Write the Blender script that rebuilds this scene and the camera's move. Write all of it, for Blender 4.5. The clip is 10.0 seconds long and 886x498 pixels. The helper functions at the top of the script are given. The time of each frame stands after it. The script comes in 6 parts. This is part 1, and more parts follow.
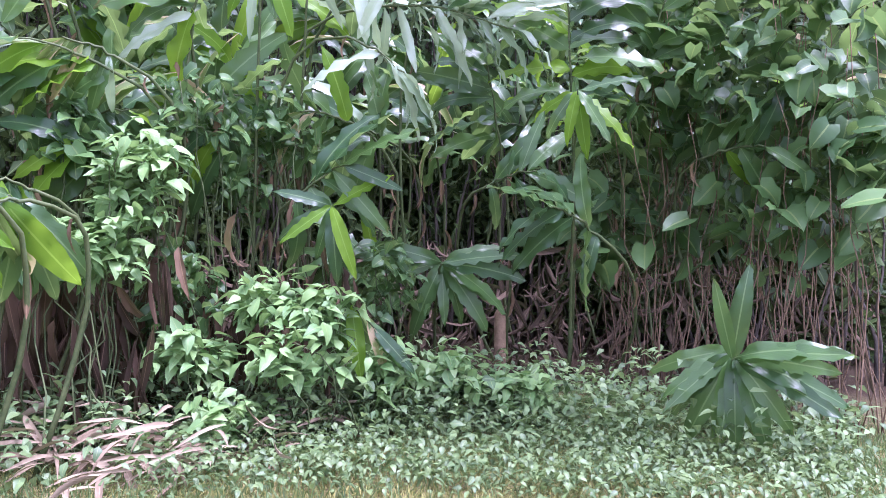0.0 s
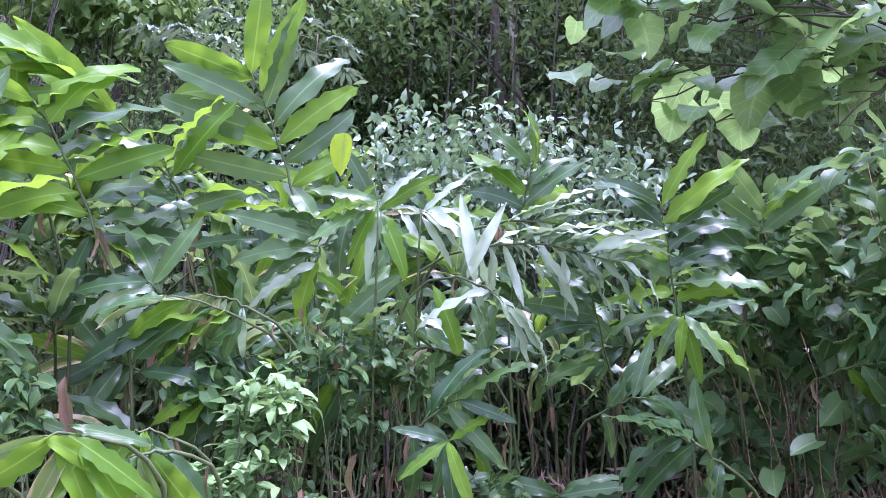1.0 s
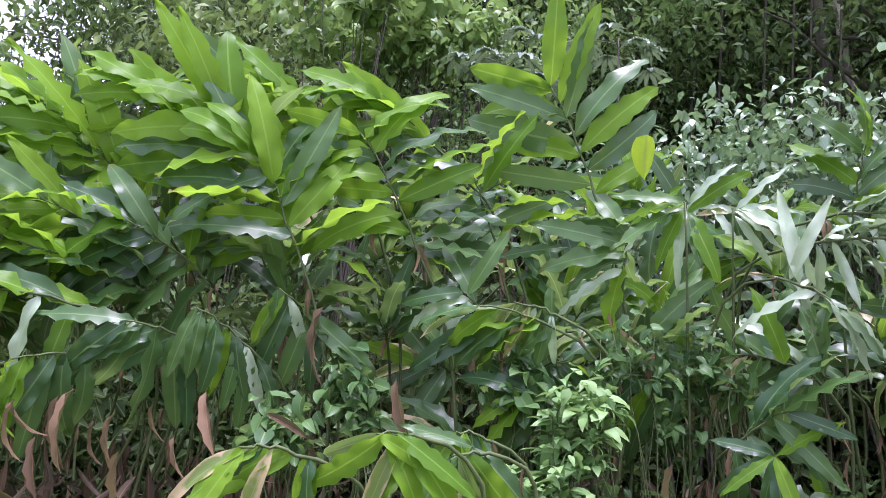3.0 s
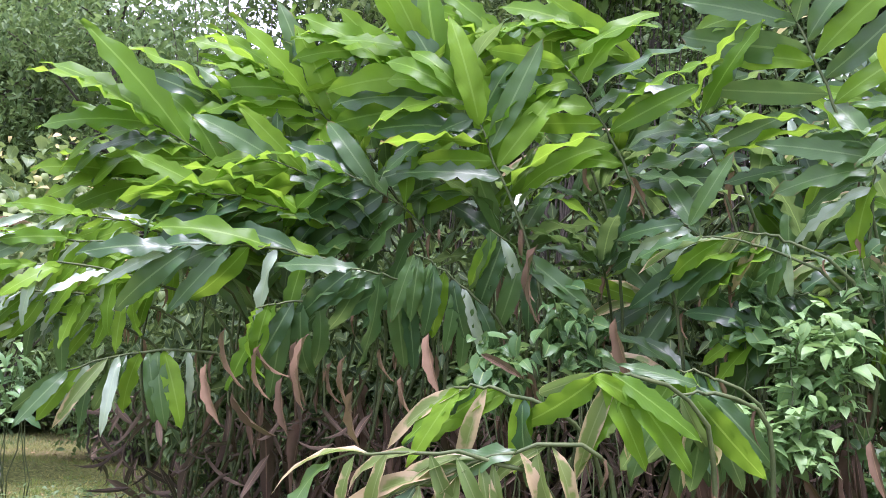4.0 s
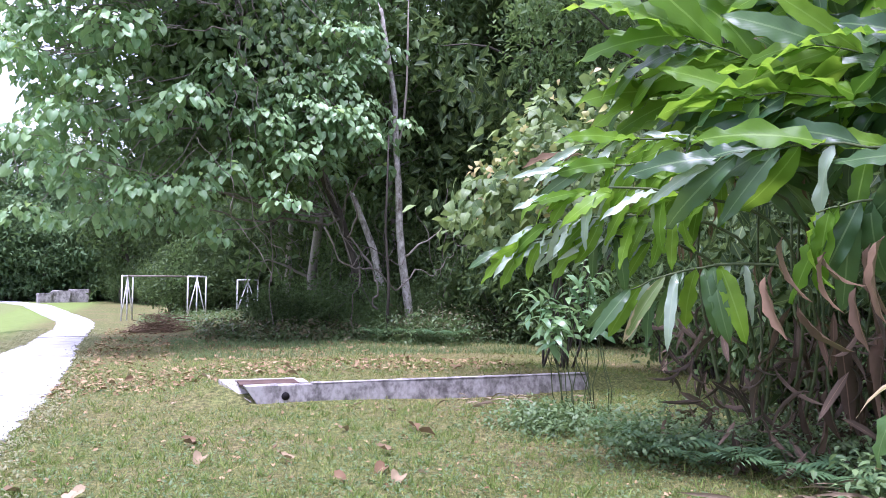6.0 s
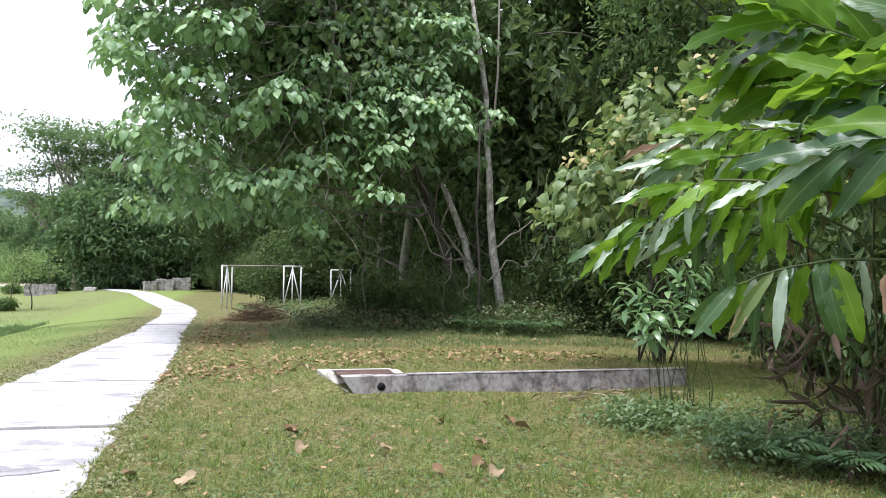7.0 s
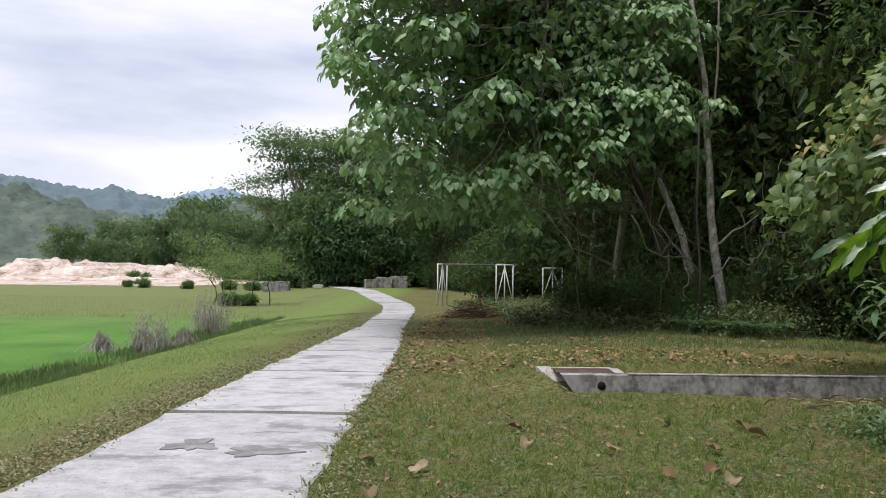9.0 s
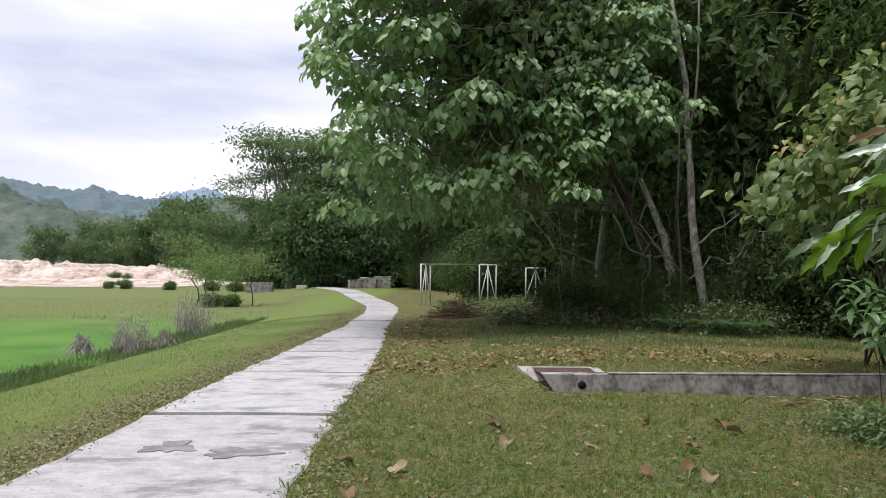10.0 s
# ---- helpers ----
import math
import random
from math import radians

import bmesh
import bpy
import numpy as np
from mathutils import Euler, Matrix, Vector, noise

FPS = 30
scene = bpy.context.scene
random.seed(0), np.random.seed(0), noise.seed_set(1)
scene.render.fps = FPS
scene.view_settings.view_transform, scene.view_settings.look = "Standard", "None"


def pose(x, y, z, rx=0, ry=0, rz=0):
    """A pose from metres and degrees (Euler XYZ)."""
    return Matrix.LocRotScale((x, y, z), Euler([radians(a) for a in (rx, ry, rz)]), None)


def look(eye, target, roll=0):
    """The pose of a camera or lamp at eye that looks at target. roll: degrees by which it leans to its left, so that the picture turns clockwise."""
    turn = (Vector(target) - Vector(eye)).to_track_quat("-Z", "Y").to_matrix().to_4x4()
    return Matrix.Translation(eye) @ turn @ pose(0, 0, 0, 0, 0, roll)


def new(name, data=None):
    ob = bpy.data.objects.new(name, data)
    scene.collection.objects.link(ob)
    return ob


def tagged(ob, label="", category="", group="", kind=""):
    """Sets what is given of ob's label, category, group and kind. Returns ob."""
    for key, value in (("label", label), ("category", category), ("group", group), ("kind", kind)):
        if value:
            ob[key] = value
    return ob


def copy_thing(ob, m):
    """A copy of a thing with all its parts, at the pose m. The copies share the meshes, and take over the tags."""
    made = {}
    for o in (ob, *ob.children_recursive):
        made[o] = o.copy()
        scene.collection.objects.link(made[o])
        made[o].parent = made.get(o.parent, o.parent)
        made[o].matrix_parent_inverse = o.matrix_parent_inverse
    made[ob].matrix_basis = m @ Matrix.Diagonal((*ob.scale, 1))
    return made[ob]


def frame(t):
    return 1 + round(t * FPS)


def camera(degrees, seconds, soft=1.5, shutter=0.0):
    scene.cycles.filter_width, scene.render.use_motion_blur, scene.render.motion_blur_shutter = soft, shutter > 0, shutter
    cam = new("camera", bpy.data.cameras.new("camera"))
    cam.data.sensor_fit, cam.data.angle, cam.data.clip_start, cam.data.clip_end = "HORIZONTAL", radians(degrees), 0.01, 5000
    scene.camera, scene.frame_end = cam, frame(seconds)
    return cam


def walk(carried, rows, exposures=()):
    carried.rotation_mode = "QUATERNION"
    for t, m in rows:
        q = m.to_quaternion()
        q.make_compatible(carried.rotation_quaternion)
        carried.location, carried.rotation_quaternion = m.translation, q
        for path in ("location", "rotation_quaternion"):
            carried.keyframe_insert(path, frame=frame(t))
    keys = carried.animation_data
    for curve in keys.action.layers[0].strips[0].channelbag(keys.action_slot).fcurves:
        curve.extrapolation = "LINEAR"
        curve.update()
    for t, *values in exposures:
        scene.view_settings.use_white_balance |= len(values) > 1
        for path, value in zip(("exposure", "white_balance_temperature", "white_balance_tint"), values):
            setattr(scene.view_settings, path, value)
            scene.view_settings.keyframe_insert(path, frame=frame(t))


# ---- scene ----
# ---- camera ----
cam = camera(57.45, 10.0, soft=0.5)

# seconds, eye x, y, z, then heading (to the left of +y), pitch and roll in degrees
PATH = [
    (0, -0.026, -0.177, 1.376, -103.76, -0.51, 1.11),
    (0.5, -0.099, -0.095, 1.440, -99.49, 4.51, -0.34),
    (1, -0.184, -0.035, 1.500, -96.81, 14.52, -0.44),
    (1.5, -0.193, -0.037, 1.487, -94.62, 19.97, -0.16),
    (2, -0.202, -0.045, 1.479, -90.82, 22.56, 0.23),
    (2.5, -0.207, -0.061, 1.485, -82.87, 21.22, 1.46),
    (2.7, -0.209, -0.072, 1.490, -78.98, 18.34, 2.25),
    (3.8, -0.034, -0.236, 1.530, -61.46, 10.03, 2.46),
    (4, -0.020, -0.200, 1.523, -57.58, 9.56, 2.63),
    (4.5, 0.037, -0.118, 1.517, -45.92, 7.19, 1.55),
    (5, 0.117, -0.084, 1.524, -32.14, 5.92, 1.93),
    (5.5, 0.146, -0.080, 1.522, -22.35, 4.52, 1.63),
    (5.7, 0.143, -0.069, 1.518, -20.92, 3.54, 0.95),
    (6.8, 0.108, -0.015, 1.552, -16.11, 1.93, 0.29),
    (7, 0.079, -0.013, 1.561, -13.58, 1.87, 0.49),
    (7.5, 0.013, -0.019, 1.563, -6.76, 1.76, 0.82),
    (8, -0.044, 0.006, 1.559, -1.79, 1.68, 0.76),
    (8.5, -0.059, 0.003, 1.554, 0.66, 1.67, 0.61),
    (9, -0.044, 0.009, 1.547, 1.13, 1.64, 0.50),
    (9.5, -0.023, 0.012, 1.548, 1.13, 1.58, 0.37),
    (10, 0.000, 0.000, 1.550, 0.01, 1.65, 0.30),
]


def aimed(x, y, z, heading, pitch, roll):
    a, b = radians(heading), radians(pitch)
    ahead = Vector((-math.sin(a) * math.cos(b), math.cos(a) * math.cos(b), math.sin(b)))
    return look((x, y, z), Vector((x, y, z)) + ahead, roll)


EXPOSURES = [(0, 2.14, 5250, 50), (0.5, 2.22, 5200, 58), (1, 2.02, 5100, 54), (1.8, 1.74, 5250, 48), (2.5, 1.6, 5600, 38), (4.0, 1.7, 5600, 37), (4.5, 1.81, 5450, 37), (5.0, 1.81, 5300, 40), (5.5, 1.62, 5150, 45), (6.8, 1.18, 5800, 22), (7.5, 0.54, 6050, 17), (8.5, 0.02, 6150, 16), (10, 0.12, 6200, 17)]
walk(cam, [(t, aimed(*row)) for t, *row in PATH], EXPOSURES)

# ---- world and sun: bright overcast ----
SUN_EL, SUN_AZ = radians(74), radians(-132)  # azimuth from +y towards +x
world = bpy.data.worlds.new("world")
scene.world = world
world.use_nodes = True
wn, wl = world.node_tree.nodes, world.node_tree.links
wn.clear()
sky = wn.new("ShaderNodeTexSky")
sky.sky_type, sky.sun_disc = "NISHITA", False
sky.sun_elevation, sky.sun_rotation = SUN_EL, SUN_AZ
sky.air_density, sky.dust_density, sky.altitude = 1.0, 3.0, 100
wc = wn.new("ShaderNodeTexCoord")
wm = wn.new("ShaderNodeMapping")
wm.inputs["Scale"].default_value = (1.0, 1.0, 4.5)
clouds = wn.new("ShaderNodeTexNoise")
clouds.inputs["Scale"].default_value, clouds.inputs["Detail"].default_value = 1.9, 7
clouds.inputs["Roughness"].default_value = 0.55
ramp = wn.new("ShaderNodeValToRGB")
ramp.color_ramp.elements[0].position, ramp.color_ramp.elements[0].color = 0.36, (7.8, 8.5, 9.7, 1)
ramp.color_ramp.elements[1].position, ramp.color_ramp.elements[1].color = 0.6, (12.4, 12.45, 12.5, 1)
mixw = wn.new("ShaderNodeMixRGB")
mixw.inputs[0].default_value = 0.88
bg = wn.new("ShaderNodeBackground")
bg.inputs["Strength"].default_value = 0.086
wo = wn.new("ShaderNodeOutputWorld")
wl.new(wc.outputs["Generated"], wm.inputs["Vector"])
wl.new(wm.outputs[0], clouds.inputs["Vector"])
wl.new(clouds.outputs["Fac"], ramp.inputs["Fac"])
wl.new(sky.outputs[0], mixw.inputs[1])
wl.new(ramp.outputs[0], mixw.inputs[2])
wl.new(mixw.outputs[0], bg.inputs["Color"])
wl.new(bg.outputs[0], wo.inputs["Surface"])

sun = new("sun", bpy.data.lights.new("sun", "SUN"))
sun.data.energy, sun.data.angle, sun.data.color = 2.95, radians(24), (1.0, 0.96, 0.9)
sun.matrix_world = look((0, 0, 60), (-math.sin(SUN_AZ) * math.cos(SUN_EL), -math.cos(SUN_AZ) * math.cos(SUN_EL), 60 - math.sin(SUN_EL)))

# ---- materials ----
def shader(name, rough=0.6, spec=0.4):
    m = bpy.data.materials.new(name)
    m.use_nodes = True
    b = m.node_tree.nodes["Principled BSDF"]
    b.inputs["Roughness"].default_value = rough
    b.inputs["Specular IOR Level"].default_value = spec
    return m, m.node_tree.nodes, m.node_tree.links, b


def ramp_of(nodes, links, fac, stops):
    r = nodes.new("ShaderNodeValToRGB")
    e = r.color_ramp.elements
    while len(e) < len(stops):
        e.new(0.5)
    for k, (p, c) in enumerate(stops):
        e[k].position, e[k].color = p, (*c, 1)
    links.new(fac, r.inputs["Fac"])
    return r.outputs["Color"]


def noise_of(nodes, links, scale, detail=4, rough=0.55, coords="Object", stretch=None):
    tc = nodes.new("ShaderNodeTexCoord")
    vec = tc.outputs[coords]
    if stretch:
        mp = nodes.new("ShaderNodeMapping")
        mp.inputs["Scale"].default_value = stretch
        links.new(vec, mp.inputs["Vector"])
        vec = mp.outputs[0]
    n = nodes.new("ShaderNodeTexNoise")
    n.inputs["Scale"].default_value, n.inputs["Detail"].default_value, n.inputs["Roughness"].default_value = scale, detail, rough
    links.new(vec, n.inputs["Vector"])
    return n.outputs["Fac"]


def mix_col(nodes, links, fac, a, b, blend="MIX"):
    m = nodes.new("ShaderNodeMixRGB")
    m.blend_type = blend
    for k, v in enumerate((fac, a, b)):
        if isinstance(v, (int, float)):
            m.inputs[k].default_value = v
        elif isinstance(v, tuple):
            m.inputs[k].default_value = (*v, 1)
        else:
            links.new(v, m.inputs[k])
    return m.outputs[0]


def calc(nodes, links, op, a, b=0.0, c=0.0):
    m = nodes.new("ShaderNodeMath")
    m.operation = op
    for k, v in enumerate((a, b, c)):
        if isinstance(v, (int, float)):
            m.inputs[k].default_value = v
        else:
            links.new(v, m.inputs[k])
    return m.outputs[0]


def add_bump(nodes, links, bsdf, height, strength=0.3, dist=0.02):
    b = nodes.new("ShaderNodeBump")
    b.inputs["Strength"].default_value, b.inputs["Distance"].default_value = strength, dist
    links.new(height, b.inputs["Height"])
    links.new(b.outputs[0], bsdf.inputs["Normal"])


def leaf_mat(name, dark, light, rough=0.4, glow=0.3, rib=(0.25, 0.32, 0.1), ribs=14, island=False, spec=0.5, spots=(0.16, 0.1, 0.04), spot_amount=0.0, rib_mix=0.5, lum=0.25, coat=0.0, drift=None, veins=0.0, through_col=(0.42, 0.6, 0.15)):
    """A leaf: hue by piece, lighter midrib and side veins along its UVs, light passing through it."""
    m, n, l, b = shader(name, rough, spec)
    b.inputs["Coat Weight"].default_value, b.inputs["Coat Roughness"].default_value = coat, 0.22
    if island:
        rnd = n.new("ShaderNodeNewGeometry").outputs["Random Per Island"]
    else:
        rnd = n.new("ShaderNodeObjectInfo").outputs["Random"]
    col = ramp_of(n, l, rnd, [(0.0, dark), (1.0, light)])
    tc = n.new("ShaderNodeTexCoord")
    shift = n.new("ShaderNodeVectorMath")
    shift.operation = "ADD"
    l.new(tc.outputs["Object"], shift.inputs[0])
    l.new(calc(n, l, "MULTIPLY", rnd, 40.0), shift.inputs[1])
    patches = n.new("ShaderNodeTexNoise")
    patches.inputs["Scale"].default_value, patches.inputs["Detail"].default_value = 6.0, 3
    l.new(shift.outputs[0], patches.inputs["Vector"])
    patch = patches.outputs["Fac"]
    col = mix_col(n, l, calc(n, l, "MULTIPLY", patch, 0.55), col, tuple(v * 0.55 for v in dark))
    if drift:
        wide = n.new("ShaderNodeMapRange")
        wide.inputs[1].default_value, wide.inputs[2].default_value = 0.4, 0.66
        l.new(noise_of(n, l, 0.9, 5, 0.65), wide.inputs[0])
        col = mix_col(n, l, calc(n, l, "MULTIPLY", wide.outputs[0], 0.5), col, drift)
    uv = n.new("ShaderNodeUVMap")
    sep = n.new("ShaderNodeSeparateXYZ")
    l.new(uv.outputs[0], sep.inputs[0])
    off = calc(n, l, "ABSOLUTE", calc(n, l, "SUBTRACT", sep.outputs[0], 0.5))
    mid = calc(n, l, "LESS_THAN", off, 0.035)
    vein = calc(n, l, "SINE", calc(n, l, "MULTIPLY", calc(n, l, "SUBTRACT", sep.outputs[1], calc(n, l, "MULTIPLY", off, 0.5)), 6.283 * ribs))
    col = mix_col(n, l, calc(n, l, "MULTIPLY", mid, rib_mix), col, rib)
    if veins:
        line = n.new("ShaderNodeMapRange")
        line.inputs[1].default_value, line.inputs[2].default_value = 0.9, 1.0
        l.new(vein, line.inputs[0])
        col = mix_col(n, l, calc(n, l, "MULTIPLY", line.outputs[0], veins), col, rib)
    if spot_amount:
        # withered margins and tips
        rim = calc(n, l, "MULTIPLY", calc(n, l, "POWER", calc(n, l, "MULTIPLY", off, 2.0), 3.0), 0.22)
        end = calc(n, l, "MULTIPLY", calc(n, l, "POWER", sep.outputs[1], 4.0), 0.3)
        edge = calc(n, l, "ADD", calc(n, l, "ADD", calc(n, l, "MULTIPLY", patch, 0.72), rim), end)
        edge = calc(n, l, "ADD", edge, calc(n, l, "MULTIPLY", calc(n, l, "SUBTRACT", rnd, 0.5), 0.3))
        wilt = n.new("ShaderNodeMapRange")
        wilt.inputs[1].default_value, wilt.inputs[2].default_value = 0.97 - spot_amount, 1.06 - spot_amount
        l.new(edge, wilt.inputs[0])
        col = mix_col(n, l, wilt.outputs[0], col, spots)
    l.new(col, b.inputs["Base Color"])
    add_bump(n, l, b, calc(n, l, "ADD", calc(n, l, "MULTIPLY", vein, 0.12), patch), 0.25, 0.006)
    t = n.new("ShaderNodeBsdfTranslucent")
    bright = mix_col(n, l, lum, col, through_col)
    l.new(bright, t.inputs["Color"])
    mx = n.new("ShaderNodeMixShader")
    mx.inputs[0].default_value = glow
    l.new(b.outputs[0], mx.inputs[1])
    l.new(t.outputs[0], mx.inputs[2])
    l.new(mx.outputs[0], n["Material Output"].inputs["Surface"])
    return m


def rough_mat(name, stops, scale=6.0, rough=0.85, bump=0.5, dist=0.02, fine=60.0, stretch=None, spec=0.25, by_piece=0.0):
    """Bark, stone, earth or cement: two scales of mottling, and relief."""
    m, n, l, b = shader(name, rough, spec)
    big, small = noise_of(n, l, scale, 5, 0.6, stretch=stretch), noise_of(n, l, fine, 4, 0.6, stretch=stretch)
    f = calc(n, l, "ADD", calc(n, l, "MULTIPLY", big, 0.7), calc(n, l, "MULTIPLY", small, 0.3))
    if by_piece:
        rnd = n.new("ShaderNodeObjectInfo").outputs["Random"]
        f = calc(n, l, "ADD", f, calc(n, l, "MULTIPLY", calc(n, l, "SUBTRACT", rnd, 0.5), by_piece))
    l.new(ramp_of(n, l, f, stops), b.inputs["Base Color"])
    add_bump(n, l, b, f, bump, dist)
    return m


def ground_mat():
    m, n, l, b = shader("grass_ground", 0.9, 0.15)
    broad, mid, fine = noise_of(n, l, 0.35, 4), noise_of(n, l, 2.2, 6, 0.75), noise_of(n, l, 17.0, 7, 0.85)
    green = ramp_of(n, l, fine, [(0.36, (0.03, 0.042, 0.012)), (0.5, (0.105, 0.12, 0.035)), (0.64, (0.25, 0.26, 0.09))])
    straw = ramp_of(n, l, fine, [(0.36, (0.05, 0.038, 0.02)), (0.5, (0.16, 0.12, 0.06)), (0.64, (0.36, 0.28, 0.14))])
    f = calc(n, l, "ADD", calc(n, l, "MULTIPLY", broad, 0.6), calc(n, l, "MULTIPLY", mid, 0.5))
    f2 = n.new("ShaderNodeMapRange")
    f2.inputs[1].default_value, f2.inputs[2].default_value = 0.48, 0.74
    l.new(f, f2.inputs[0])
    col = mix_col(n, l, f2.outputs[0], green, straw)
    tc = n.new("ShaderNodeTexCoord")
    sep = n.new("ShaderNodeSeparateXYZ")
    l.new(tc.outputs["Object"], sep.inputs[0])
    # the mown bank is an even green, and the wet field beyond the ditch is bright
    bank = n.new("ShaderNodeMapRange")
    bank.inputs[1].default_value, bank.inputs[2].default_value = -3.0, -4.2
    l.new(calc(n, l, "ADD", sep.outputs[0], calc(n, l, "MULTIPLY", mid, 0.8)), bank.inputs[0])
    mown = ramp_of(n, l, calc(n, l, "ADD", calc(n, l, "MULTIPLY", mid, 0.6), calc(n, l, "MULTIPLY", fine, 0.4)), [(0.3, (0.1, 0.15, 0.035)), (0.7, (0.2, 0.25, 0.07))])
    col = mix_col(n, l, bank.outputs[0], col, mown)
    field = n.new("ShaderNodeMapRange")
    field.inputs[1].default_value, field.inputs[2].default_value = -7.4, -8.2
    l.new(calc(n, l, "ADD", sep.outputs[0], calc(n, l, "MULTIPLY", mid, 0.6)), field.inputs[0])
    lush = ramp_of(n, l, calc(n, l, "ADD", calc(n, l, "MULTIPLY", broad, 0.8), calc(n, l, "MULTIPLY", fine, 0.2)), [(0.35, (0.07, 0.17, 0.03)), (0.6, (0.12, 0.25, 0.045)), (0.75, (0.17, 0.22, 0.07))])
    far = n.new("ShaderNodeMapRange")
    far.inputs[1].default_value, far.inputs[2].default_value = 26.0, 40.0
    l.new(sep.outputs[1], far.inputs[0])
    lush = mix_col(n, l, far.outputs[0], lush, (0.15, 0.18, 0.06))
    col = mix_col(n, l, field.outputs[0], col, lush)
    # bare brown soil and leaf mould under the wood
    wood = n.new("ShaderNodeMapRange")
    wood.inputs[1].default_value, wood.inputs[2].default_value = 0.0, 2.0
    e1 = calc(n, l, "SUBTRACT", sep.outputs[1], 24.5)
    reach = n.new("ShaderNodeVectorMath")
    reach.operation = "LENGTH"
    l.new(tc.outputs["Object"], reach.inputs[0])
    e2 = calc(n, l, "MINIMUM", calc(n, l, "SUBTRACT", reach.outputs["Value"], 7.2), calc(n, l, "ADD", calc(n, l, "SUBTRACT", calc(n, l, "MULTIPLY", sep.outputs[0], 0.9), sep.outputs[1]), 1.5))
    e1 = calc(n, l, "MINIMUM", e1, calc(n, l, "SUBTRACT", sep.outputs[0], 3.6))
    l.new(calc(n, l, "ADD", calc(n, l, "MAXIMUM", e1, e2), mid), wood.inputs[0])
    soil = ramp_of(n, l, fine, [(0.3, (0.02, 0.016, 0.01)), (0.7, (0.09, 0.06, 0.035))])
    col = mix_col(n, l, wood.outputs[0], col, soil)
    l.new(col, b.inputs["Base Color"])
    add_bump(n, l, b, calc(n, l, "ADD", fine, mid), 0.8, 0.03)
    return m


def concrete_mat():
    """Worn concrete: cross streaks, grey damp stains with an outline of their own, dark specks."""
    m, n, l, b = shader("path_concrete", 0.8, 0.3)
    streak = noise_of(n, l, 3.2, 9, 0.8, stretch=(1.0, 1.25, 1.0))
    fine = noise_of(n, l, 45.0, 4, 0.7)
    stain = noise_of(n, l, 0.9, 7, 0.68, stretch=(1.0, 1.9, 1.0))
    f = calc(n, l, "ADD", calc(n, l, "MULTIPLY", streak, 0.7), calc(n, l, "MULTIPLY", fine, 0.3))
    rnd = n.new("ShaderNodeObjectInfo").outputs["Random"]
    f = calc(n, l, "ADD", f, calc(n, l, "MULTIPLY", calc(n, l, "SUBTRACT", rnd, 0.5), 0.1))
    col = ramp_of(n, l, f, [(0.3, (0.22, 0.213, 0.207)), (0.44, (0.36, 0.352, 0.345)), (0.58, (0.5, 0.49, 0.485))])
    damp = n.new("ShaderNodeMapRange")
    damp.inputs[1].default_value, damp.inputs[2].default_value = 0.54, 0.63
    l.new(stain, damp.inputs[0])
    col = mix_col(n, l, calc(n, l, "MULTIPLY", damp.outputs[0], 0.8), col, (0.19, 0.185, 0.185))
    speck = calc(n, l, "GREATER_THAN", noise_of(n, l, 15.0, 3, 0.6), 0.69)
    col = mix_col(n, l, calc(n, l, "MULTIPLY", speck, 0.6), col, (0.16, 0.14, 0.12))
    l.new(col, b.inputs["Base Color"])
    add_bump(n, l, b, f, 0.5, 0.012)
    return m


M = {}
M["ground"] = ground_mat()
M["ginger_old"] = leaf_mat("ginger_old_leaf", (0.12, 0.2, 0.045), (0.22, 0.28, 0.07), 0.45, 0.4, rib=(0.3, 0.36, 0.14), spot_amount=0.5, spots=(0.46, 0.35, 0.2))
M["ginger"] = leaf_mat("ginger_leaf", (0.025, 0.075, 0.026), (0.095, 0.195, 0.045), 0.35, 0.36, spec=0.42, rib=(0.22, 0.33, 0.12), spot_amount=0.16, lum=0.45, coat=0.05)
# younger upper leaves: leaf age and light from above both painted into the yellow-green
M["ginger_fresh_lit"] = leaf_mat("ginger_fresh_lit_leaf", (0.085, 0.2, 0.012), (0.215, 0.39, 0.022), 0.4, 0.5, spec=0.22, rib=(0.3, 0.46, 0.08), spot_amount=0.12, lum=0.5, through_col=(0.4, 0.62, 0.05))
# glossy leaf whose sky sheen is also painted in, as a pale base colour
M["ginger_sheen"] = leaf_mat("ginger_sheen_leaf", (0.26, 0.36, 0.22), (0.45, 0.55, 0.37), 0.27, 0.25, rib=(0.34, 0.42, 0.24), spec=0.9, coat=0.25)
M["ginger_dry"] = leaf_mat("ginger_dry_leaf", (0.08, 0.05, 0.03), (0.25, 0.16, 0.095), 0.75, 0.2, rib=(0.3, 0.2, 0.1), spec=0.2)
M["ginger_yellow"] = leaf_mat("ginger_yellow_leaf", (0.45, 0.62, 0.02), (0.52, 0.7, 0.03), 0.4, 0.6, rib=(0.45, 0.45, 0.1))
M["stem"] = rough_mat("green_stem", [(0.3, (0.035, 0.06, 0.02)), (0.7, (0.1, 0.12, 0.045))], 12, 0.6, 0.2, 0.004)
M["stem_dry"] = rough_mat("dry_stem", [(0.3, (0.07, 0.045, 0.025)), (0.7, (0.22, 0.15, 0.09))], 12, 0.85, 0.4, 0.005)
M["heart"] = leaf_mat("heart_leaf", (0.16, 0.3, 0.12), (0.34, 0.5, 0.22), 0.42, 0.3, spec=0.6, rib=(0.3, 0.42, 0.2), ribs=6, veins=0.35)
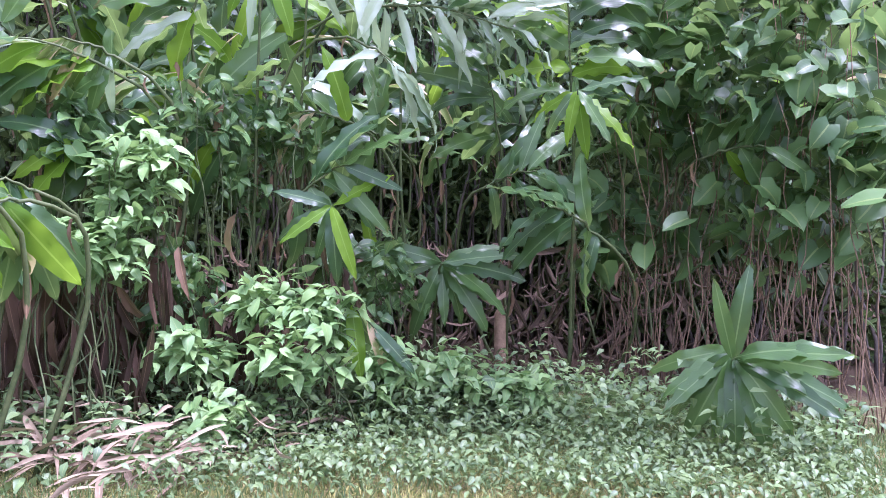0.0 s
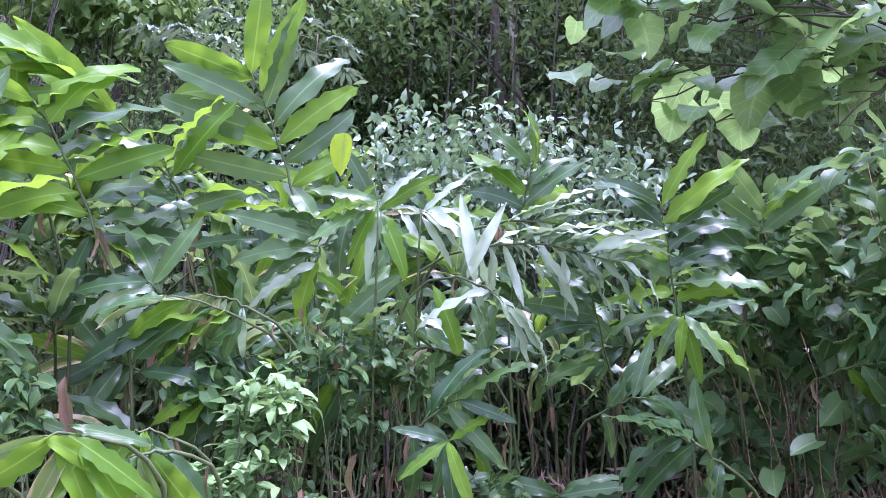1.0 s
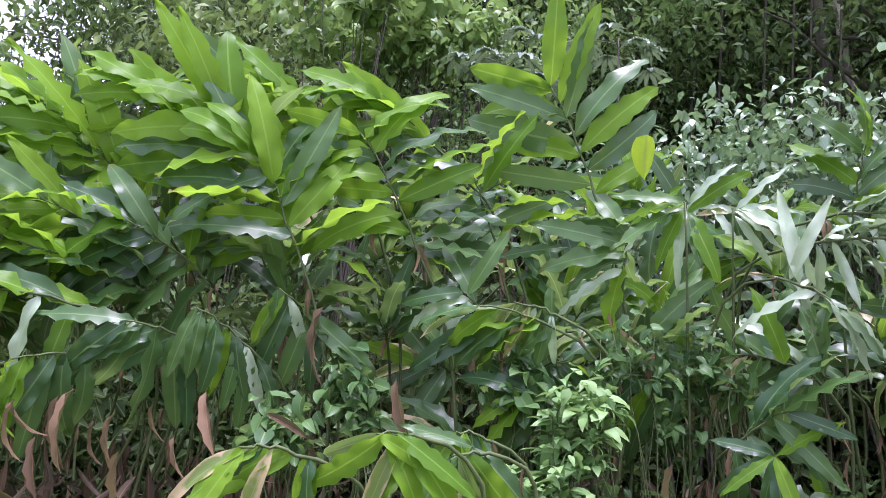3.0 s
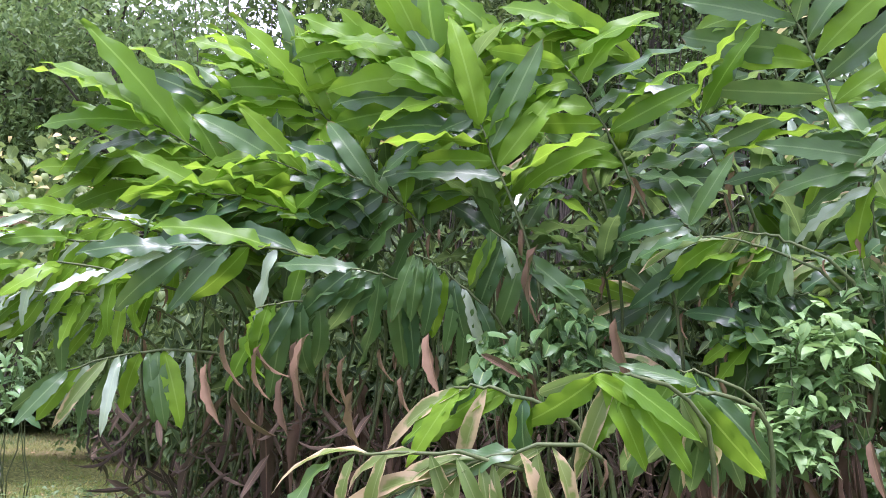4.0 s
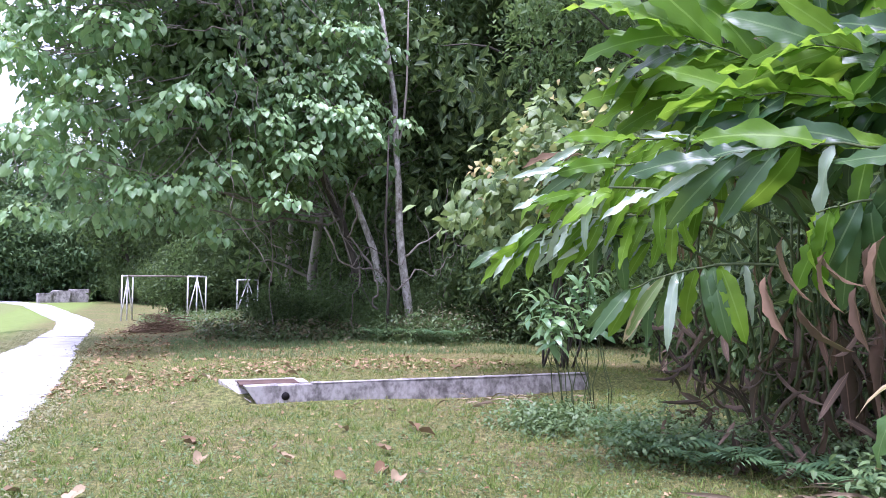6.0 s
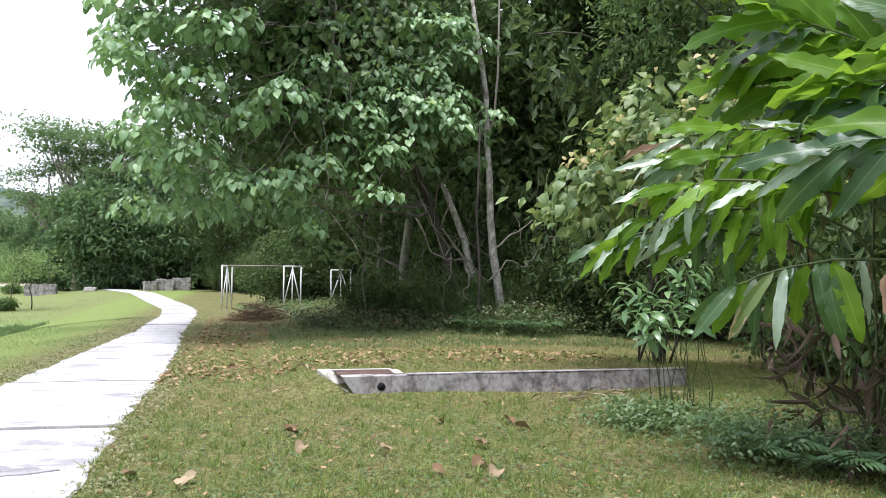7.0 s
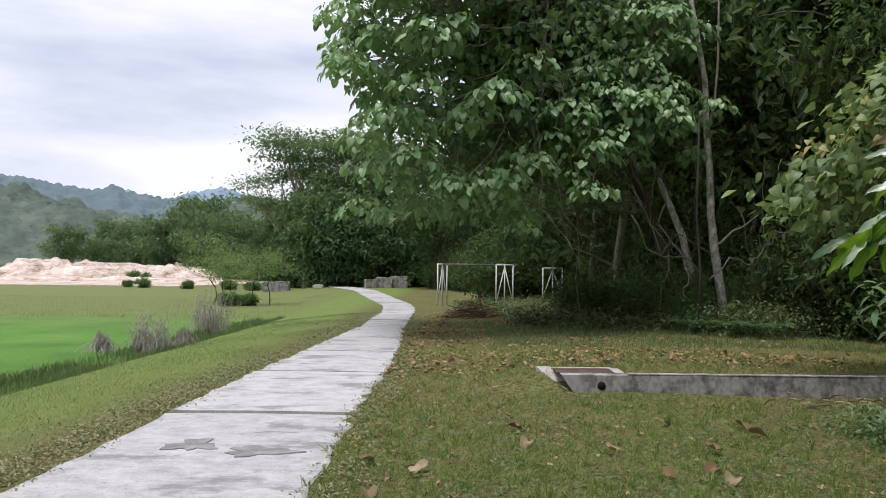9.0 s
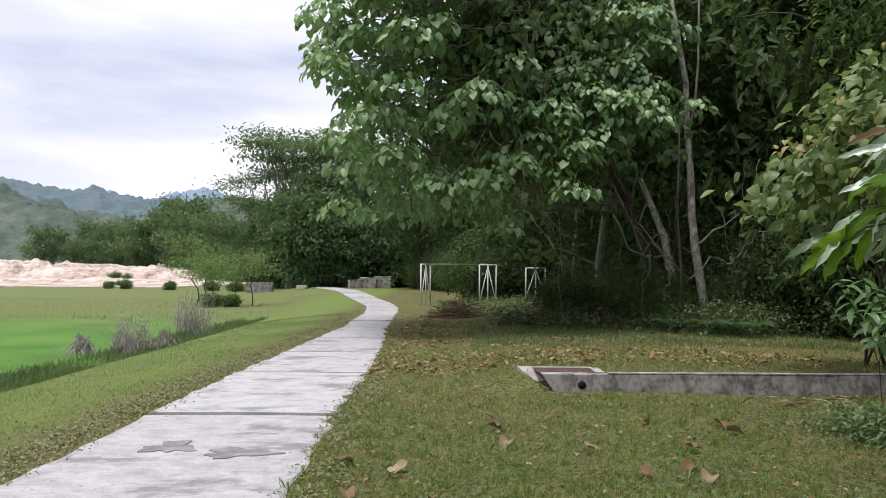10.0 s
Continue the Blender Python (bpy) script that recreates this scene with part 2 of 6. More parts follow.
M["bark_white"] = rough_mat("lichen_pale_bark", [(0.36, (0.14, 0.12, 0.095)), (0.5, (0.4, 0.375, 0.32)), (0.64, (0.64, 0.61, 0.55))], 7, 0.85, 0.7, 0.02, 22, (1, 1, 0.6))
M["heart_j"] = leaf_mat("heart_leaf_mass", (0.14, 0.27, 0.105), (0.33, 0.49, 0.215), 0.42, 0.3, spec=0.6, rib=(0.2, 0.28, 0.12), ribs=7, island=True)
# darker copy of the heart leaf: shade of the inner crown as colour
M["heart_shade"] = leaf_mat("shaded_heart_leaf", (0.05, 0.1, 0.032), (0.17, 0.26, 0.085), 0.5, 0.3, spec=0.35, ribs=7, island=True)
M["shrub"] = leaf_mat("shrub_leaf", (0.085, 0.15, 0.045), (0.28, 0.36, 0.115), 0.5, 0.3, ribs=7, island=True)
M["young"] = leaf_mat("young_shrub_leaf", (0.33, 0.35, 0.09), (0.5, 0.35, 0.17), 0.5, 0.3, ribs=7, island=True)
M["heart_young"] = leaf_mat("young_heart_leaf", (0.22, 0.38, 0.08), (0.36, 0.5, 0.14), 0.45, 0.4, ribs=7, island=True)
M["sprig"] = leaf_mat("sprig_leaf", (0.1, 0.22, 0.09), (0.24, 0.38, 0.14), 0.32, 0.35, spec=0.7)
M["fern"] = leaf_mat("fern_leaf", (0.05, 0.12, 0.05), (0.12, 0.22, 0.08), 0.5, 0.3, island=True)
M["herb"] = leaf_mat("herb_leaf", (0.07, 0.135, 0.05), (0.23, 0.34, 0.13), 0.5, 0.3, ribs=7, island=True)
M["wood_leaf"] = leaf_mat("forest_leaf", (0.02, 0.043, 0.016), (0.1, 0.16, 0.055), 0.6, 0.28, ribs=6, island=True, spec=0.18)
M["wood_leaf_light"] = leaf_mat("forest_leaf_light", (0.07, 0.13, 0.045), (0.17, 0.27, 0.09), 0.55, 0.35, ribs=6, island=True, spec=0.25)
M["far_leaf"] = leaf_mat("far_leaf", (0.075, 0.14, 0.07), (0.16, 0.25, 0.11), 0.65, 0.3, ribs=6, island=True, spec=0.15)
M["litter"] = leaf_mat("fallen_leaf", (0.16, 0.09, 0.045), (0.52, 0.38, 0.21), 0.85, 0.1, rib=(0.3, 0.2, 0.12), ribs=7, island=True, spec=0.15)
M["litter_one"] = leaf_mat("fallen_leaf_single", (0.18, 0.11, 0.06), (0.48, 0.4, 0.25), 0.85, 0.1, rib=(0.3, 0.2, 0.12), ribs=7, spec=0.15)
M["bark"] = rough_mat("forest_bark", [(0.3, (0.03, 0.025, 0.02)), (0.7, (0.11, 0.095, 0.075))], 5, 0.9, 0.7, 0.02, 40, (1, 1, 0.3))
M["bark_pale"] = rough_mat("pale_bark", [(0.3, (0.13, 0.11, 0.085)), (0.55, (0.3, 0.27, 0.22)), (0.72, (0.42, 0.39, 0.34))], 4, 0.85, 0.5, 0.015, 30, (1, 1, 0.5))
M["twig"] = rough_mat("grey_twig", [(0.3, (0.1, 0.08, 0.06)), (0.7, (0.28, 0.25, 0.21))], 8, 0.9, 0.4, 0.01)
M["grass"] = leaf_mat("grass_blade", (0.06, 0.1, 0.02), (0.56, 0.49, 0.17), 0.6, 0.25, island=True, spec=0.2, drift=(0.13, 0.13, 0.04))
M["concrete"] = concrete_mat()
M["cement"] = rough_mat("drain_cement", [(0.36, (0.11, 0.1, 0.092)), (0.46, (0.2, 0.187, 0.175)), (0.52, (0.28, 0.262, 0.245)), (0.62, (0.37, 0.35, 0.33))], 4.5, 0.9, 0.6, 0.012, 18, (1.0, 1.0, 0.75))
M["cement_top"] = rough_mat("drain_rim", [(0.3, (0.27, 0.25, 0.22)), (0.7, (0.5, 0.47, 0.43))], 5.0, 0.9, 0.3, 0.008, 40)
M["rust"] = rough_mat("rusty_plate", [(0.3, (0.05, 0.03, 0.022)), (0.7, (0.14, 0.09, 0.07))], 5, 0.8, 0.3, 0.004)
M["white_paint"] = rough_mat("worn_white_paint", [(0.3, (0.4, 0.38, 0.34)), (0.5, (0.72, 0.71, 0.68)), (0.8, (0.8, 0.79, 0.77))], 7, 0.55, 0.15, 0.003)
M["sand"] = rough_mat("pale_sand", [(0.36, (0.2, 0.14, 0.1)), (0.46, (0.46, 0.36, 0.29)), (0.6, (0.68, 0.6, 0.53))], 0.3, 0.95, 1.0, 0.8, 1.6)


# ---- mesh helpers ----
def mesh_of(name, verts, faces, uvs=None, smooth=True):
    me = bpy.data.meshes.new(name)
    verts = np.asarray(verts, np.float32)
    me.from_pydata(verts.tolist(), [], [tuple(f) for f in faces]) if isinstance(faces, list) else fill(me, verts, faces)
    if uvs is not None:
        layer = me.uv_layers.new(name="UVMap")
        loops = np.empty(len(me.loops), np.int32)
        me.loops.foreach_get("vertex_index", loops)
        layer.data.foreach_set("uv", np.asarray(uvs, np.float32)[loops].ravel())
    if smooth:
        me.polygons.foreach_set("use_smooth", np.ones(len(me.polygons), bool))
    me.update()
    return me


def fill(me, verts, faces):
    """Fast fill from an array of equal-sided faces."""
    n, k = faces.shape
    me.vertices.add(len(verts))
    me.vertices.foreach_set("co", verts.ravel())
    me.loops.add(n * k)
    me.loops.foreach_set("vertex_index", faces.astype(np.int32).ravel())
    me.polygons.add(n)
    me.polygons.foreach_set("loop_start", np.arange(0, n * k, k, dtype=np.int32))
    me.polygons.foreach_set("loop_total", np.full(n, k, np.int32))
    me.validate()


def part(name, mesh, material, parent=None, label="", m=None):
    if isinstance(mesh, bmesh.types.BMesh):
        bm, mesh = mesh, bpy.data.meshes.new(name)
        bm.to_mesh(mesh)
        bm.free()
    if material and not mesh.materials:
        mesh.materials.append(material)
    ob = new(name, mesh)
    ob.parent = parent
    if m is not None:
        ob.matrix_basis = m
    if label:
        ob["label"] = label
    return ob


def thing(name, x, y, z, label, category, group="", kind="", rz=0.0):
    ob = new(name)
    ob.empty_display_size = 0.2
    ob.matrix_basis = pose(x, y, z, 0, 0, rz)
    return tagged(ob, label, category, group, kind)


def tube(points, radii, sides=7):
    """Verts and quads of a tapering tube along a line of points, closed at both ends."""
    pts = np.asarray(points, float)
    radii = np.broadcast_to(np.asarray(radii, float), (len(pts),))
    d = np.gradient(pts, axis=0)
    d /= np.linalg.norm(d, axis=1)[:, None] + 1e-9
    ref = np.array([0.31, 0.95, 0.05])
    a = np.cross(d, ref)
    a /= np.linalg.norm(a, axis=1)[:, None] + 1e-9
    b = np.cross(d, a)
    ang = np.arange(sides) * 2 * np.pi / sides
    v = pts[:, None] + radii[:, None, None] * (np.cos(ang)[None, :, None] * a[:, None] + np.sin(ang)[None, :, None] * b[:, None])
    v = v.reshape(-1, 3)
    f = []
    for i in range(len(pts) - 1):
        for j in range(sides):
            k = (j + 1) % sides
            f.append((i * sides + j, i * sides + k, (i + 1) * sides + k, (i + 1) * sides + j))
    v = np.concatenate([v, pts[:1], pts[-1:]])
    n = len(v)
    for j in range(sides):
        k = (j + 1) % sides
        f.append((n - 2, k, j, j))
        f.append((n - 1, (len(pts) - 1) * sides + j, (len(pts) - 1) * sides + k, (len(pts) - 1) * sides + k))
    return v, [tuple(dict.fromkeys(q)) for q in f]


def join(pieces):
    """One set of verts and faces out of several."""
    vs, fs, at = [], [], 0
    for v, f in pieces:
        vs.append(np.asarray(v, float))
        fs += [tuple(i + at for i in q) for q in f]
        at += len(v)
    return np.concatenate(vs), fs


def bent(a, b, sag=0.0, n=8, wob=0.0, rng=None):
    """Points from a to b, bowed by sag downwards and wavering."""
    a, b = np.asarray(a, float), np.asarray(b, float)
    t = np.linspace(0, 1, n)[:, None]
    p = a + (b - a) * t
    p[:, 2] -= 4 * sag * (t * (1 - t))[:, 0]
    if wob:
        p[1:-1] += rng.normal(0, wob, (n - 2, 3))
    return p


def box(x0, y0, z0, x1, y1, z1):
    v = [(x, y, z) for x in (x0, x1) for y in (y0, y1) for z in (z0, z1)]
    return np.array(v, float), [(0, 1, 3, 2), (4, 6, 7, 5), (0, 4, 5, 1), (2, 3, 7, 6), (0, 2, 6, 4), (1, 5, 7, 3)]


# ---- leaves ----
def profile(kind, v):
    if kind == "lance":
        return np.sin(np.pi * np.clip(v, 0, 1) ** 0.85) ** 0.6
    if kind == "ovate":
        return np.sin(np.pi * np.clip(v, 0, 1) ** 0.6) ** 0.9
    if kind == "heart":
        return np.where(v < 0.28, 0.62 + 0.38 * np.sin(np.pi / 2 * v / 0.28), np.cos(np.pi / 2 * np.clip((v - 0.28) / 0.72, 0, 1)) ** 0.75)
    return np.sin(np.pi * v)


def leaf_grid(kind, width, droop=0.3, fold=0.15, wave=0.0, nv=6, nu=4, twist=0.0, seed=0):
    """A leaf of length 1 along +y, its face to +z: verts, quads and UVs."""
    rng = np.random.default_rng(seed)
    v = np.linspace(0, 1, nv + 1)
    u = np.linspace(-1, 1, nu + 1)
    w = np.maximum(profile(kind, v), 0.02) * width / 2
    ang = -droop * v * 1.6
    yy = np.concatenate([[0], np.cumsum(np.cos((ang[1:] + ang[:-1]) / 2) / nv)])
    zz = np.concatenate([[0], np.cumsum(np.sin((ang[1:] + ang[:-1]) / 2) / nv)])
    ph = rng.uniform(0, 6.28, 2)
    verts, uvs = [], []
    for i in range(nv + 1):
        for j in range(nu + 1):
            x = u[j] * w[i]
            z = zz[i] + abs(x) * fold + wave * width * u[j] ** 2 * math.sin(v[i] * 24 + 2 * math.sin(5 * v[i] + ph[0]) + ph[int(u[j] > 0)])
            back = -0.16 * (1 - v[i]) ** 3 * abs(u[j]) if kind == "heart" else 0.0
            tw = twist * v[i]
            verts.append((x * math.cos(tw), yy[i] + back, z + x * math.sin(tw)))
            uvs.append(((u[j] + 1) / 2, v[i]))
    faces = [(i * (nu + 1) + j, i * (nu + 1) + j + 1, (i + 1) * (nu + 1) + j + 1, (i + 1) * (nu + 1) + j) for i in range(nv) for j in range(nu)]
    return np.array(verts, np.float32), np.array(faces, np.int32), np.array(uvs, np.float32)


def frames_of(pos, along, up, size):
    """4x4 matrices (N) for leaves at pos, pointing along, with their faces up."""
    y = along / (np.linalg.norm(along, axis=1, keepdims=True) + 1e-9)
    x = np.cross(y, up)
    x /= np.linalg.norm(x, axis=1, keepdims=True) + 1e-9
    z = np.cross(x, y)
    out = np.zeros((len(pos), 4, 4))
    s = np.asarray(size, float).reshape(-1, 1)
    out[:, :3, 0], out[:, :3, 1], out[:, :3, 2], out[:, :3, 3] = x * s, y * s, z * s, pos
    out[:, 3, 3] = 1
    return out


def strewn(name, grids, mats, rng):
    """One mesh of many leaves: each matrix carries one of the given leaf grids."""
    pick = rng.integers(0, len(grids), len(mats))
    V, F, U, at = [], [], [], 0
    for g, (v, f, uv) in enumerate(grids):
        ms = mats[pick == g]
        if not len(ms):
            continue
        w = np.einsum("nij,kj->nki", ms[:, :3, :3], v) + ms[:, None, :3, 3]
        V.append(w.reshape(-1, 3))
        F.append((f[None] + (np.arange(len(ms)) * len(v))[:, None, None]).reshape(-1, f.shape[1]) + at)
        U.append(np.tile(uv, (len(ms), 1)))
        at += len(ms) * len(v)
    return mesh_of(name, np.concatenate(V), np.concatenate(F), np.concatenate(U))


def unit(rng, n, low=-1.0):
    d = rng.normal(size=(n, 3))
    d /= np.linalg.norm(d, axis=1, keepdims=True)
    d[:, 2] = np.maximum(d[:, 2], low)
    return d


LANCE = [leaf_grid("lance", w, d, 0.14, 0.2, 12, 4, t, k) for k, (w, d, t) in enumerate([(0.2, 0.25, 0.15), (0.235, 0.45, -0.3), (0.21, 0.65, 0.35), (0.235, 0.35, 0.5), (0.215, 0.85, -0.3)])]
HEART = [leaf_grid("heart", 0.84, d, 0.32, 0.09, 5, 4, t, k) for k, (d, t) in enumerate([(0.2, 0.1), (0.45, -0.2), (0.7, 0.15)])]
OVATE = [leaf_grid("ovate", 0.5, d, 0.2, 0.02, 3, 2, t, k) for k, (d, t) in enumerate([(0.2, 0.1), (0.5, -0.2), (0.8, 0.2)])]
RHOMB = [leaf_grid("ovate", 0.72, d, 0.15, 0.04, 4, 4, t, k) for k, (d, t) in enumerate([(0.3, 0.2), (0.6, -0.3), (0.9, 0.2)])]
TOOTHED = [leaf_grid("ovate", 0.52, d, 0.3, 0.0, 4, 2, t, 20 + k) for k, (d, t) in enumerate([(0.25, 0.1), (0.5, -0.2), (0.75, 0.2)])]
SMALL = [leaf_grid("ovate", 0.5, d, 0.25, 0.0, 2, 2, t, k) for k, (d, t) in enumerate([(0.3, 0.1), (0.6, -0.2)])]
TINY = [(np.array([(0, 0, 0), (0.27, 0.45, 0.07), (0, 1, -0.12), (-0.27, 0.45, 0.07)], np.float32), np.array([(0, 1, 2), (0, 2, 3)], np.int32), np.array([(0.5, 0), (1, 0.45), (0.5, 1), (0, 0.45)], np.float32)), (np.array([(0, 0, 0), (0.2, 0.4, 0.05), (0.03, 1, -0.25), (-0.22, 0.5, 0.09)], np.float32), np.array([(0, 1, 2), (0, 2, 3)], np.int32), np.array([(0.5, 0), (1, 0.4), (0.5, 1), (0, 0.5)], np.float32))]
BLADE = [(np.array([(-0.045, 0, 0), (0.045, 0, 0), (0.03, 0.6, 0.0), (-0.032, 0.62, 0.02), (0.0, 1.0, -0.12)], np.float32), np.array([(0, 1, 2), (0, 2, 3), (3, 2, 4)], np.int32), np.array([(0.2, 0), (0.8, 0), (0.8, 0.6), (0.2, 0.6), (0.5, 1)], np.float32))]

# ---- ground ----
LINE = [(-7.0, -2.1), (5.5, -2.1), (9.0, -2.18), (12.0, -2.13), (14.0, -2.08), (17.6, -2.15), (22.0, -2.16), (30.0, -2.33), (35.0, -2.55), (40.0, -3.3), (46.0, -4.4), (56.0, -6.0), (67.0, -7.9), (84.0, -13.0)]
WIDE = [(5.5, 1.05), (9.0, 0.99), (12.0, 1.0), (14.0, 0.93), (17.6, 0.82), (22.0, 0.64), (30.0, 0.62), (40.0, 0.72), (67.0, 0.9)]


def rise(x, y):
    """Height of the ground: a bank falling to the wet field, and a slope up into the wood."""
    x, y = np.asarray(x, float), np.asarray(y, float)
    off = x - np.interp(y, [p[0] for p in LINE], [p[1] for p in LINE]) * np.clip((100 - y) / 16, 0, 1)
    z = -0.5 * np.clip((-1.3 - off) / 4.2, 0, 1) ** 1.3
    z = z - 0.18 * np.exp(-((x + 7.9) / 0.45) ** 2) * (y < 60)
    near_wood = np.clip((np.hypot(x, y) - 10.5) / 26, 0, 1) * np.clip((x - 8.6 + 0.2 * np.clip(y, -9, 4) - 0.95 * np.clip(y - 4, 0, 60)) / 6, 0, 1)
    z = z + 10.5 * near_wood**1.1 * np.clip(1 - (np.hypot(x, y) - 60) / 60, 0, 1)
    z = z + 2.0 * np.clip((y - 23) / 40, 0, 1) * np.clip((x - 1) / 6, 0, 1) * np.clip(1 - (np.hypot(x, y) - 60) / 60, 0, 1)
    z = z + 0.03 * np.sin(x * 1.3 + 0.5 * y) * np.sin(y * 0.9 - 0.3 * x) * (x > -0.6)
    up = np.clip((y - 10.42) / 0.4, 0, 1) * np.clip((x - 0.1) / 0.9, 0, 1) * (1 - 0.7 * np.clip((y - 12) / 7, 0, 1)) * np.clip((9 - x) / 3, 0, 1)
    return z + 0.22 * up


def ground_sheet():
    near = np.concatenate([-np.geomspace(2600, 14, 26), np.arange(-13.5, 26, 0.35), np.geomspace(26.5, 2600, 34)])
    ys = np.concatenate([-np.geomspace(2600, 14, 22), np.arange(-13.5, 34, 0.35), np.geomspace(34.5, 2600, 36)])
    X, Y = np.meshgrid(near, ys)
    v = np.stack([X, Y, rise(X, Y)], -1).reshape(-1, 3)
    n, k = len(near), len(ys)
    i, j = np.meshgrid(np.arange(n - 1), np.arange(k - 1))
    a = (j * n + i).ravel()
    ob = part("ground", mesh_of("ground", v, np.stack([a, a + 1, a + n + 1, a + n], 1)), M["ground"])
    tagged(ob, "mown grass with bare patches, falling to a wet field", "ground", kind="structure")


ground_sheet()

# ---- concrete footpath, slab by slab ----
def path_mid(y):
    ys = y + np.linspace(-2.5, 2.5, 11)
    return float(np.interp(ys, [p[0] for p in LINE], [p[1] for p in LINE]).mean())


def footpath():
    path = thing("footpath", 0, 0, 0, "worn pale concrete footpath of cast slabs across the grass", "footpath", kind="structure")
    rng = np.random.default_rng(4)
    joints = [-7.0, -4.2, -1.4, 1.5, 5.0, 8.72, 12.3, 15.4, 18.8, 22.2, 25.6, 29, 32.5, 36, 40, 44, 48, 52, 56, 60, 64, 68, 72, 78, 84]
    for y0, y1 in zip(joints, joints[1:]):
        n = 15
        rows = []
        tilt, step = rng.normal(0, 0.006), rng.uniform(-0.008, 0.012)
        for k in range(n):
            y = y0 + 0.04 + (y1 - y0 - 0.08) * k / (n - 1) + (rng.normal(0, 0.012) if k in (0, n - 1) else 0)
            c = path_mid(y)
            slope = (path_mid(y + 0.5) - path_mid(y - 0.5))
            half = float(np.interp(y, [p[0] for p in WIDE], [p[1] for p in WIDE]))
            wl, wr = half + rng.normal(0, 0.03), half + rng.normal(0, 0.03)
            z = 0.018 + step + tilt * (k / (n - 1) - 0.5)
            rows.append([(c - wl, y + slope * wl, -0.06), (c - wl, y + slope * wl, z - 0.012), (c - wl + 0.02, y + slope * wl, z), (c, y, z + 0.006), (c + wr - 0.02, y - slope * wr, z), (c + wr, y - slope * wr, z - 0.012), (c + wr, y - slope * wr, -0.06)])
        v = np.array(rows).reshape(-1, 3)
        f = [(i * 7 + j, i * 7 + j + 1, (i + 1) * 7 + j + 1, (i + 1) * 7 + j) for i in range(n - 1) for j in range(6)]
        f += [tuple(range(6, -1, -1)), tuple(range((n - 1) * 7, n * 7))]
        part("slab", mesh_of("slab", v, [tuple(reversed(q)) for q in f], smooth=False), M["concrete"], path)


footpath()


def stain_patch(x, y, w, d, seed):
    """A darker damp stain of the path, added as a thin piece with a ragged outline."""
    rng = np.random.default_rng(seed)
    n = 26
    a = np.arange(n) * 2 * np.pi / n
    r = 1 + 0.3 * np.sin(3 * a + rng.uniform(0, 6)) + 0.2 * np.sin(7 * a + rng.uniform(0, 6)) + rng.normal(0, 0.08, n)
    rim = np.stack([np.cos(a) * r * w / 2, np.sin(a) * r * d / 2, np.full(n, 0.024)], 1)
    low = rim * [1.02, 1.02, 1] - [0, 0, 0.03]
    v = np.concatenate([rim, low])
    f = [tuple(range(n))] + [(k, n + k, n + (k + 1) % n, (k + 1) % n) for k in range(n)]
    ob = part("mortar_patch", mesh_of("mortar_patch", v, f, smooth=False), M["stain_grey"], m=pose(x, y, 0.004))
    tagged(ob, "dark damp stain on the footpath, built as a thin grey piece", "mortar patch", "mortar patches")


M["stain_grey"] = rough_mat("grey_stain", [(0.36, (0.15, 0.145, 0.14)), (0.5, (0.22, 0.215, 0.21)), (0.62, (0.3, 0.295, 0.29))], 5, 0.8, 0.4, 0.006, 30)
stain_patch(-2.35, 7.05, 0.42, 0.42, 1)
stain_patch(-1.72, 6.85, 0.55, 0.34, 2)


# ---- concrete drain with its sump ----
def drain():
    d = thing("drain", 1.26, 10.98, 0, "low weathered concrete drain wall with a sump box in the grass", "drain")
    rng = np.random.default_rng(2)
    # front wall, its end cut on the slant against the wing wall
    n = 12
    v, f = [], []
    for k in range(n + 1):
        s = k / n
        for y, z in ((-0.62, -0.2), (-0.62, 0.25), (-0.608, 0.262), (-0.49, 0.262), (-0.478, 0.25), (-0.478, -0.2)):
            x0 = 0.33 - 0.33 * max(0.0, z) / 0.262
            v.append((x0 + (4.9 - x0) * s + rng.normal(0, 0.003) * (0 < k < n), y + rng.normal(0, 0.003), z + (rng.normal(0, 0.004) if z > 0 else 0)))
    for k in range(n):
        for j in range(5):
            f.append((k * 6 + j, (k + 1) * 6 + j, (k + 1) * 6 + j + 1, k * 6 + j + 1))
    f += [tuple(range(5, -1, -1)), tuple(range(n * 6, n * 6 + 6))]
    wall = part("wall", mesh_of("drain_wall", v, f, smooth=False), M["cement"], d)
    part("coping", mesh_of("drain_coping", *box(0.86, -0.625, 0.264, 4.9, -0.475, 0.274), smooth=False), M["cement"], wall, "paler cement rim")
    part("side_wall", mesh_of("drain_back", *box(-0.046, 0.0, -0.1, 0.76, 0.1, 0.272), smooth=False), M["cement_top"], d, "pale cement rim of the sump")
    part("side_wall", mesh_of("drain_side", *box(0.72, -0.474, -0.1, 0.84, -0.003, 0.272), smooth=False), M["cement_top"], d, "pale cement rim of the sump")
    top = np.array([(-0.25, 0.1, 0.278), (-0.05, 0.1, 0.278), (0.34, -0.65, 0.02), (0.14, -0.65, 0.02)])
    wing = np.concatenate([top, top * [1, 1, 0] - [0, 0, 0.15]])
    part("wing_wall", mesh_of("wing", wing, [(0, 3, 2, 1), (0, 1, 5, 4), (1, 2, 6, 5), (2, 3, 7, 6), (3, 0, 4, 7), (4, 5, 6, 7)], smooth=False), M["cement_top"], d, "pale sloping wing wall")
    part("cover_plate", mesh_of("cover", *box(-0.026, -0.47, 0.245, 0.716, -0.006, 0.268), smooth=False), M["rust"], d, "rusty brown steel cover plate")
    # closed near-black disc: the shade inside the pipe is painted, nothing is hollowed
    v, f = tube([(0.52, -0.632, 0.12), (0.52, -0.61, 0.12)], [0.052, 0.052], 14)
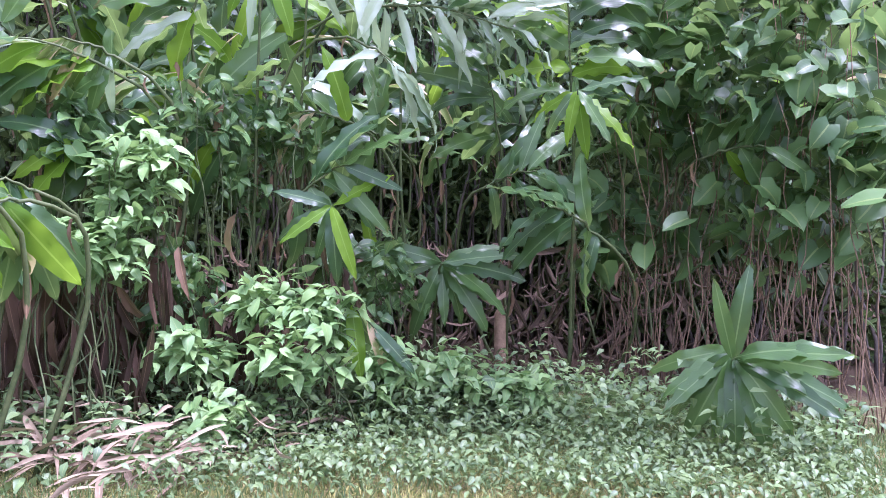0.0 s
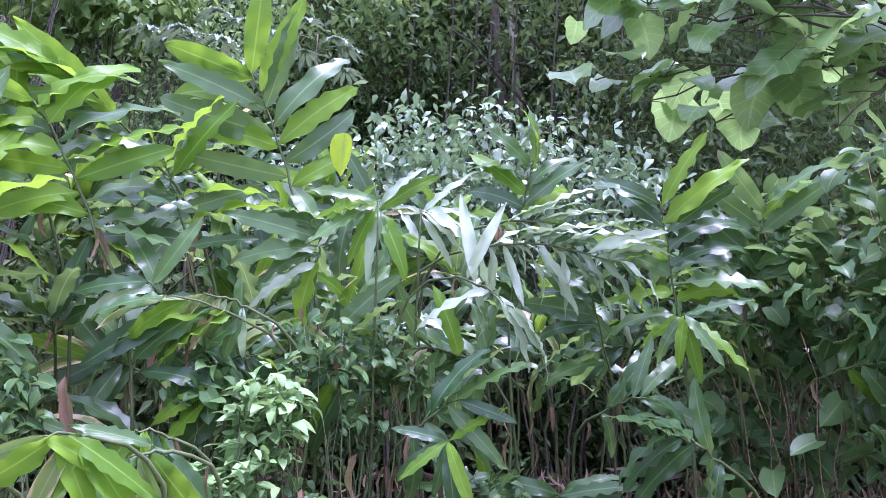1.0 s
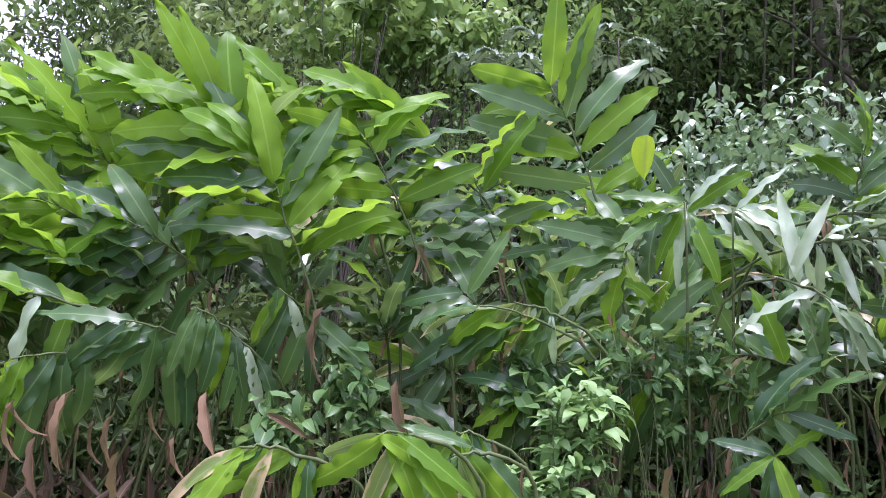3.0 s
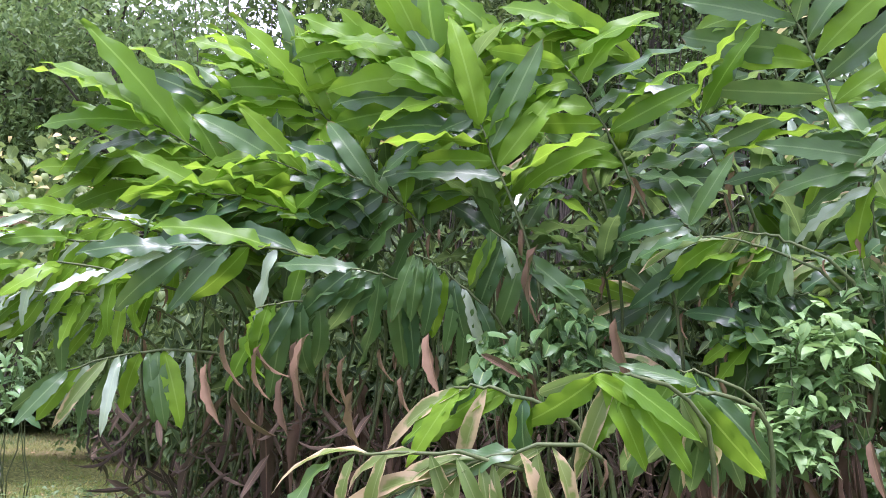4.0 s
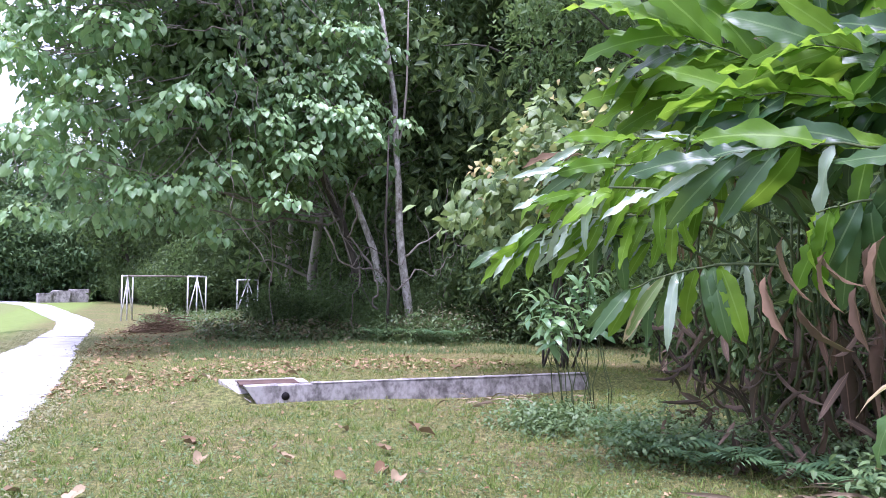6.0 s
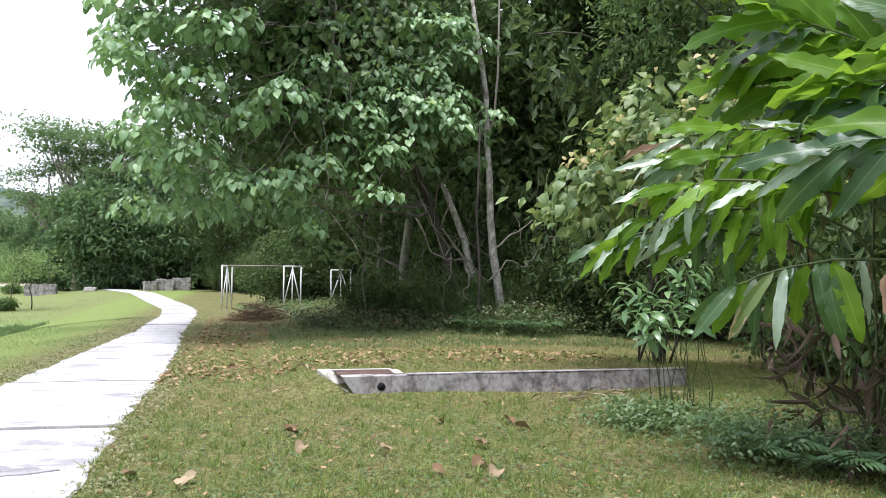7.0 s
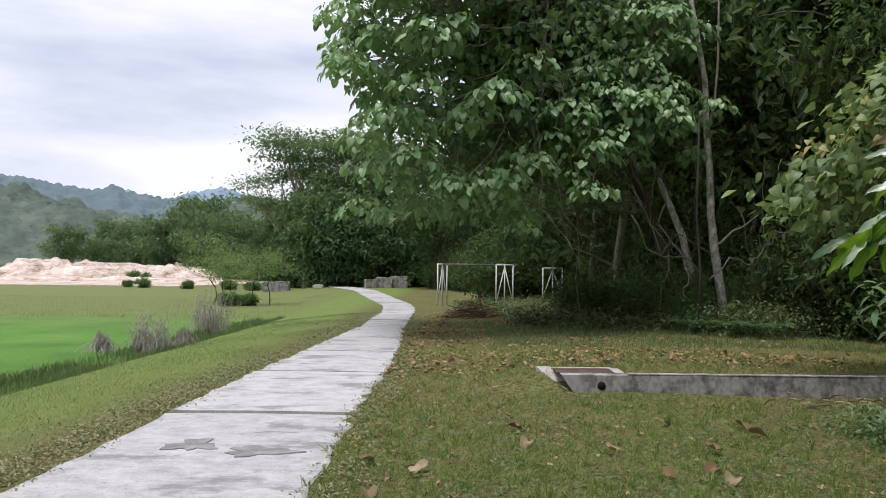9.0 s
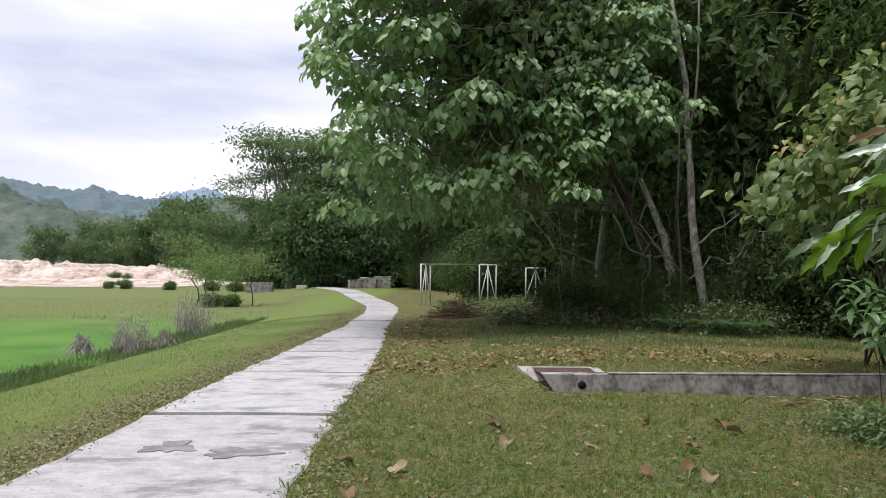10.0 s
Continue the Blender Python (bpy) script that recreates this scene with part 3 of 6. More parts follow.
    part("pipe_mouth", mesh_of("pipe_mouth", v, f), M["hole_shade"], wall, "round pipe mouth, the shade inside painted near-black")


M["hole_shade"] = rough_mat("pipe_inside_shade", [(0.3, (0.004, 0.004, 0.004)), (0.7, (0.012, 0.01, 0.01))], 5)
drain()


# ---- white pipe frames ----
def pipe_frame(x, y, rz, span, ends, high, label):
    fr = thing("pipe_frame", x, y, float(rise(x, y)), label, "frame", "white pipe frames", rz=rz)
    r = 0.034
    for cx, ang, w in ends:
        ca, sa = math.cos(radians(ang)) * w / 2, math.sin(radians(ang)) * w / 2
        lo, hi = np.array([cx - ca, -sa, 0]), np.array([cx + ca, sa, 0])
        mid, up = (lo + hi) / 2, np.array([0, 0, high])
        for a, b in ((lo, lo + up), (hi, hi + up), (mid, mid + up)):
            part("post", mesh_of("post", *tube([a - (0, 0, 0.1), b], [r, r], 8)), M["white_paint"], fr)
        for a, b in ((mid + up * 0.95, lo + up * 0.05), (mid + up * 0.95, hi + up * 0.05)):
            part("brace", mesh_of("brace", *tube([a, b], [r * 0.8, r * 0.8], 8)), M["white_paint"], fr)
        part("rail", mesh_of("rail", *tube([lo + up, hi + up], [r, r], 8)), M["white_paint"], fr)
    if span:
        part("top_bar", mesh_of("top_bar", *tube([(ends[0][0], 0, high), (ends[-1][0], 0, high)], [r, r], 8)), M["twig"], fr, "grey weathered top bar")
    return fr


pipe_frame(0.7, 37.5, 0, True, [(-1.5, 68, 1.1), (1.38, 12, 0.8)], 1.85, "rusting white pipe frame with braced ends by the path")
pipe_frame(4.1, 35.8, 0, False, [(0.0, 25, 1.0)], 1.35, "white pipe trestle half hidden under the trees")


# ---- broken concrete blocks at the path's end ----
def block(x, y, w, d, h, rz, label, seed, mat="cement"):
    bm = bmesh.new()
    bmesh.ops.create_cube(bm, size=1)
    bmesh.ops.scale(bm, vec=(w, d, h), verts=bm.verts)
    bmesh.ops.bevel(bm, geom=bm.edges[:], offset=0.06, segments=2, affect="EDGES")
    bmesh.ops.subdivide_edges(bm, edges=[e for e in bm.edges if e.calc_length() > 0.4], cuts=4, use_grid_fill=True)
    for v in bm.verts:
        v.co += noise.noise_vector(v.co * 1.7 + Vector((seed * 7.1, 0, 0))) * 0.07
    bmesh.ops.translate(bm, vec=(0, 0, h / 2 - 0.08), verts=bm.verts)
    ob = part("concrete_block", bm, M[mat], m=pose(x, y, float(rise(x, y)), 0, 0, rz))
    return tagged(ob, label, "concrete block", "broken blocks")


block(-8.3, 76, 1.1, 1.0, 0.9, 20, "broken grey concrete block in the grass", 1)
block(-7.1, 76.5, 1.5, 1.0, 1.1, 8, "broken grey concrete block in the grass", 2)
block(-5.7, 77, 1.7, 1.0, 1.2, -4, "weathered brown concrete block in the grass", 3)
block(-17.2, 76, 2.4, 1.4, 1.1, 6, "low grey concrete block behind small trees", 4)
block(-13.6, 78, 1.0, 0.8, 0.4, 0, "small pale concrete slab at the field's edge", 5, "cement_top")


# ---- sand pit, far woods and hills ----
def mound(name, x, y, w, d, h, mat, label, category, seed, n=64, rough=0.1, kind=""):
    """A heap or cut bank: steep sides, an uneven top, gullies."""
    xs = np.linspace(-1, 1, n)
    X, Y = np.meshgrid(xs, xs)
    base = np.clip(1 - X**2, 0, 1) ** 0.5 * np.clip((Y + 1) / 0.5, 0, 1) ** 0.7 * np.clip((1 - Y) / 0.3, 0, 1)
    Z = np.zeros_like(X)
    for i in range(n):
        for j in range(n):
            q = Vector((X[i, j] * w / 14 + seed * 5.3, Y[i, j] * d / 14, seed))
            top = 0.7 + 0.55 * noise.noise(q * 0.6) + rough * 0.7 * noise.fractal(q * 1.6, 0.9, 2.0, 5)
            top = 0.65 * round(top * 5) / 5 + 0.35 * top + 0.09 * noise.noise(q * 9)
            Z[i, j] = h * base[i, j] * max(0.08, top)
    v = np.stack([X * w / 2, Y * d / 2, Z - 0.3], -1).reshape(-1, 3)
    i, j = np.meshgrid(np.arange(n - 1), np.arange(n - 1))
    a = (j * n + i).ravel()
    ob = part(name, mesh_of(name, v, np.stack([a, a + 1, a + n + 1, a + n], 1), smooth=False), M[mat], m=pose(x, y, float(rise(x, y))))
    return tagged(ob, label, category, kind=kind)


ob = part("sand_flat", mesh_of("sand_flat", *box(-190, 98, -0.9, -33, 260, -0.42), smooth=False), M["sand"])
tagged(ob, "bare pale sand floor of an open pit", "sand", kind="structure")
mound("sand_mound", -78, 168, 66, 34, 4.6, "sand", "cut bank of pinkish pale sand in the pit", "sand mound", 1, 96, 0.3)
mound("sand_mound", -54, 160, 19, 16, 3.4, "sand", "white heap of loose sand in the pit", "sand mound", 2, 60, 0.2)
mound("sand_mound", -62, 136, 60, 12, 1.3, "sand", "low bank of pale sand in the pit", "sand mound", 3, 72, 0.3)
# distance haze is mixed into these colours, more with each farther ridge
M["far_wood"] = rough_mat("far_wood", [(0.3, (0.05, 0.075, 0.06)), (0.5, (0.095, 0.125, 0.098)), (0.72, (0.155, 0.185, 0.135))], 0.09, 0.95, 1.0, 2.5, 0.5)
M["hill_wood_hazed"] = rough_mat("hill_wood_hazed", [(0.3, (0.1, 0.145, 0.16)), (0.7, (0.14, 0.185, 0.2))], 0.03, 1.0, 0.6, 6, 0.12)
M["hill_far_hazed"] = rough_mat("hill_far_hazed", [(0.3, (0.19, 0.26, 0.33)), (0.7, (0.22, 0.29, 0.36))], 0.01, 1.0, 0.4, 8, 0.06)


def ridge(name, dist, heads, mat, label, depth, seed, bump, crowns):
    """A wooded ridge: its crest runs through (bearing in degrees right of +y, height above the eye in degrees)."""
    az = np.linspace(heads[0][0], heads[-1][0], 520)
    el = np.interp(az, [h[0] for h in heads], [h[1] for h in heads])
    rows = 44
    v = []
    for k in range(rows):
        s = k / (rows - 1)
        for a, e in zip(az, el):
            r = dist + depth * s
            top = 1.55 + math.tan(radians(e)) * (dist + depth)
            z = -8 + (top + 8) * math.sin(s * math.pi / 2) ** 1.2
            q = Vector((a * dist / 57.3 / bump / 2.2, r / bump / 2.2, seed))
            z += bump * noise.fractal(q, 1.0, 2.0, 4) * (0.35 + 0.65 * s)
            # rounded tree crowns
            cell = noise.voronoi(Vector((r * math.sin(radians(a)), r * math.cos(radians(a)), seed)) / crowns)[0]
            z += crowns * 0.5 * (1 - min(1.0, 1.5 * cell[0]) ** 2)
            v.append((r * math.sin(radians(a)), r * math.cos(radians(a)), z))
    n = len(az)
    i, j = np.meshgrid(np.arange(n - 1), np.arange(rows - 1))
    a = (j * n + i).ravel()
    ob = part(name, mesh_of(name, np.array(v), np.stack([a, a + 1, a + n + 1, a + n], 1)), M[mat])
    tagged(ob, label, "hill", kind="structure")


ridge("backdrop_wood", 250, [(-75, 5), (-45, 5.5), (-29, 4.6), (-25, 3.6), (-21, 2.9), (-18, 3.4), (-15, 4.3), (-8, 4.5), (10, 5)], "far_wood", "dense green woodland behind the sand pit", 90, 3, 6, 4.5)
ridge("backdrop_hill", 900, [(-75, 4), (-40, 5.6), (-29, 5.6), (-26, 5.0), (-23.5, 5.1), (-20, 4.4), (-16, 4.2), (-10, 4), (20, 4)], "hill_wood_hazed", "distant wooded hills with blue-green haze painted into their colour", 250, 5, 9, 9)
ridge("backdrop_far_hill", 2000, [(-75, 3), (-32, 4.4), (-25, 4.4), (-23, 5.2), (-20.5, 4.5), (-18, 5.2), (-16.5, 5.5), (-14.5, 5.0), (-12, 3.8), (20, 3)], "hill_far_hazed", "far hills under the clouds, pale blue with painted haze", 300, 7, 10, 12)

# ---- ginger shoots ----
LEAF_MESH = []
for k, g in enumerate(LANCE):
    LEAF_MESH.append(mesh_of("ginger_leaf", g[0], g[1], g[2]))
    LEAF_MESH[-1].materials.append(M["ginger"])
DRY_MESH = []
for k in range(3):
    g = leaf_grid("lance", 0.16, 0.3 + 0.25 * k, 0.9, 0.16, 9, 4, 1.2 - 1.1 * k, 30 + k)
    DRY_MESH.append(mesh_of("dry_leaf", g[0], g[1], g[2]))
    DRY_MESH[-1].materials.append(M["ginger_dry"])
YELLOW_MESH = mesh_of("yellow_leaf", *leaf_grid("lance", 0.5, 0.15, 1.3, 0.05, 7, 4, 0.0, 44))
YELLOW_MESH.materials.append(M["ginger_yellow"])


FRESH_LIT_MESH = [mesh_of("fresh_lit_leaf", *g) for g in LANCE]
for g in FRESH_LIT_MESH:
    g.materials.append(M["ginger_fresh_lit"])
SHEEN_MESH = [mesh_of("sheen_leaf", *leaf_grid("lance", 0.14, d, 0.3, 0.25, 12, 4, t, 70 + k)) for k, (d, t) in enumerate([(0.5, -0.2), (0.8, 0.3), (0.35, 0.4)])]
for g in SHEEN_MESH:
    g.materials.append(M["ginger_sheen"])
OLD_MESH = []
for k in range(2):
    OLD_MESH.append(mesh_of("old_leaf", *leaf_grid("lance", 0.15, 0.5 + 0.3 * k, 0.5, 0.1, 7, 4, 0.5 - 0.7 * k, 60 + k)))
    OLD_MESH[-1].materials.append(M["ginger_old"])


def to_matrix(a):
    return Matrix([list(map(float, r)) for r in a])


def polar(az, d):
    return d * math.sin(radians(az)), d * math.cos(radians(az))


def spot(az, el, d, eye=1.5):
    """A place by its bearing (degrees right of +y), its height angle and its distance on the ground from the middle of the walk."""
    return np.array([*polar(az, d), eye + d * math.tan(radians(el))])


def foot(az, d):
    x, y = polar(az, d)
    return np.array([x, y, float(rise(x, y))])


def fan(base, start, tip, one, two, seed, leaves=14, size=0.85, label="", view=0.55, fore=0.25, fresh=0.6, pale=0.0, old=0.0, dry=2, thick=0.017, jit=9.0):
    """A ginger cane from its foot to where the leaves begin, and on to its tip, with two ranks of leaves like a comb.
    one, two: the slants of the two ranks across the view from the walk (0 right, 90 up), at the start and at the tip."""
    rng = np.random.default_rng(seed)
    b, p0, p1 = foot(*base), spot(*start), spot(*tip)
    ob = thing("ginger_plant", b[0], b[1], b[2], label or "tall ginger cane with two ranks of long glossy green leaves", "ginger plant", "ginger thicket")
    run, rise_to = p1 - p0, np.linalg.norm(p0 - b)
    c = p0 - run / np.linalg.norm(run) * 0.42 * rise_to
    c[2] = np.clip(c[2], b[2] + 0.3 * (p0[2] - b[2]), p0[2] + 0.1)
    q = np.linspace(0, 1, 9)[:, None]
    stalk = (1 - q) ** 2 * b + 2 * q * (1 - q) * c + q * q * p0
    bow = np.linspace(0, 1, 9)[1:, None]
    blade_line = p0 + run * bow + np.array([0, 0, 0.25]) * bow * (1 - bow) * np.linalg.norm(run)
    pts = np.concatenate([stalk, blade_line]) - b
    pts[1:-1] += rng.normal(0, 0.008, (len(pts) - 2, 3))
    part("cane", mesh_of("cane", *tube(pts, np.linspace(thick, 0.006, len(pts)), 6)), M["stem"], ob)
    for k in range(leaves + 1):
        s = float(np.clip(k / leaves + rng.normal(0, 0.35 / leaves), 0, 1))
        p = p0 + run * s + np.array([0, 0, 0.25]) * s * (1 - s) * np.linalg.norm(run)
        to = np.array([0, 0, 1.5]) - p
        to /= np.linalg.norm(to)
        right = np.cross(-to, [0, 0, 1.0])
        right /= np.linalg.norm(right)
        over = np.cross(right, -to)
        side = one if k % 2 else two
        a = radians(side[0] + (side[1] - side[0]) * s + rng.normal(0, jit))
        along = right * math.cos(a) + over * math.sin(a) + to * fore * rng.uniform(-0.4, 1.0)
        face = to * view * rng.uniform(0.5, 1.4) + np.array([0, 0, 1 - view]) + rng.normal(0, 0.2, 3)
        ls = size * rng.uniform(0.85, 1.12) * (0.72 + 0.36 * math.sin(math.pi * (0.15 + 0.72 * s)))
        m = to_matrix(frames_of((p - b)[None], along[None], face[None], [ls])[0])
        u = rng.uniform()
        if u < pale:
            part("leaf", SHEEN_MESH[int(rng.integers(0, 3))], None, ob, "green leaf painted pale and silvery for sky sheen", m=m)
        elif u < pale + old:
            part("leaf", OLD_MESH[int(rng.integers(0, 2))], None, ob, "green leaf with withered tan edges", m=m)
        elif u < pale + old + fresh * (0.7 + 0.4 * s):
            part("leaf", FRESH_LIT_MESH[int(rng.integers(0, 5))], None, ob, "fresh yellow-green leaf, brightened in colour for light from above", m=m)
        else:
            part("leaf", LEAF_MESH[int(rng.integers(0, 5))], None, ob, m=m)
    for k in range(dry):
        p = stalk[int(rng.integers(3, 9))] - b
        a = rng.uniform(0, 6.28)
        along = np.array([math.cos(a) * 0.4, math.sin(a) * 0.4, -0.8 + rng.uniform(-0.2, 0.3)])
        m = frames_of(p[None], along[None], np.array([[math.cos(a), math.sin(a), 0.6]]), [0.5 * size * rng.uniform(0.5, 1.0)])[0]
        part("dry_leaf", DRY_MESH[int(rng.integers(0, 3))], None, ob, "withered brown leaf", m=to_matrix(m))
    return ob


LEAN = "ginger cane bowing outwards with combs of long bright green leaves"
DROOP = "ginger cane with a hanging comb of glossy leaves, sheen painted pale"
LOW = "low ginger cane with drooping leaves, some with withered tan edges"
FAN = "upright ginger fan with two flat ranks of wavy-edged leaves"
SHADE = "ginger cane with dark green hanging leaves in the shade"
# canes bowing out of the thicket's end over the grass
fan((47, 8.4), (46.5, 11.3, 7.2), (37.4, 17.0, 6.8), (194, 178), (122, 160), 1, 17, 1.14, LEAN, fresh=0.9)
fan((48, 8.6), (49.0, 13.5, 7.4), (42.5, 18.6, 7.2), (186, 172), (96, 158), 2, 15, 1.02, LEAN, fresh=0.85)
fan((52, 8.3), (54.5, 14.2, 7.2), (47.0, 20.5, 6.9), (184, 172), (80, 150), 3, 16, 1.0, LEAN, fresh=0.85)
fan((62, 7.4), (62.8, 13.0, 6.5), (56.5, 23.6, 6.3), (184, 170), (60, 132), 4, 19, 1.02, LEAN, fresh=0.92, view=0.6)
fan((58, 8.2), (59.0, 17.0, 7.0), (52.5, 24.0, 6.8), (182, 170), (100, 150), 5, 15, 0.9, LEAN, fresh=0.9)
fan((52, 7.4), (51.8, 10.6, 6.7), (41.0, 12.6, 6.5), (232, 196), (146, 170), 6, 13, 0.95, LEAN, fresh=0.6, view=0.4)
fan((52, 7.2), (50.2, 8.8, 6.4), (39.6, 8.6, 6.2), (262, 208), (152, 184), 7, 11, 0.8, LEAN, fresh=0.35, pale=0.25, view=0.6)
fan((44, 8.2), (40.5, 7.4, 6.9), (29.6, 8.4, 6.6), (262, 206), (170, 186), 8, 24, 0.5, DROOP, pale=0.32, fresh=0.5, view=0.6, jit=17, fore=0.7)
fan((44, 8.4), (41.5, 9.0, 7.0), (31.0, 10.0, 6.7), (236, 204), (158, 184), 9, 19, 0.5, DROOP, pale=0.45, fresh=0.7, view=0.5, jit=17, fore=0.7)
fan((42, 8.2), (35.5, 3.3, 6.9), (25.4, 2.9, 6.6), (256, 216), (204, 206), 10, 28, 0.42, DROOP, pale=0.32, fresh=0.5, view=0.6, jit=17, fore=0.7)
fan((44, 7.8), (41.8, 1.8, 6.7), (33.6, -0.2, 6.6), (272, 226), (262, 236), 11, 15, 0.58, DROOP, pale=0.15, old=0.1, fresh=0.25, view=0.75, jit=17, fore=0.7)
fan((47, 7.6), (51.2, 5.6, 6.4), (46.0, 5.0, 6.2), (282, 246), (222, 250), 12, 8, 0.72, SHADE, fresh=0.1, view=0.7)
fan((56, 7.4), (57.0, 7.0, 6.3), (52.5, 8.2, 6.1), (286, 240), (205, 180), 13, 9, 0.72, SHADE, fresh=0.15, pale=0.1, view=0.6)
fan((61, 7.2), (61.5, 6.5, 6.2), (57.0, 9.5, 6.0), (270, 240), (300, 250), 14, 9, 0.62, SHADE, fresh=0.1, pale=0.1, view=0.75)
fan((66, 7.0), (66.0, 8.5, 6.2), (62.5, 11.5, 6.0), (262, 220), (330, 290), 15, 10, 0.66, SHADE, fresh=0.15, pale=0.1, view=0.6)
fan((50, 8.8), (52.5, 16.5, 7.6), (45.0, 21.5, 7.3), (180, 168), (84, 148), 16, 16, 0.92, LEAN, fresh=0.9)
fan((46, 8.8), (44.5, 9.5, 7.5), (36.0, 13.6, 7.2), (200, 182), (110, 165), 17, 15, 0.9, LEAN, fresh=0.75)
fan((52, 8.0), (53.0, 12.0, 6.9), (46.0, 15.5, 6.6), (214, 184), (110, 160), 18, 13, 0.92, LEAN, fresh=0.6)
fan((58, 7.8), (58.0, 11.0, 6.7), (51.5, 15.0, 6.4), (222, 188), (90, 155), 19, 12, 0.9, LEAN, fresh=0.45)
fan((62, 8.4), (63.0, 19.0, 7.4), (57.5, 26.0, 7.2), (178, 166), (110, 148), 54, 15, 0.9, LEAN, fresh=0.9)
fan((43, 8.0), (39.5, 6.0, 6.7), (28.6, 6.4, 6.5), (256, 204), (190, 190), 55, 19, 0.48, DROOP, pale=0.32, fresh=0.5, view=0.5, jit=18, fore=0.8)
fan((42, 8.0), (37.5, 4.6, 6.8), (26.8, 4.2, 6.6), (262, 216), (196, 202), 56, 25, 0.42, DROOP, pale=0.32, fresh=0.5, view=0.5, jit=18, fore=0.8)
# low clump in front
fan((70, 4.7), (66.3, -0.4, 4.25), (61.0, 0.2, 4.15), (248, 206), (268, 192), 20, 9, 0.54, LOW, jit=16, fresh=0.75, old=0.15, view=0.7, dry=1)
fan((76, 4.8), (74.0, 1.4, 4.3), (70.6, 1.6, 4.2), (246, 214), (280, 322), 21, 10, 0.54, LOW, jit=16, fresh=0.45, old=0.3, view=0.7, dry=1)
fan((70, 4.6), (68.6, -3.4, 4.15), (55.5, -8.6, 4.05), (196, 204), (288, 250), 22, 14, 0.6, LOW, jit=16, fresh=0.05, old=0.75, view=0.55, dry=1)
fan((68, 4.6), (64.5, -5.0, 4.1), (52.6, -5.2, 4.0), (186, 194), (300, 240), 23, 9, 0.52, LOW, jit=16, fresh=0.02, old=0.9, view=0.4, dry=1)
fan((79, 5.0), (78.5, 0.5, 4.6), (76.0, 0.2, 4.5), (262, 236), (290, 300), 24, 7, 0.62, LOW, fresh=0.2, old=0.3, view=0.75, dry=1)
# upright fans and bows along the front
fan((86.5, 7.2), (85.8, 19.2, 6.4), (82.3, 27.0, 6.3), (158, 167), (32, 94), 30, 13, 0.98, FAN, jit=5, fresh=0.95, view=0.8, fore=0.15)
fan((75, 6.8), (72.4, 15.4, 6.05), (67.7, 23.0, 5.95), (172, 178), (10, 70), 31, 13, 0.86, FAN, fresh=0.85, view=0.6, fore=0.2)
fan((78, 7.2), (75.0, 21.0, 6.4), (68.6, 25.6, 6.25), (182, 168), (152, 160), 32, 13, 0.95, LEAN, fresh=0.95, view=0.55)
fan((66, 6.8), (63.5, 14.5, 6.0), (60.0, 21.0, 5.9), (178, 168), (44, 140), 33, 13, 0.88, FAN, fresh=0.85)
fan((69, 7.2), (67.5, 19.0, 6.6), (62.5, 25.0, 6.5), (178, 166), (118, 150), 34, 13, 0.92, LEAN, fresh=0.95)
fan((80, 7.0), (78.6, 14.5, 6.5), (76.6, 20.5, 6.4), (188, 150), (14, 60), 35, 11, 0.78, FAN, fresh=0.4)
fan((80, 6.6), (79.2, 9.0, 6.1), (76.2, 12.0, 6.0), (222, 190), (330, 20), 36, 9, 0.72, SHADE, fresh=0.1, pale=0.2)
fan((83, 6.6), (83.0, 10.5, 6.0), (80.0, 11.4, 5.9), (256, 222), (275, 200), 37, 9, 0.5, DROOP, pale=0.35, old=0.4, fresh=0.1, view=0.8)
fan((88, 7.0), (87.8, 13.0, 6.4), (88.4, 17.0, 6.3), (205, 160), (330, 20), 38, 9, 0.7, SHADE, fresh=0.3, pale=0.1)
fan((97.5, 7.4), (100.2, 15.0, 6.5), (110.0, 13.6, 6.3), (38, 6), (282, 338), 39, 22, 0.66, DROOP, pale=0.95, fresh=0.0, view=0.35, jit=13)
fan((99.5, 7.6), (101.5, 16.6, 6.7), (107.5, 16.0, 6.5), (40, 12), (300, 340), 49, 13, 0.55, DROOP, pale=0.9, fresh=0.0, view=0.3, jit=14)
fan((97.0, 7.2), (98.4, 12.9, 6.2), (102.5, 10.6, 6.1), (5, 330), (300, 318), 40, 8, 0.7, DROOP, pale=0.8, fresh=0.1, view=0.55)
fan((104.0, 8.0), (103.0, 15.5, 7.0), (104.3, 21.0, 6.9), (150, 110), (25, 70), 41, 10, 0.66, FAN, fresh=0.5)
fan((114.0, 8.0), (114.0, 9.0, 7.1), (113.4, 17.5, 7.0), (176, 128), (8, 62), 42, 15, 0.84, FAN, fresh=0.3)
fan((119.5, 8.4), (118.5, 10.0, 7.5), (120.5, 16.5, 7.4), (165, 120), (10, 50), 43, 12, 0.78, SHADE, fresh=0.15)
fan((109.5, 8.2), (109.0, 6.0, 7.4), (108.0, 11.5, 7.2), (190, 150), (345, 30), 44, 11, 0.72, SHADE, fresh=0.1)
for k in range(4):
    a, e = 101 + 7.5 * k, -2.5 + 9 * ((k * 0.618) % 1)
    fan((a + 1, 8.0), (a, e, 7.2 - 0.3 * (k % 3)), (a + (3.2 if k % 2 else -3.2), e + 2.5 * ((k * 0.38) % 1), 6.9 - 0.3 * (k % 3)), ((80, 40) if k % 2 else (100, 150)), ((-70, -20) if k % 2 else (250, 200)), 80 + k, 8, 0.62, SHADE, fresh=0.05, view=0.5, fore=0.5)
for k in range(7):
    a, e = 77 + 3.6 * k, 1.0 + 8.5 * ((k * 0.618) % 1)
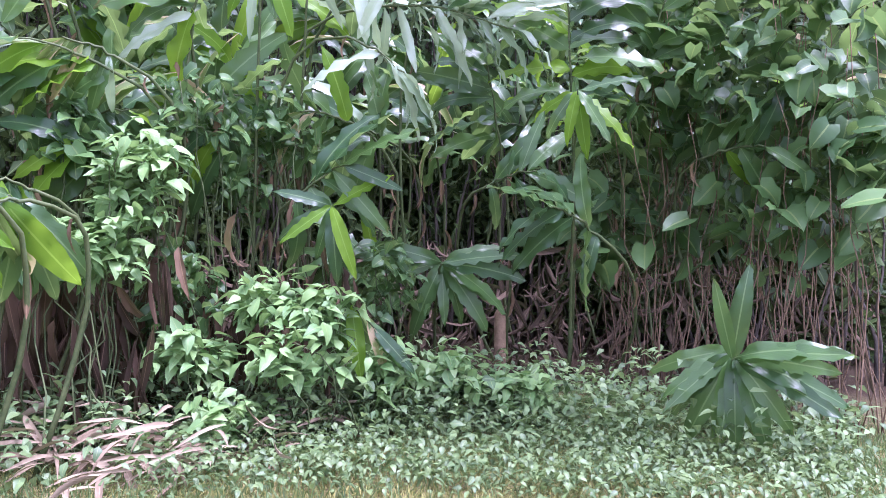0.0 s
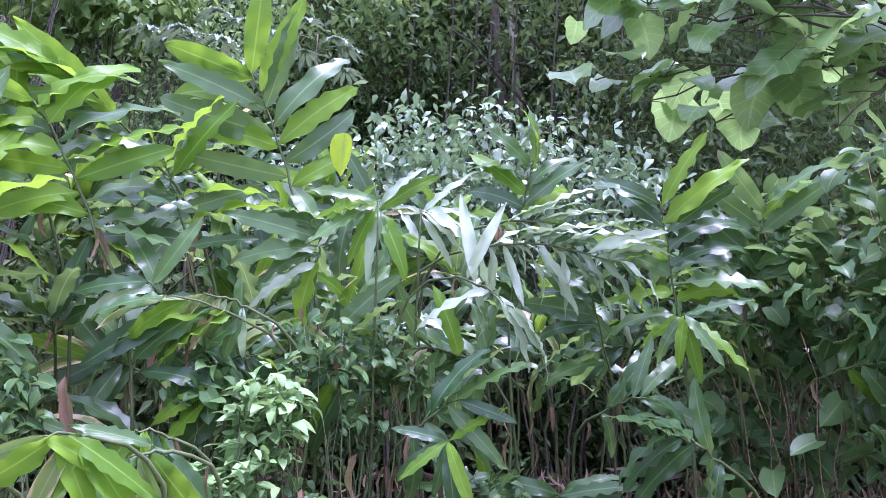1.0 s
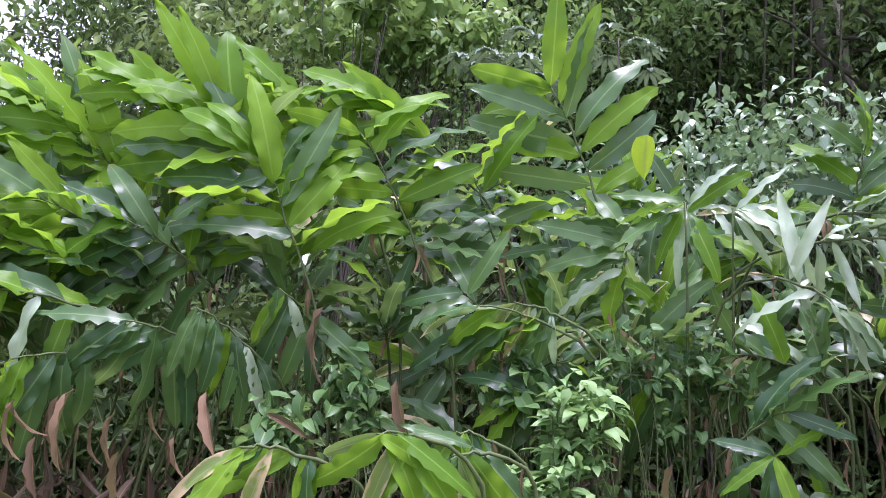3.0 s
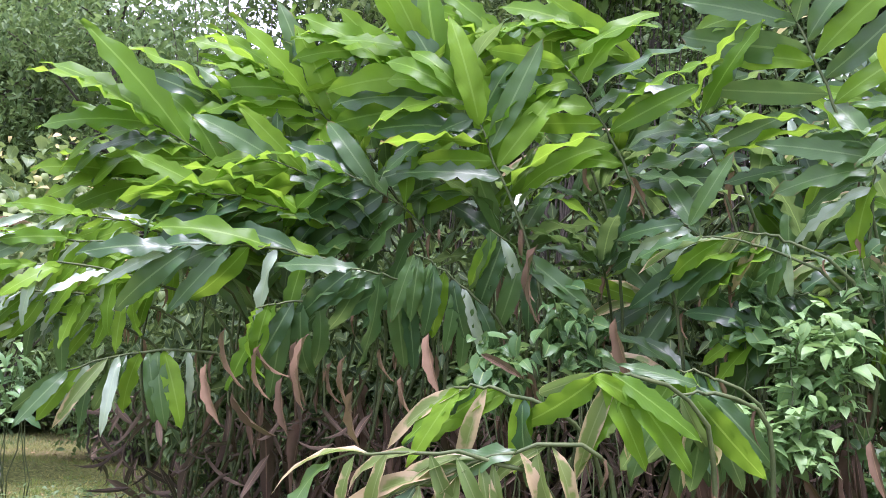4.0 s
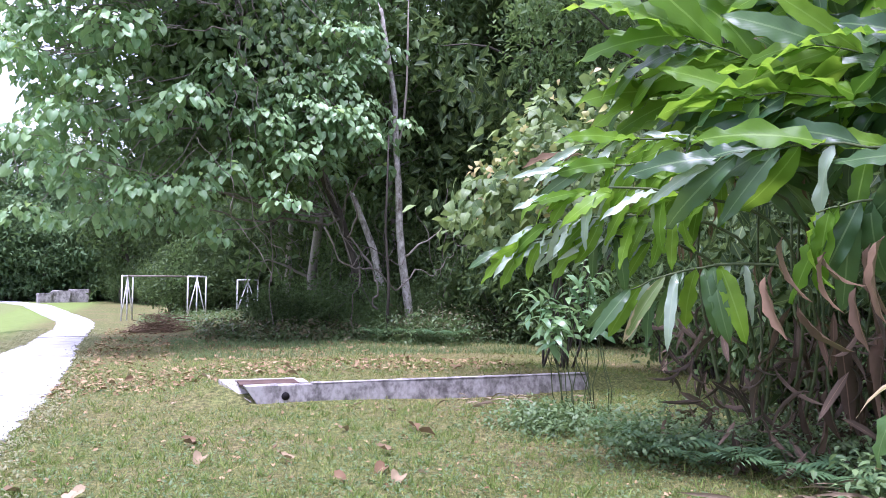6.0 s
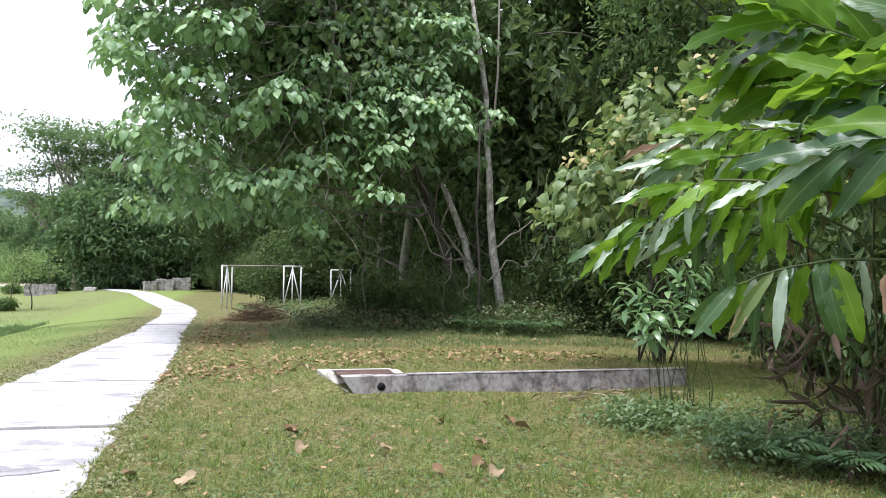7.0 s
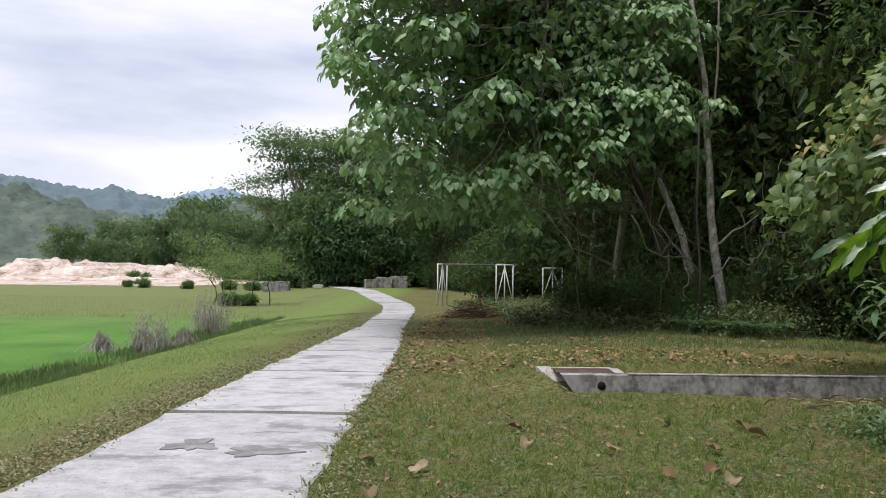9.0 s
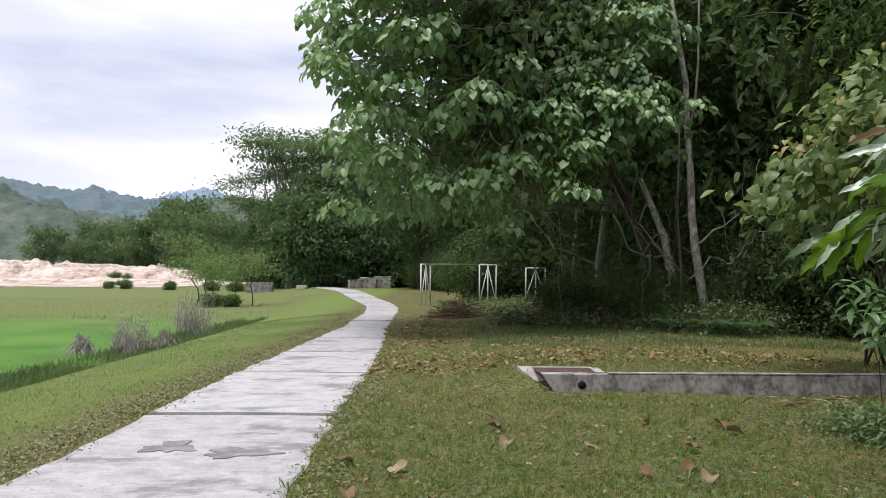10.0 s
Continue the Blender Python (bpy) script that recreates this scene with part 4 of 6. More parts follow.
    fan((a + 1, 7.4), (a, e, 6.7 - 0.2 * (k % 3)), (a + (3.4 if k % 2 else -3.4), e + 2.5 * ((k * 0.38) % 1), 6.4 - 0.2 * (k % 3)), ((80, 40) if k % 2 else (100, 150)), ((-70, -20) if k % 2 else (250, 200)), 700 + k, 8, 0.66, SHADE, fresh=0.08, old=0.1, view=0.5, fore=0.5, dry=4)
fan((78, 5.8), (78.6, 1.5, 5.2), (76.2, 2.0, 5.1), (268, 245), (284, 300), 45, 7, 0.72, SHADE, fresh=0.3, view=0.8)
fan((82, 6.6), (82.8, 9.6, 6.0), (77.5, 11.0, 5.8), (214, 190), (200, 186), 46, 6, 0.7, SHADE, fresh=0.3, old=0.2, view=0.5)
fan((100, 6.6), (98.2, -5.2, 5.8), (100.8, -7.4, 5.7), (300, 318), (285, 305), 47, 6, 0.55, "short ginger cane with drooping leaves, one yellowing", old=0.4, fresh=0.2, view=0.7)


def rolled_leaf():
    leaf = part("young_ginger_leaf", YELLOW_MESH, None)
    p = spot(89.8, 23.2, 6.0)
    leaf.matrix_basis = to_matrix(frames_of(p[None], np.array([[0.05, 0.1, -1.0]]), np.array([[-1.0, 0.1, 0.2]]), [0.36])[0])
    return tagged(leaf, "young rolled yellow ginger leaf hanging on its cane", "leaf")


rolled_leaf()


def thicket():
    """The canes behind and between, lower than the ones in front."""
    rng = np.random.default_rng(11)
    AZ = [28, 33, 40, 47, 55, 65, 75, 84, 90, 97, 106, 116, 130]
    TOP = [7, 9, 14, 17, 20, 22, 23, 23, 19, 16, 16, 15, 13]
    LOWEST = [2, 3, 6, 8, 8, 8, 6, 5, 5, 4, 3, 3, 3]
    NEAR = [9.6, 8.6, 7.7, 7.3, 7.1, 7.0, 7.2, 7.5, 7.6, 8.0, 8.4, 8.8, 9.2]
    k = 0
    for row, (back, count) in enumerate(((0.2, 19), (1.2, 25), (2.3, 22))):
        for i in range(count):
            az = (40, 40, 42)[row] + (92, 92, 90)[row] * (i + rng.uniform(0.1, 0.9)) / count
            d = float(np.interp(az, AZ, NEAR)) + back + rng.uniform(-0.2, 0.3)
            low, top = float(np.interp(az, AZ, LOWEST)), float(np.interp(az, AZ, TOP))
            el = low + (top - low) * ((rng.uniform(0.0, 0.45), rng.uniform(0.2, 0.65), rng.uniform(0.45, 0.85))[row])
            lean = rng.uniform(-7, 3) if az < 62 else rng.uniform(-4.5, 4.5)
            steep = rng.uniform(0.5, 4.5)
            at = math.degrees(math.atan2(steep, lean))
            fan((az, d), (az + lean * 0.2, el, d - 0.5), (az + lean, el + steep, d - 0.7), (at + 75, at + 15), (at - 75, at - 15), 100 + k, int(rng.integers(8, 12)), rng.uniform(0.66, 0.88), dry=(5, 3, 2)[row], old=0.06, fresh=(0.08, 0.12, 0.3)[row], pale=0.3 if az < 46 else 0.05, view=rng.uniform(0.25, 0.7), fore=0.6)
            k += 1


thicket()


# ---- trees and bushes ----
def dome(rng, n, c, r, low=-0.3, shell=0.55):
    d = unit(rng, n, low)
    return np.array(c) + d * np.array(r) * rng.uniform(shell, 1.0, (n, 1))


# forest trees: few kinds, copied
def forest_tree(kind_seed, high, crown, nclump, per, leaf, mat, bark, name="forest_tree", label="tall forest tree with a dense dark crown", first=0.2, trunk_r=0.17, grids=TINY, fluff=1.0):
    rng = np.random.default_rng(kind_seed)
    ob = thing(name, 0, 0, -500, label, "tree", "forest trees")
    top = np.array([rng.normal(0, 0.5), rng.normal(0, 0.5), high * 0.92])
    line = bent((0, 0, -0.3), top, 0, 10, 0.12, rng)
    part("trunk", mesh_of("trunk", *tube(line, np.linspace(trunk_r, trunk_r * 0.2, 10), 9)), M[bark], ob)
    clumps, limbs = [], []
    for k in range(nclump):
        s = first + (1 - first) * rng.uniform(0, 1) ** 0.8
        base = line[int(min(s * 9, 9))]
        a = rng.uniform(0, 6.28)
        r = crown * (1 - 0.55 * abs(s - 0.7) / 0.5) * rng.uniform(0.35, 1.0)
        tip = base + [math.cos(a) * r, math.sin(a) * r, r * rng.uniform(0.0, 0.7)]
        clumps.append(tip)
        if k % 3 == 0:
            limbs.append(tube(bent(base, tip, -0.1 * r, 5, 0.05, rng), np.linspace(trunk_r * 0.35, 0.012, 5), 4))
    tagged(part("limbwork", mesh_of("limbwork", *join(limbs)), M[bark], ob), kind="stuff")
    clumps = np.array(clumps)
    pos = np.repeat(clumps, per, 0)
    pos = pos + rng.normal(0, 1, pos.shape) * np.array([0.6, 0.6, 0.36]) * (crown / 3.6 * fluff)
    ms = frames_of(pos, rng.normal(0, 1, pos.shape) + [0, 0, -0.5], unit(rng, len(pos), 0.0) * 0.8 + [0, 0, 0.5], leaf * rng.uniform(0.6, 1.2, len(pos)))
    part("crown", strewn("crown", grids, ms, rng), M[mat], ob)
    return ob


def plant_out(kinds, spots, seed, scale=(0.85, 1.15)):
    rng = np.random.default_rng(seed)
    for k, (x, y) in enumerate(spots):
        s = rng.uniform(*scale)
        m = Matrix.Translation((x, y, float(rise(x, y)) - 0.05)) @ Matrix.Rotation(rng.uniform(0, 6.28), 4, "Z") @ Matrix.Diagonal((s, s, s * rng.uniform(0.92, 1.08), 1))
        src = kinds[k % len(kinds)]
        if k < len(kinds):
            src.matrix_basis = m
        else:
            c = copy_thing(src, Matrix.Translation((0, 0, 0)))
            c.matrix_basis = m


def spaced(rng, count, gap, inside, x0, x1, y0, y1):
    out = []
    for _ in range(count * 60):
        p = (rng.uniform(x0, x1), rng.uniform(y0, y1))
        if inside(*p) and all((p[0] - q[0]) ** 2 + (p[1] - q[1]) ** 2 > gap * gap for q in out):
            out.append(p)
            if len(out) == count:
                break
    return out


def woods():
    rng = np.random.default_rng(21)
    kinds = [forest_tree(300 + k, h, c, n, 46, lf, mt, bk) for k, (h, c, n, lf, mt, bk) in enumerate([
        (15, 3.8, 120, 0.4, "wood_leaf", "bark"), (18, 4.2, 130, 0.38, "wood_leaf", "bark_pale"), (12, 3.6, 110, 0.42, "wood_leaf", "bark"), (20, 4.2, 130, 0.4, "wood_leaf_light", "bark_pale"), (14, 3.8, 120, 0.36, "wood_leaf", "bark")])]
    spots = spaced(rng, 34, 2.9, lambda x, y: y > 26 and x > 5.2, 5, 24, 26, 52)
    spots += spaced(rng, 52, 2.8, lambda x, y: 14.5 + 0.1 * abs(y) < math.hypot(x, y) < 42 and x > 11.5 - 0.1 * y and y < 26, 9, 42, -28, 26)
    spots += spaced(rng, 16, 3.2, lambda x, y: x > 0.5 - (y - 60) * 0.2 and x < 14, -6, 14, 56, 92)
    small = [forest_tree(310 + k, h, 3.6, 135, 110, 0.2, mt, bk, first=0.22, fluff=0.75) for k, (h, mt, bk) in enumerate([(14, "wood_leaf", "bark_pale"), (16, "wood_leaf", "bark"), (11, "wood_leaf_light", "bark")])]
    near_hill = [p for p in spots if math.hypot(*p) < 24 and p[1] < 18]
    plant_out(small, near_hill, 25)
    plant_out(kinds, [p for p in spots if p not in near_hill], 5)
    close = [forest_tree(320, 15, 3.6, 110, 80, 0.22, "wood_leaf", "bark", grids=SMALL)]
    plant_out(close, [polar(105, 15.0), polar(119, 14.0), polar(129, 12.5), polar(72, 17.0), polar(50, 18.5)], 15)
    # bushes that close the wood's edge down to the ground
    edge = []
    for k in range(5):
        r = np.random.default_rng(400 + k)
        b = thing("edge_bush", 0, 0, -500, "dense dark bush at the edge of the wood", "bush", "edge bushes")
        tips = dome(r, 60, (0, 0, 1.5), (1.5, 1.5, 1.6), -0.9, 0.4)
        stems = join([tube(bent((r.normal(0, 0.15), r.normal(0, 0.15), -0.1), t, -0.1, 6, 0.04, r), np.linspace(0.02, 0.006, 6), 5) for t in tips[::3]])
        tagged(part("stemwork", mesh_of("stemwork", *stems), M["bark"], b), kind="stuff")
        pos = np.repeat(tips, 66, 0) + r.normal(0, 0.26, (60 * 66, 3))
        pos[:, 2] = np.maximum(pos[:, 2], 0.03)
        ms = frames_of(pos, r.normal(0, 1, pos.shape) + [0, 0, -0.4], unit(r, len(pos), 0.0) * 0.8 + [0, 0, 0.5], (0.14 + 0.02 * k) * r.uniform(0.6, 1.2, len(pos)))
        part("foliage", strewn("foliage", TINY, ms, r), M["wood_leaf" if k else "wood_leaf_light"], b)
        edge.append(b)
    spots = [(x, 24.2 - 0.25 * (x - 8)) for x in np.arange(9.4, 15, 1.3)]
    spots += [(x, 26.4 + 0.5 * math.sin(3 * x) - 0.1 * x) for x in np.arange(6.3, 10.2, 1.15)] + [(x, 40.5 + 0.8 * math.sin(2 * x)) for x in np.arange(2.4, 9, 1.2)]
    spots += [(x, 28.5 + 0.5 * math.sin(x * 1.1)) for x in np.arange(6.8, 18, 1.4)]
    spots += [(10.6, 19.0), (9.8, 21.2), (11.6, 15.4), (11.2, 20.5), (12.0, 17.5), (10.8, 12.2), (11.4, 11.0)]
    hill = np.random.default_rng(8)
    spots += spaced(hill, 70, 2.0, lambda x, y: 15 < math.hypot(x, y) < 40 and x > 13 and y < 0.75 * x, 12, 40, -26, 26)
    spots += [(4.6 - 0.02 * (y - 30), y) for y in np.arange(43.5, 58, 1.9)] + [(5.4, y) for y in np.arange(37.5, 43, 1.8)] + [(6.6, y) for y in np.arange(30, 37, 1.8)]
    spots += [(2.5 - 0.24 * (y - 58), y) for y in np.arange(58, 92, 2.2)]
    spots += [polar(a, 11.2 + (a % 7) * 0.2) for a in np.arange(44, 134, 5.0)]
    spots += [polar(a, 14.0 + (a % 5) * 0.3) for a in np.arange(38, 134, 5)]
    spots += [(2.2, 40.0), (3.4, 38.8), (1.2, 41.5), (4.6, 37.8)]
    plant_out(edge, spots, 6, (0.8, 1.3))
    low = np.random.default_rng(18)
    for x, y, r in ((5.3, 23.3, 0.55), (6.1, 23.0, 0.6), (4.5, 23.5, 0.5), (6.7, 23.5, 0.6), (3.6, 24.0, 0.55), (8.0, 23.4, 0.55), (8.7, 23.0, 0.6), (9.4, 22.6, 0.55)):
        c = copy_thing(edge[0], Matrix())
        c.matrix_basis = Matrix.Translation((x, y, float(rise(x, y)) - 0.02)) @ Matrix.Rotation(low.uniform(0, 6.28), 4, "Z") @ Matrix.Diagonal((r, r, r, 1))
    for k in range(46):
        x = low.uniform(2.6, 12.5)
        y = 24.6 - 0.16 * x + low.normal(0, 0.9)
        s = low.uniform(0.2, 0.5)
        if abs(x / y - 0.33) < 0.035 or abs(x / y - 0.114) < 0.03:
            continue
        c = copy_thing(edge[k % 5], Matrix())
        c.matrix_basis = Matrix.Translation((x, y, float(rise(x, y)) - 0.02)) @ Matrix.Rotation(low.uniform(0, 6.28), 4, "Z") @ Matrix.Diagonal((s * 1.2, s * 1.2, s * low.uniform(0.6, 1.3), 1))


woods()


# ---- big-leaved tree leaning out over the grass ----
def heart_tree():
    rng = np.random.default_rng(31)
    bx, by = 6.2, 23.6
    ob = thing("mahang_tree", bx, by, float(rise(bx, by)), "leaning tree with clusters of big pale-green heart-shaped leaves", "tree")
    trunk = np.array([(0, 0, -0.3), (-0.25, -0.2, 1.6), (-0.9, -0.6, 3.4), (-2.0, -1.1, 5.4), (-3.2, -1.6, 7.4), (-4.2, -2.0, 9.4), (-4.8, -2.2, 11.6)])
    part("trunk", mesh_of("trunk", *tube(trunk, np.linspace(0.14, 0.05, len(trunk)), 10)), M["bark"], ob, "leaning grey-brown trunk")
    at = np.array([bx, by, float(rise(bx, by))])
    # clusters at the ends of the branches: bearing, height angle, distance, breadth
    ends = [(12.7, 17.5, 20.8, 1.69), (5.0, 14.7, 19.5, 1.69), (9.7, 14.0, 20.8, 1.56), (13.9, 12.9, 21.4, 1.95), (17.3, 11.4, 22.1, 1.17), (1.2, 11.8, 18.9, 1.04), (7.6, 11.7, 19.5, 1.56), (11.3, 11.2, 20.8, 1.69), (14.0, 10.0, 20.8, 1.04), (5.4, 7.9, 18.9, 0.91), (7.9, 7.3, 19.5, 0.78), (1.7, 6.8, 18.2, 1.43), (4.4, 3.4, 18.9, 0.78), (11.5, 8.8, 20.8, 1.3), (-0.8, 7.0, 18.2, 0.91), (6.5, 9.6, 19.5, 0.91), (-3.2, 8.6, 18.2, 1.3), (3.4, 6.9, 18.2, 0.91)]
    tips, broad = [spot(*e[:3]) - at for e in ends], [e[3] for e in ends]
    centre = np.array([-4.8, -2.2, 7.4])
    while len(tips) < 330:
        d = unit(rng, 1, -0.75)[0]
        p = centre + d * [5.6, 4.7, 6.8] * rng.uniform(0.62, 1.0) ** 0.4
        w = p + at
        az = math.degrees(math.atan2(w[0], w[1]))
        if (len(tips) > 250 and (p[2] < 7.5 or az > 4)) or p[2] < 3.1 + 0.45 * max(0, p[0] + 3) or az > 16 or az < -8.6 + rng.normal(0, 0.6) or (az > 3 and w[1] < 18.6 + 0.3 * (p[2] - 3)):
            continue
        if az > 3 and rng.uniform() < 0.2:
            continue
        tips.append(p)
        broad.append(rng.uniform(0.6, 1.45))
    for k in range(64):
        a = rng.uniform(4.5, 15.0)
        e = rng.uniform(7.5 + 0.22 * (a - 5), 21)
        tips.append(spot(a, e, 18.9 + 0.27 * (e - 7) + rng.uniform(-0.4, 0.6)) - at)
        broad.append(rng.uniform(0.7, 1.4))
    tips, broad = np.array(tips), np.array(broad)
    for k, p in enumerate(tips):
        base = trunk[int(rng.integers(2, len(trunk)))]
        if k < 44:
            part("branch", mesh_of("branch", *tube(bent(base, p - [0, 0, 0.1], 0.25 * rng.normal(), 10, 0.1, rng), np.linspace(0.035, 0.01, 10), 6)), M["twig"], ob, "thin grey branch")
    lims = [tube(bent(p + (trunk[4] - p) * rng.uniform(0.15, 0.5) + rng.normal(0, 0.3, 3), p - [0, 0, 0.08], 0.1, 7, 0.06, rng), np.linspace(0.016, 0.008, 7), 5) for p in tips[44:]]
    tagged(part("twigwork", mesh_of("twigwork", *join(lims)), M["twig"], ob), kind="stuff")
    lm = [mesh_of("heart_leaf", *g) for g in HEART]
    for m in lm:
        m.materials.append(M["heart"])
    mats, young = [], []
    for p, wide in zip(tips, broad):
        # a flat dome of overlapping leaves with their tips hanging outwards
        for k in range(int(14 + 26 * wide)):
            q = math.sqrt((k + 0.5) / (14 + 26 * wide))
            a = k * 2.4 + rng.uniform(-0.4, 0.4)
            out = np.array([math.cos(a), math.sin(a), 0.0])
            r = wide * 0.5 * q
            pos = p + out * r + [0, 0, 0.3 * wide * (0.45 - q * q) + rng.normal(0, 0.08)]
            steep = 0.15 + 0.8 * q + rng.uniform(-0.35, 0.35)
            along = out + [rng.normal(0, 0.25), rng.normal(0, 0.25), -steep]
            face = out * (0.2 + 0.75 * q) + [rng.normal(0, 0.3), rng.normal(0, 0.3), 0.8]
            size = 0.2 * rng.uniform(0.7, 1.3) * (0.7 + 0.4 * q)
            (young if q < 0.33 and rng.uniform() < 0.6 else mats).append(frames_of(pos[None], along[None], face[None], [size])[0])
    mats = np.array(mats)
    for m in mats[:300]:
        part("leaf", lm[int(rng.integers(0, 3))], None, ob, m=to_matrix(m))
    tagged(part("foliage", strewn("foliage", HEART, mats[300:], rng), M["heart_j"], ob), kind="stuff")
    tagged(part("young_foliage", strewn("young_foliage", HEART, np.array(young), rng), M["heart_young"], ob, "fresh yellow-green young leaves"), kind="stuff")
    # leaves inside the crown, its shade painted in by a darker leaf colour
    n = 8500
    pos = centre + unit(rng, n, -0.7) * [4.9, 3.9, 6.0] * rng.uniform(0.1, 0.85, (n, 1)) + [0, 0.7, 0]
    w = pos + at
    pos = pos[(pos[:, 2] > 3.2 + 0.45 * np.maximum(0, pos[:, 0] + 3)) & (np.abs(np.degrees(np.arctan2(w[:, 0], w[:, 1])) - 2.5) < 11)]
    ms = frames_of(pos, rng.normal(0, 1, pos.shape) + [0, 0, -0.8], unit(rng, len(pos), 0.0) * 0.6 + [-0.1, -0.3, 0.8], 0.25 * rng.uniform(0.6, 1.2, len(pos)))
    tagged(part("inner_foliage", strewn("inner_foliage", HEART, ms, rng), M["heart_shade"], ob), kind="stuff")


heart_tree()


# ---- slender pale tree and other single trunks ----
def pale_tree():
    x, y = 7.38, 23.0
    z = float(rise(x, y))
    ob = thing("slender_tree", x, y, z, "slender pale-barked tree forking high at the wood's edge", "tree")
    line = [(0.1, 0, -0.2), (0.0, 0, 0.9), (-0.2, 0, 2.2), (-0.3, 0, 3.2), (-0.33, 0, 4.4), (-0.42, 0, 5.6), (-0.46, 0, 7.0), (-0.66, 0.2, 8.6), (-1.0, 0.4, 11)]
    part("trunk", mesh_of("trunk", *tube(line, np.linspace(0.14, 0.06, len(line)), 10)), M["bark_white"], ob)
    part("fork", mesh_of("fork", *tube([(-0.42, 0, 5.5), (-0.2, 0, 6.3), (-0.08, 0.05, 7.6), (-0.02, 0.1, 11)], [0.045, 0.04, 0.035, 0.02], 8)), M["bark_pale"], ob)
    part("side_branch", mesh_of("side_branch", *tube([(-0.28, 0, 2.3), (-0.05, -0.1, 2.42), (0.25, -0.2, 2.75), (0.5, -0.25, 2.85), (0.9, -0.4, 3.2)], [0.04, 0.034, 0.028, 0.024, 0.015], 7)), M["bark_pale"], ob)


pale_tree()


def vines():
    rng = np.random.default_rng(41)
    runs = [((4.2, 20, 3.0), (7.1, 21.5, 2.0), 0.8, 0.02), ((3.8, 20, 4.4), (6.8, 21.6, 2.3), 1.0, 0.014), ((5.0, 20.6, 4.0), (5.9, 21, 0.9), 0.2, 0.026), ((7.2, 21.8, 2.0), (9.0, 20.5, 3.6), 0.5, 0.012), ((5.2, 22, 4.5), (5.5, 22, 0.3), 0, 0.014), ((3.2, 23, 4.5), (3.4, 23, 0.3), 0, 0.014), ((8.6, 23, 4.5), (8.3, 23, 0.4), 0, 0.014), ((2.0, 18.6, 4.0), (3.3, 19.5, 2.2), 0.4, 0.01), ((1.0, 17.4, 4.6), (2.7, 18.5, 1.6), -0.2, 0.009)]
    for k in range(24):
        x, y = rng.uniform(2.6, 9.5), rng.uniform(21.2, 24.5)
        runs.append(((x, y, rng.uniform(2.5, 5.5)), (x + rng.normal(0, 1.3), y + rng.normal(0, 0.5), rng.uniform(0.3, 2.0)), rng.normal(0, 0.4), rng.uniform(0.004, 0.011)))
    s = np.linspace(0, 1, 26)
    for a, b, sag, r in runs:
        v = thing("liana", a[0], a[1], 0, "thin bare grey liana hanging among the trees", "liana", "lianas")
        p = bent(np.array(a) - [a[0], a[1], 0], np.array(b) - [a[0], a[1], 0], sag, 26)
        for c in range(3):
            for f in (1.5, 3.2, 6.1):
                p[:, c] += 0.22 / f * rng.normal() * np.sin(6.28 * f * s + rng.uniform(0, 6.28)) * np.sin(3.14 * s) ** 0.5
        part("stem", mesh_of("liana", *tube(p, r * (1 + 0.25 * np.sin(s * 40)), 6)), M["twig"], v)


vines()

# ---- shrub with heart leaves beside the ginger ----
def heart_shrub():
    rng = np.random.default_rng(51)
    x, y = 6.4, 11.6
    ob = thing("heart_leaf_shrub", x, y, float(rise(x, y)), "tall shrub with dull green and orange-tinged heart-shaped leaves", "shrub")
    c, size = np.array([-0.3, -0.8, 3.1]), np.array([2.6, 1.5, 1.4])
    d = unit(rng, 130, -0.3)
    tips = c + d * size * rng.uniform(0.5, 1.0, (130, 1))
    tips[:, 0] += 0.5 * np.maximum(0, -(tips[:, 0] - c[0])) * np.minimum(1, np.abs(tips[:, 2] - 2.5) * 1.1)
    tips[:, 2] = np.maximum(tips[:, 2] - 0.35 * np.maximum(0, -(tips[:, 0] - c[0])), 2.0 + rng.uniform(0, 0.4, len(tips)))
    for p in tips[::15]:
        part("stem", mesh_of("stem", *tube(bent((rng.normal(0, 0.2), rng.normal(0, 0.2), -0.1), p - 0.35 * (p - c), -0.3, 9, 0.05, rng), np.linspace(0.022, 0.006, 9), 6)), M["bark"], ob)
    out = (tips - c) / np.linalg.norm(tips - c, axis=1, keepdims=True)
    pos, o = np.repeat(tips, 13, 0), np.repeat(out, 13, 0)
    pos = pos + rng.normal(0, 0.2, pos.shape)
    along = o * [0.8, 0.8, 0.2] + rng.normal(0, 0.6, pos.shape) * [1, 1, 0.6] + [0, 0, -0.45]
    face = o * 0.45 + [0, 0, 0.8] + rng.normal(0, 0.4, pos.shape)
    ms = frames_of(pos, along, face, 0.215 * rng.uniform(0.65, 1.25, len(pos)))
    tagged(part("foliage", strewn("foliage", RHOMB, ms, rng), M["shrub"], ob), kind="stuff")
    top = tips[tips[:, 2] > 2.4][:46]
    pos = np.repeat(top, 7, 0) + np.repeat(out[tips[:, 2] > 2.4][:46], 7, 0) * 0.2 + rng.normal(0, 0.12, (len(top) * 7, 3))
    ms = frames_of(pos, rng.normal(0, 0.7, pos.shape) + [-0.3, -0.3, -0.2], rng.normal(0, 0.3, pos.shape) + [-0.3, -0.4, 0.8], 0.15 * rng.uniform(0.7, 1.2, len(pos)))
    part("young_foliage", strewn("young_foliage", RHOMB, ms, rng), M["young"], ob, "orange-tinged young leaves")


heart_shrub()

# ---- small trees and grey bushes by the field ----
rng = np.random.default_rng(61)
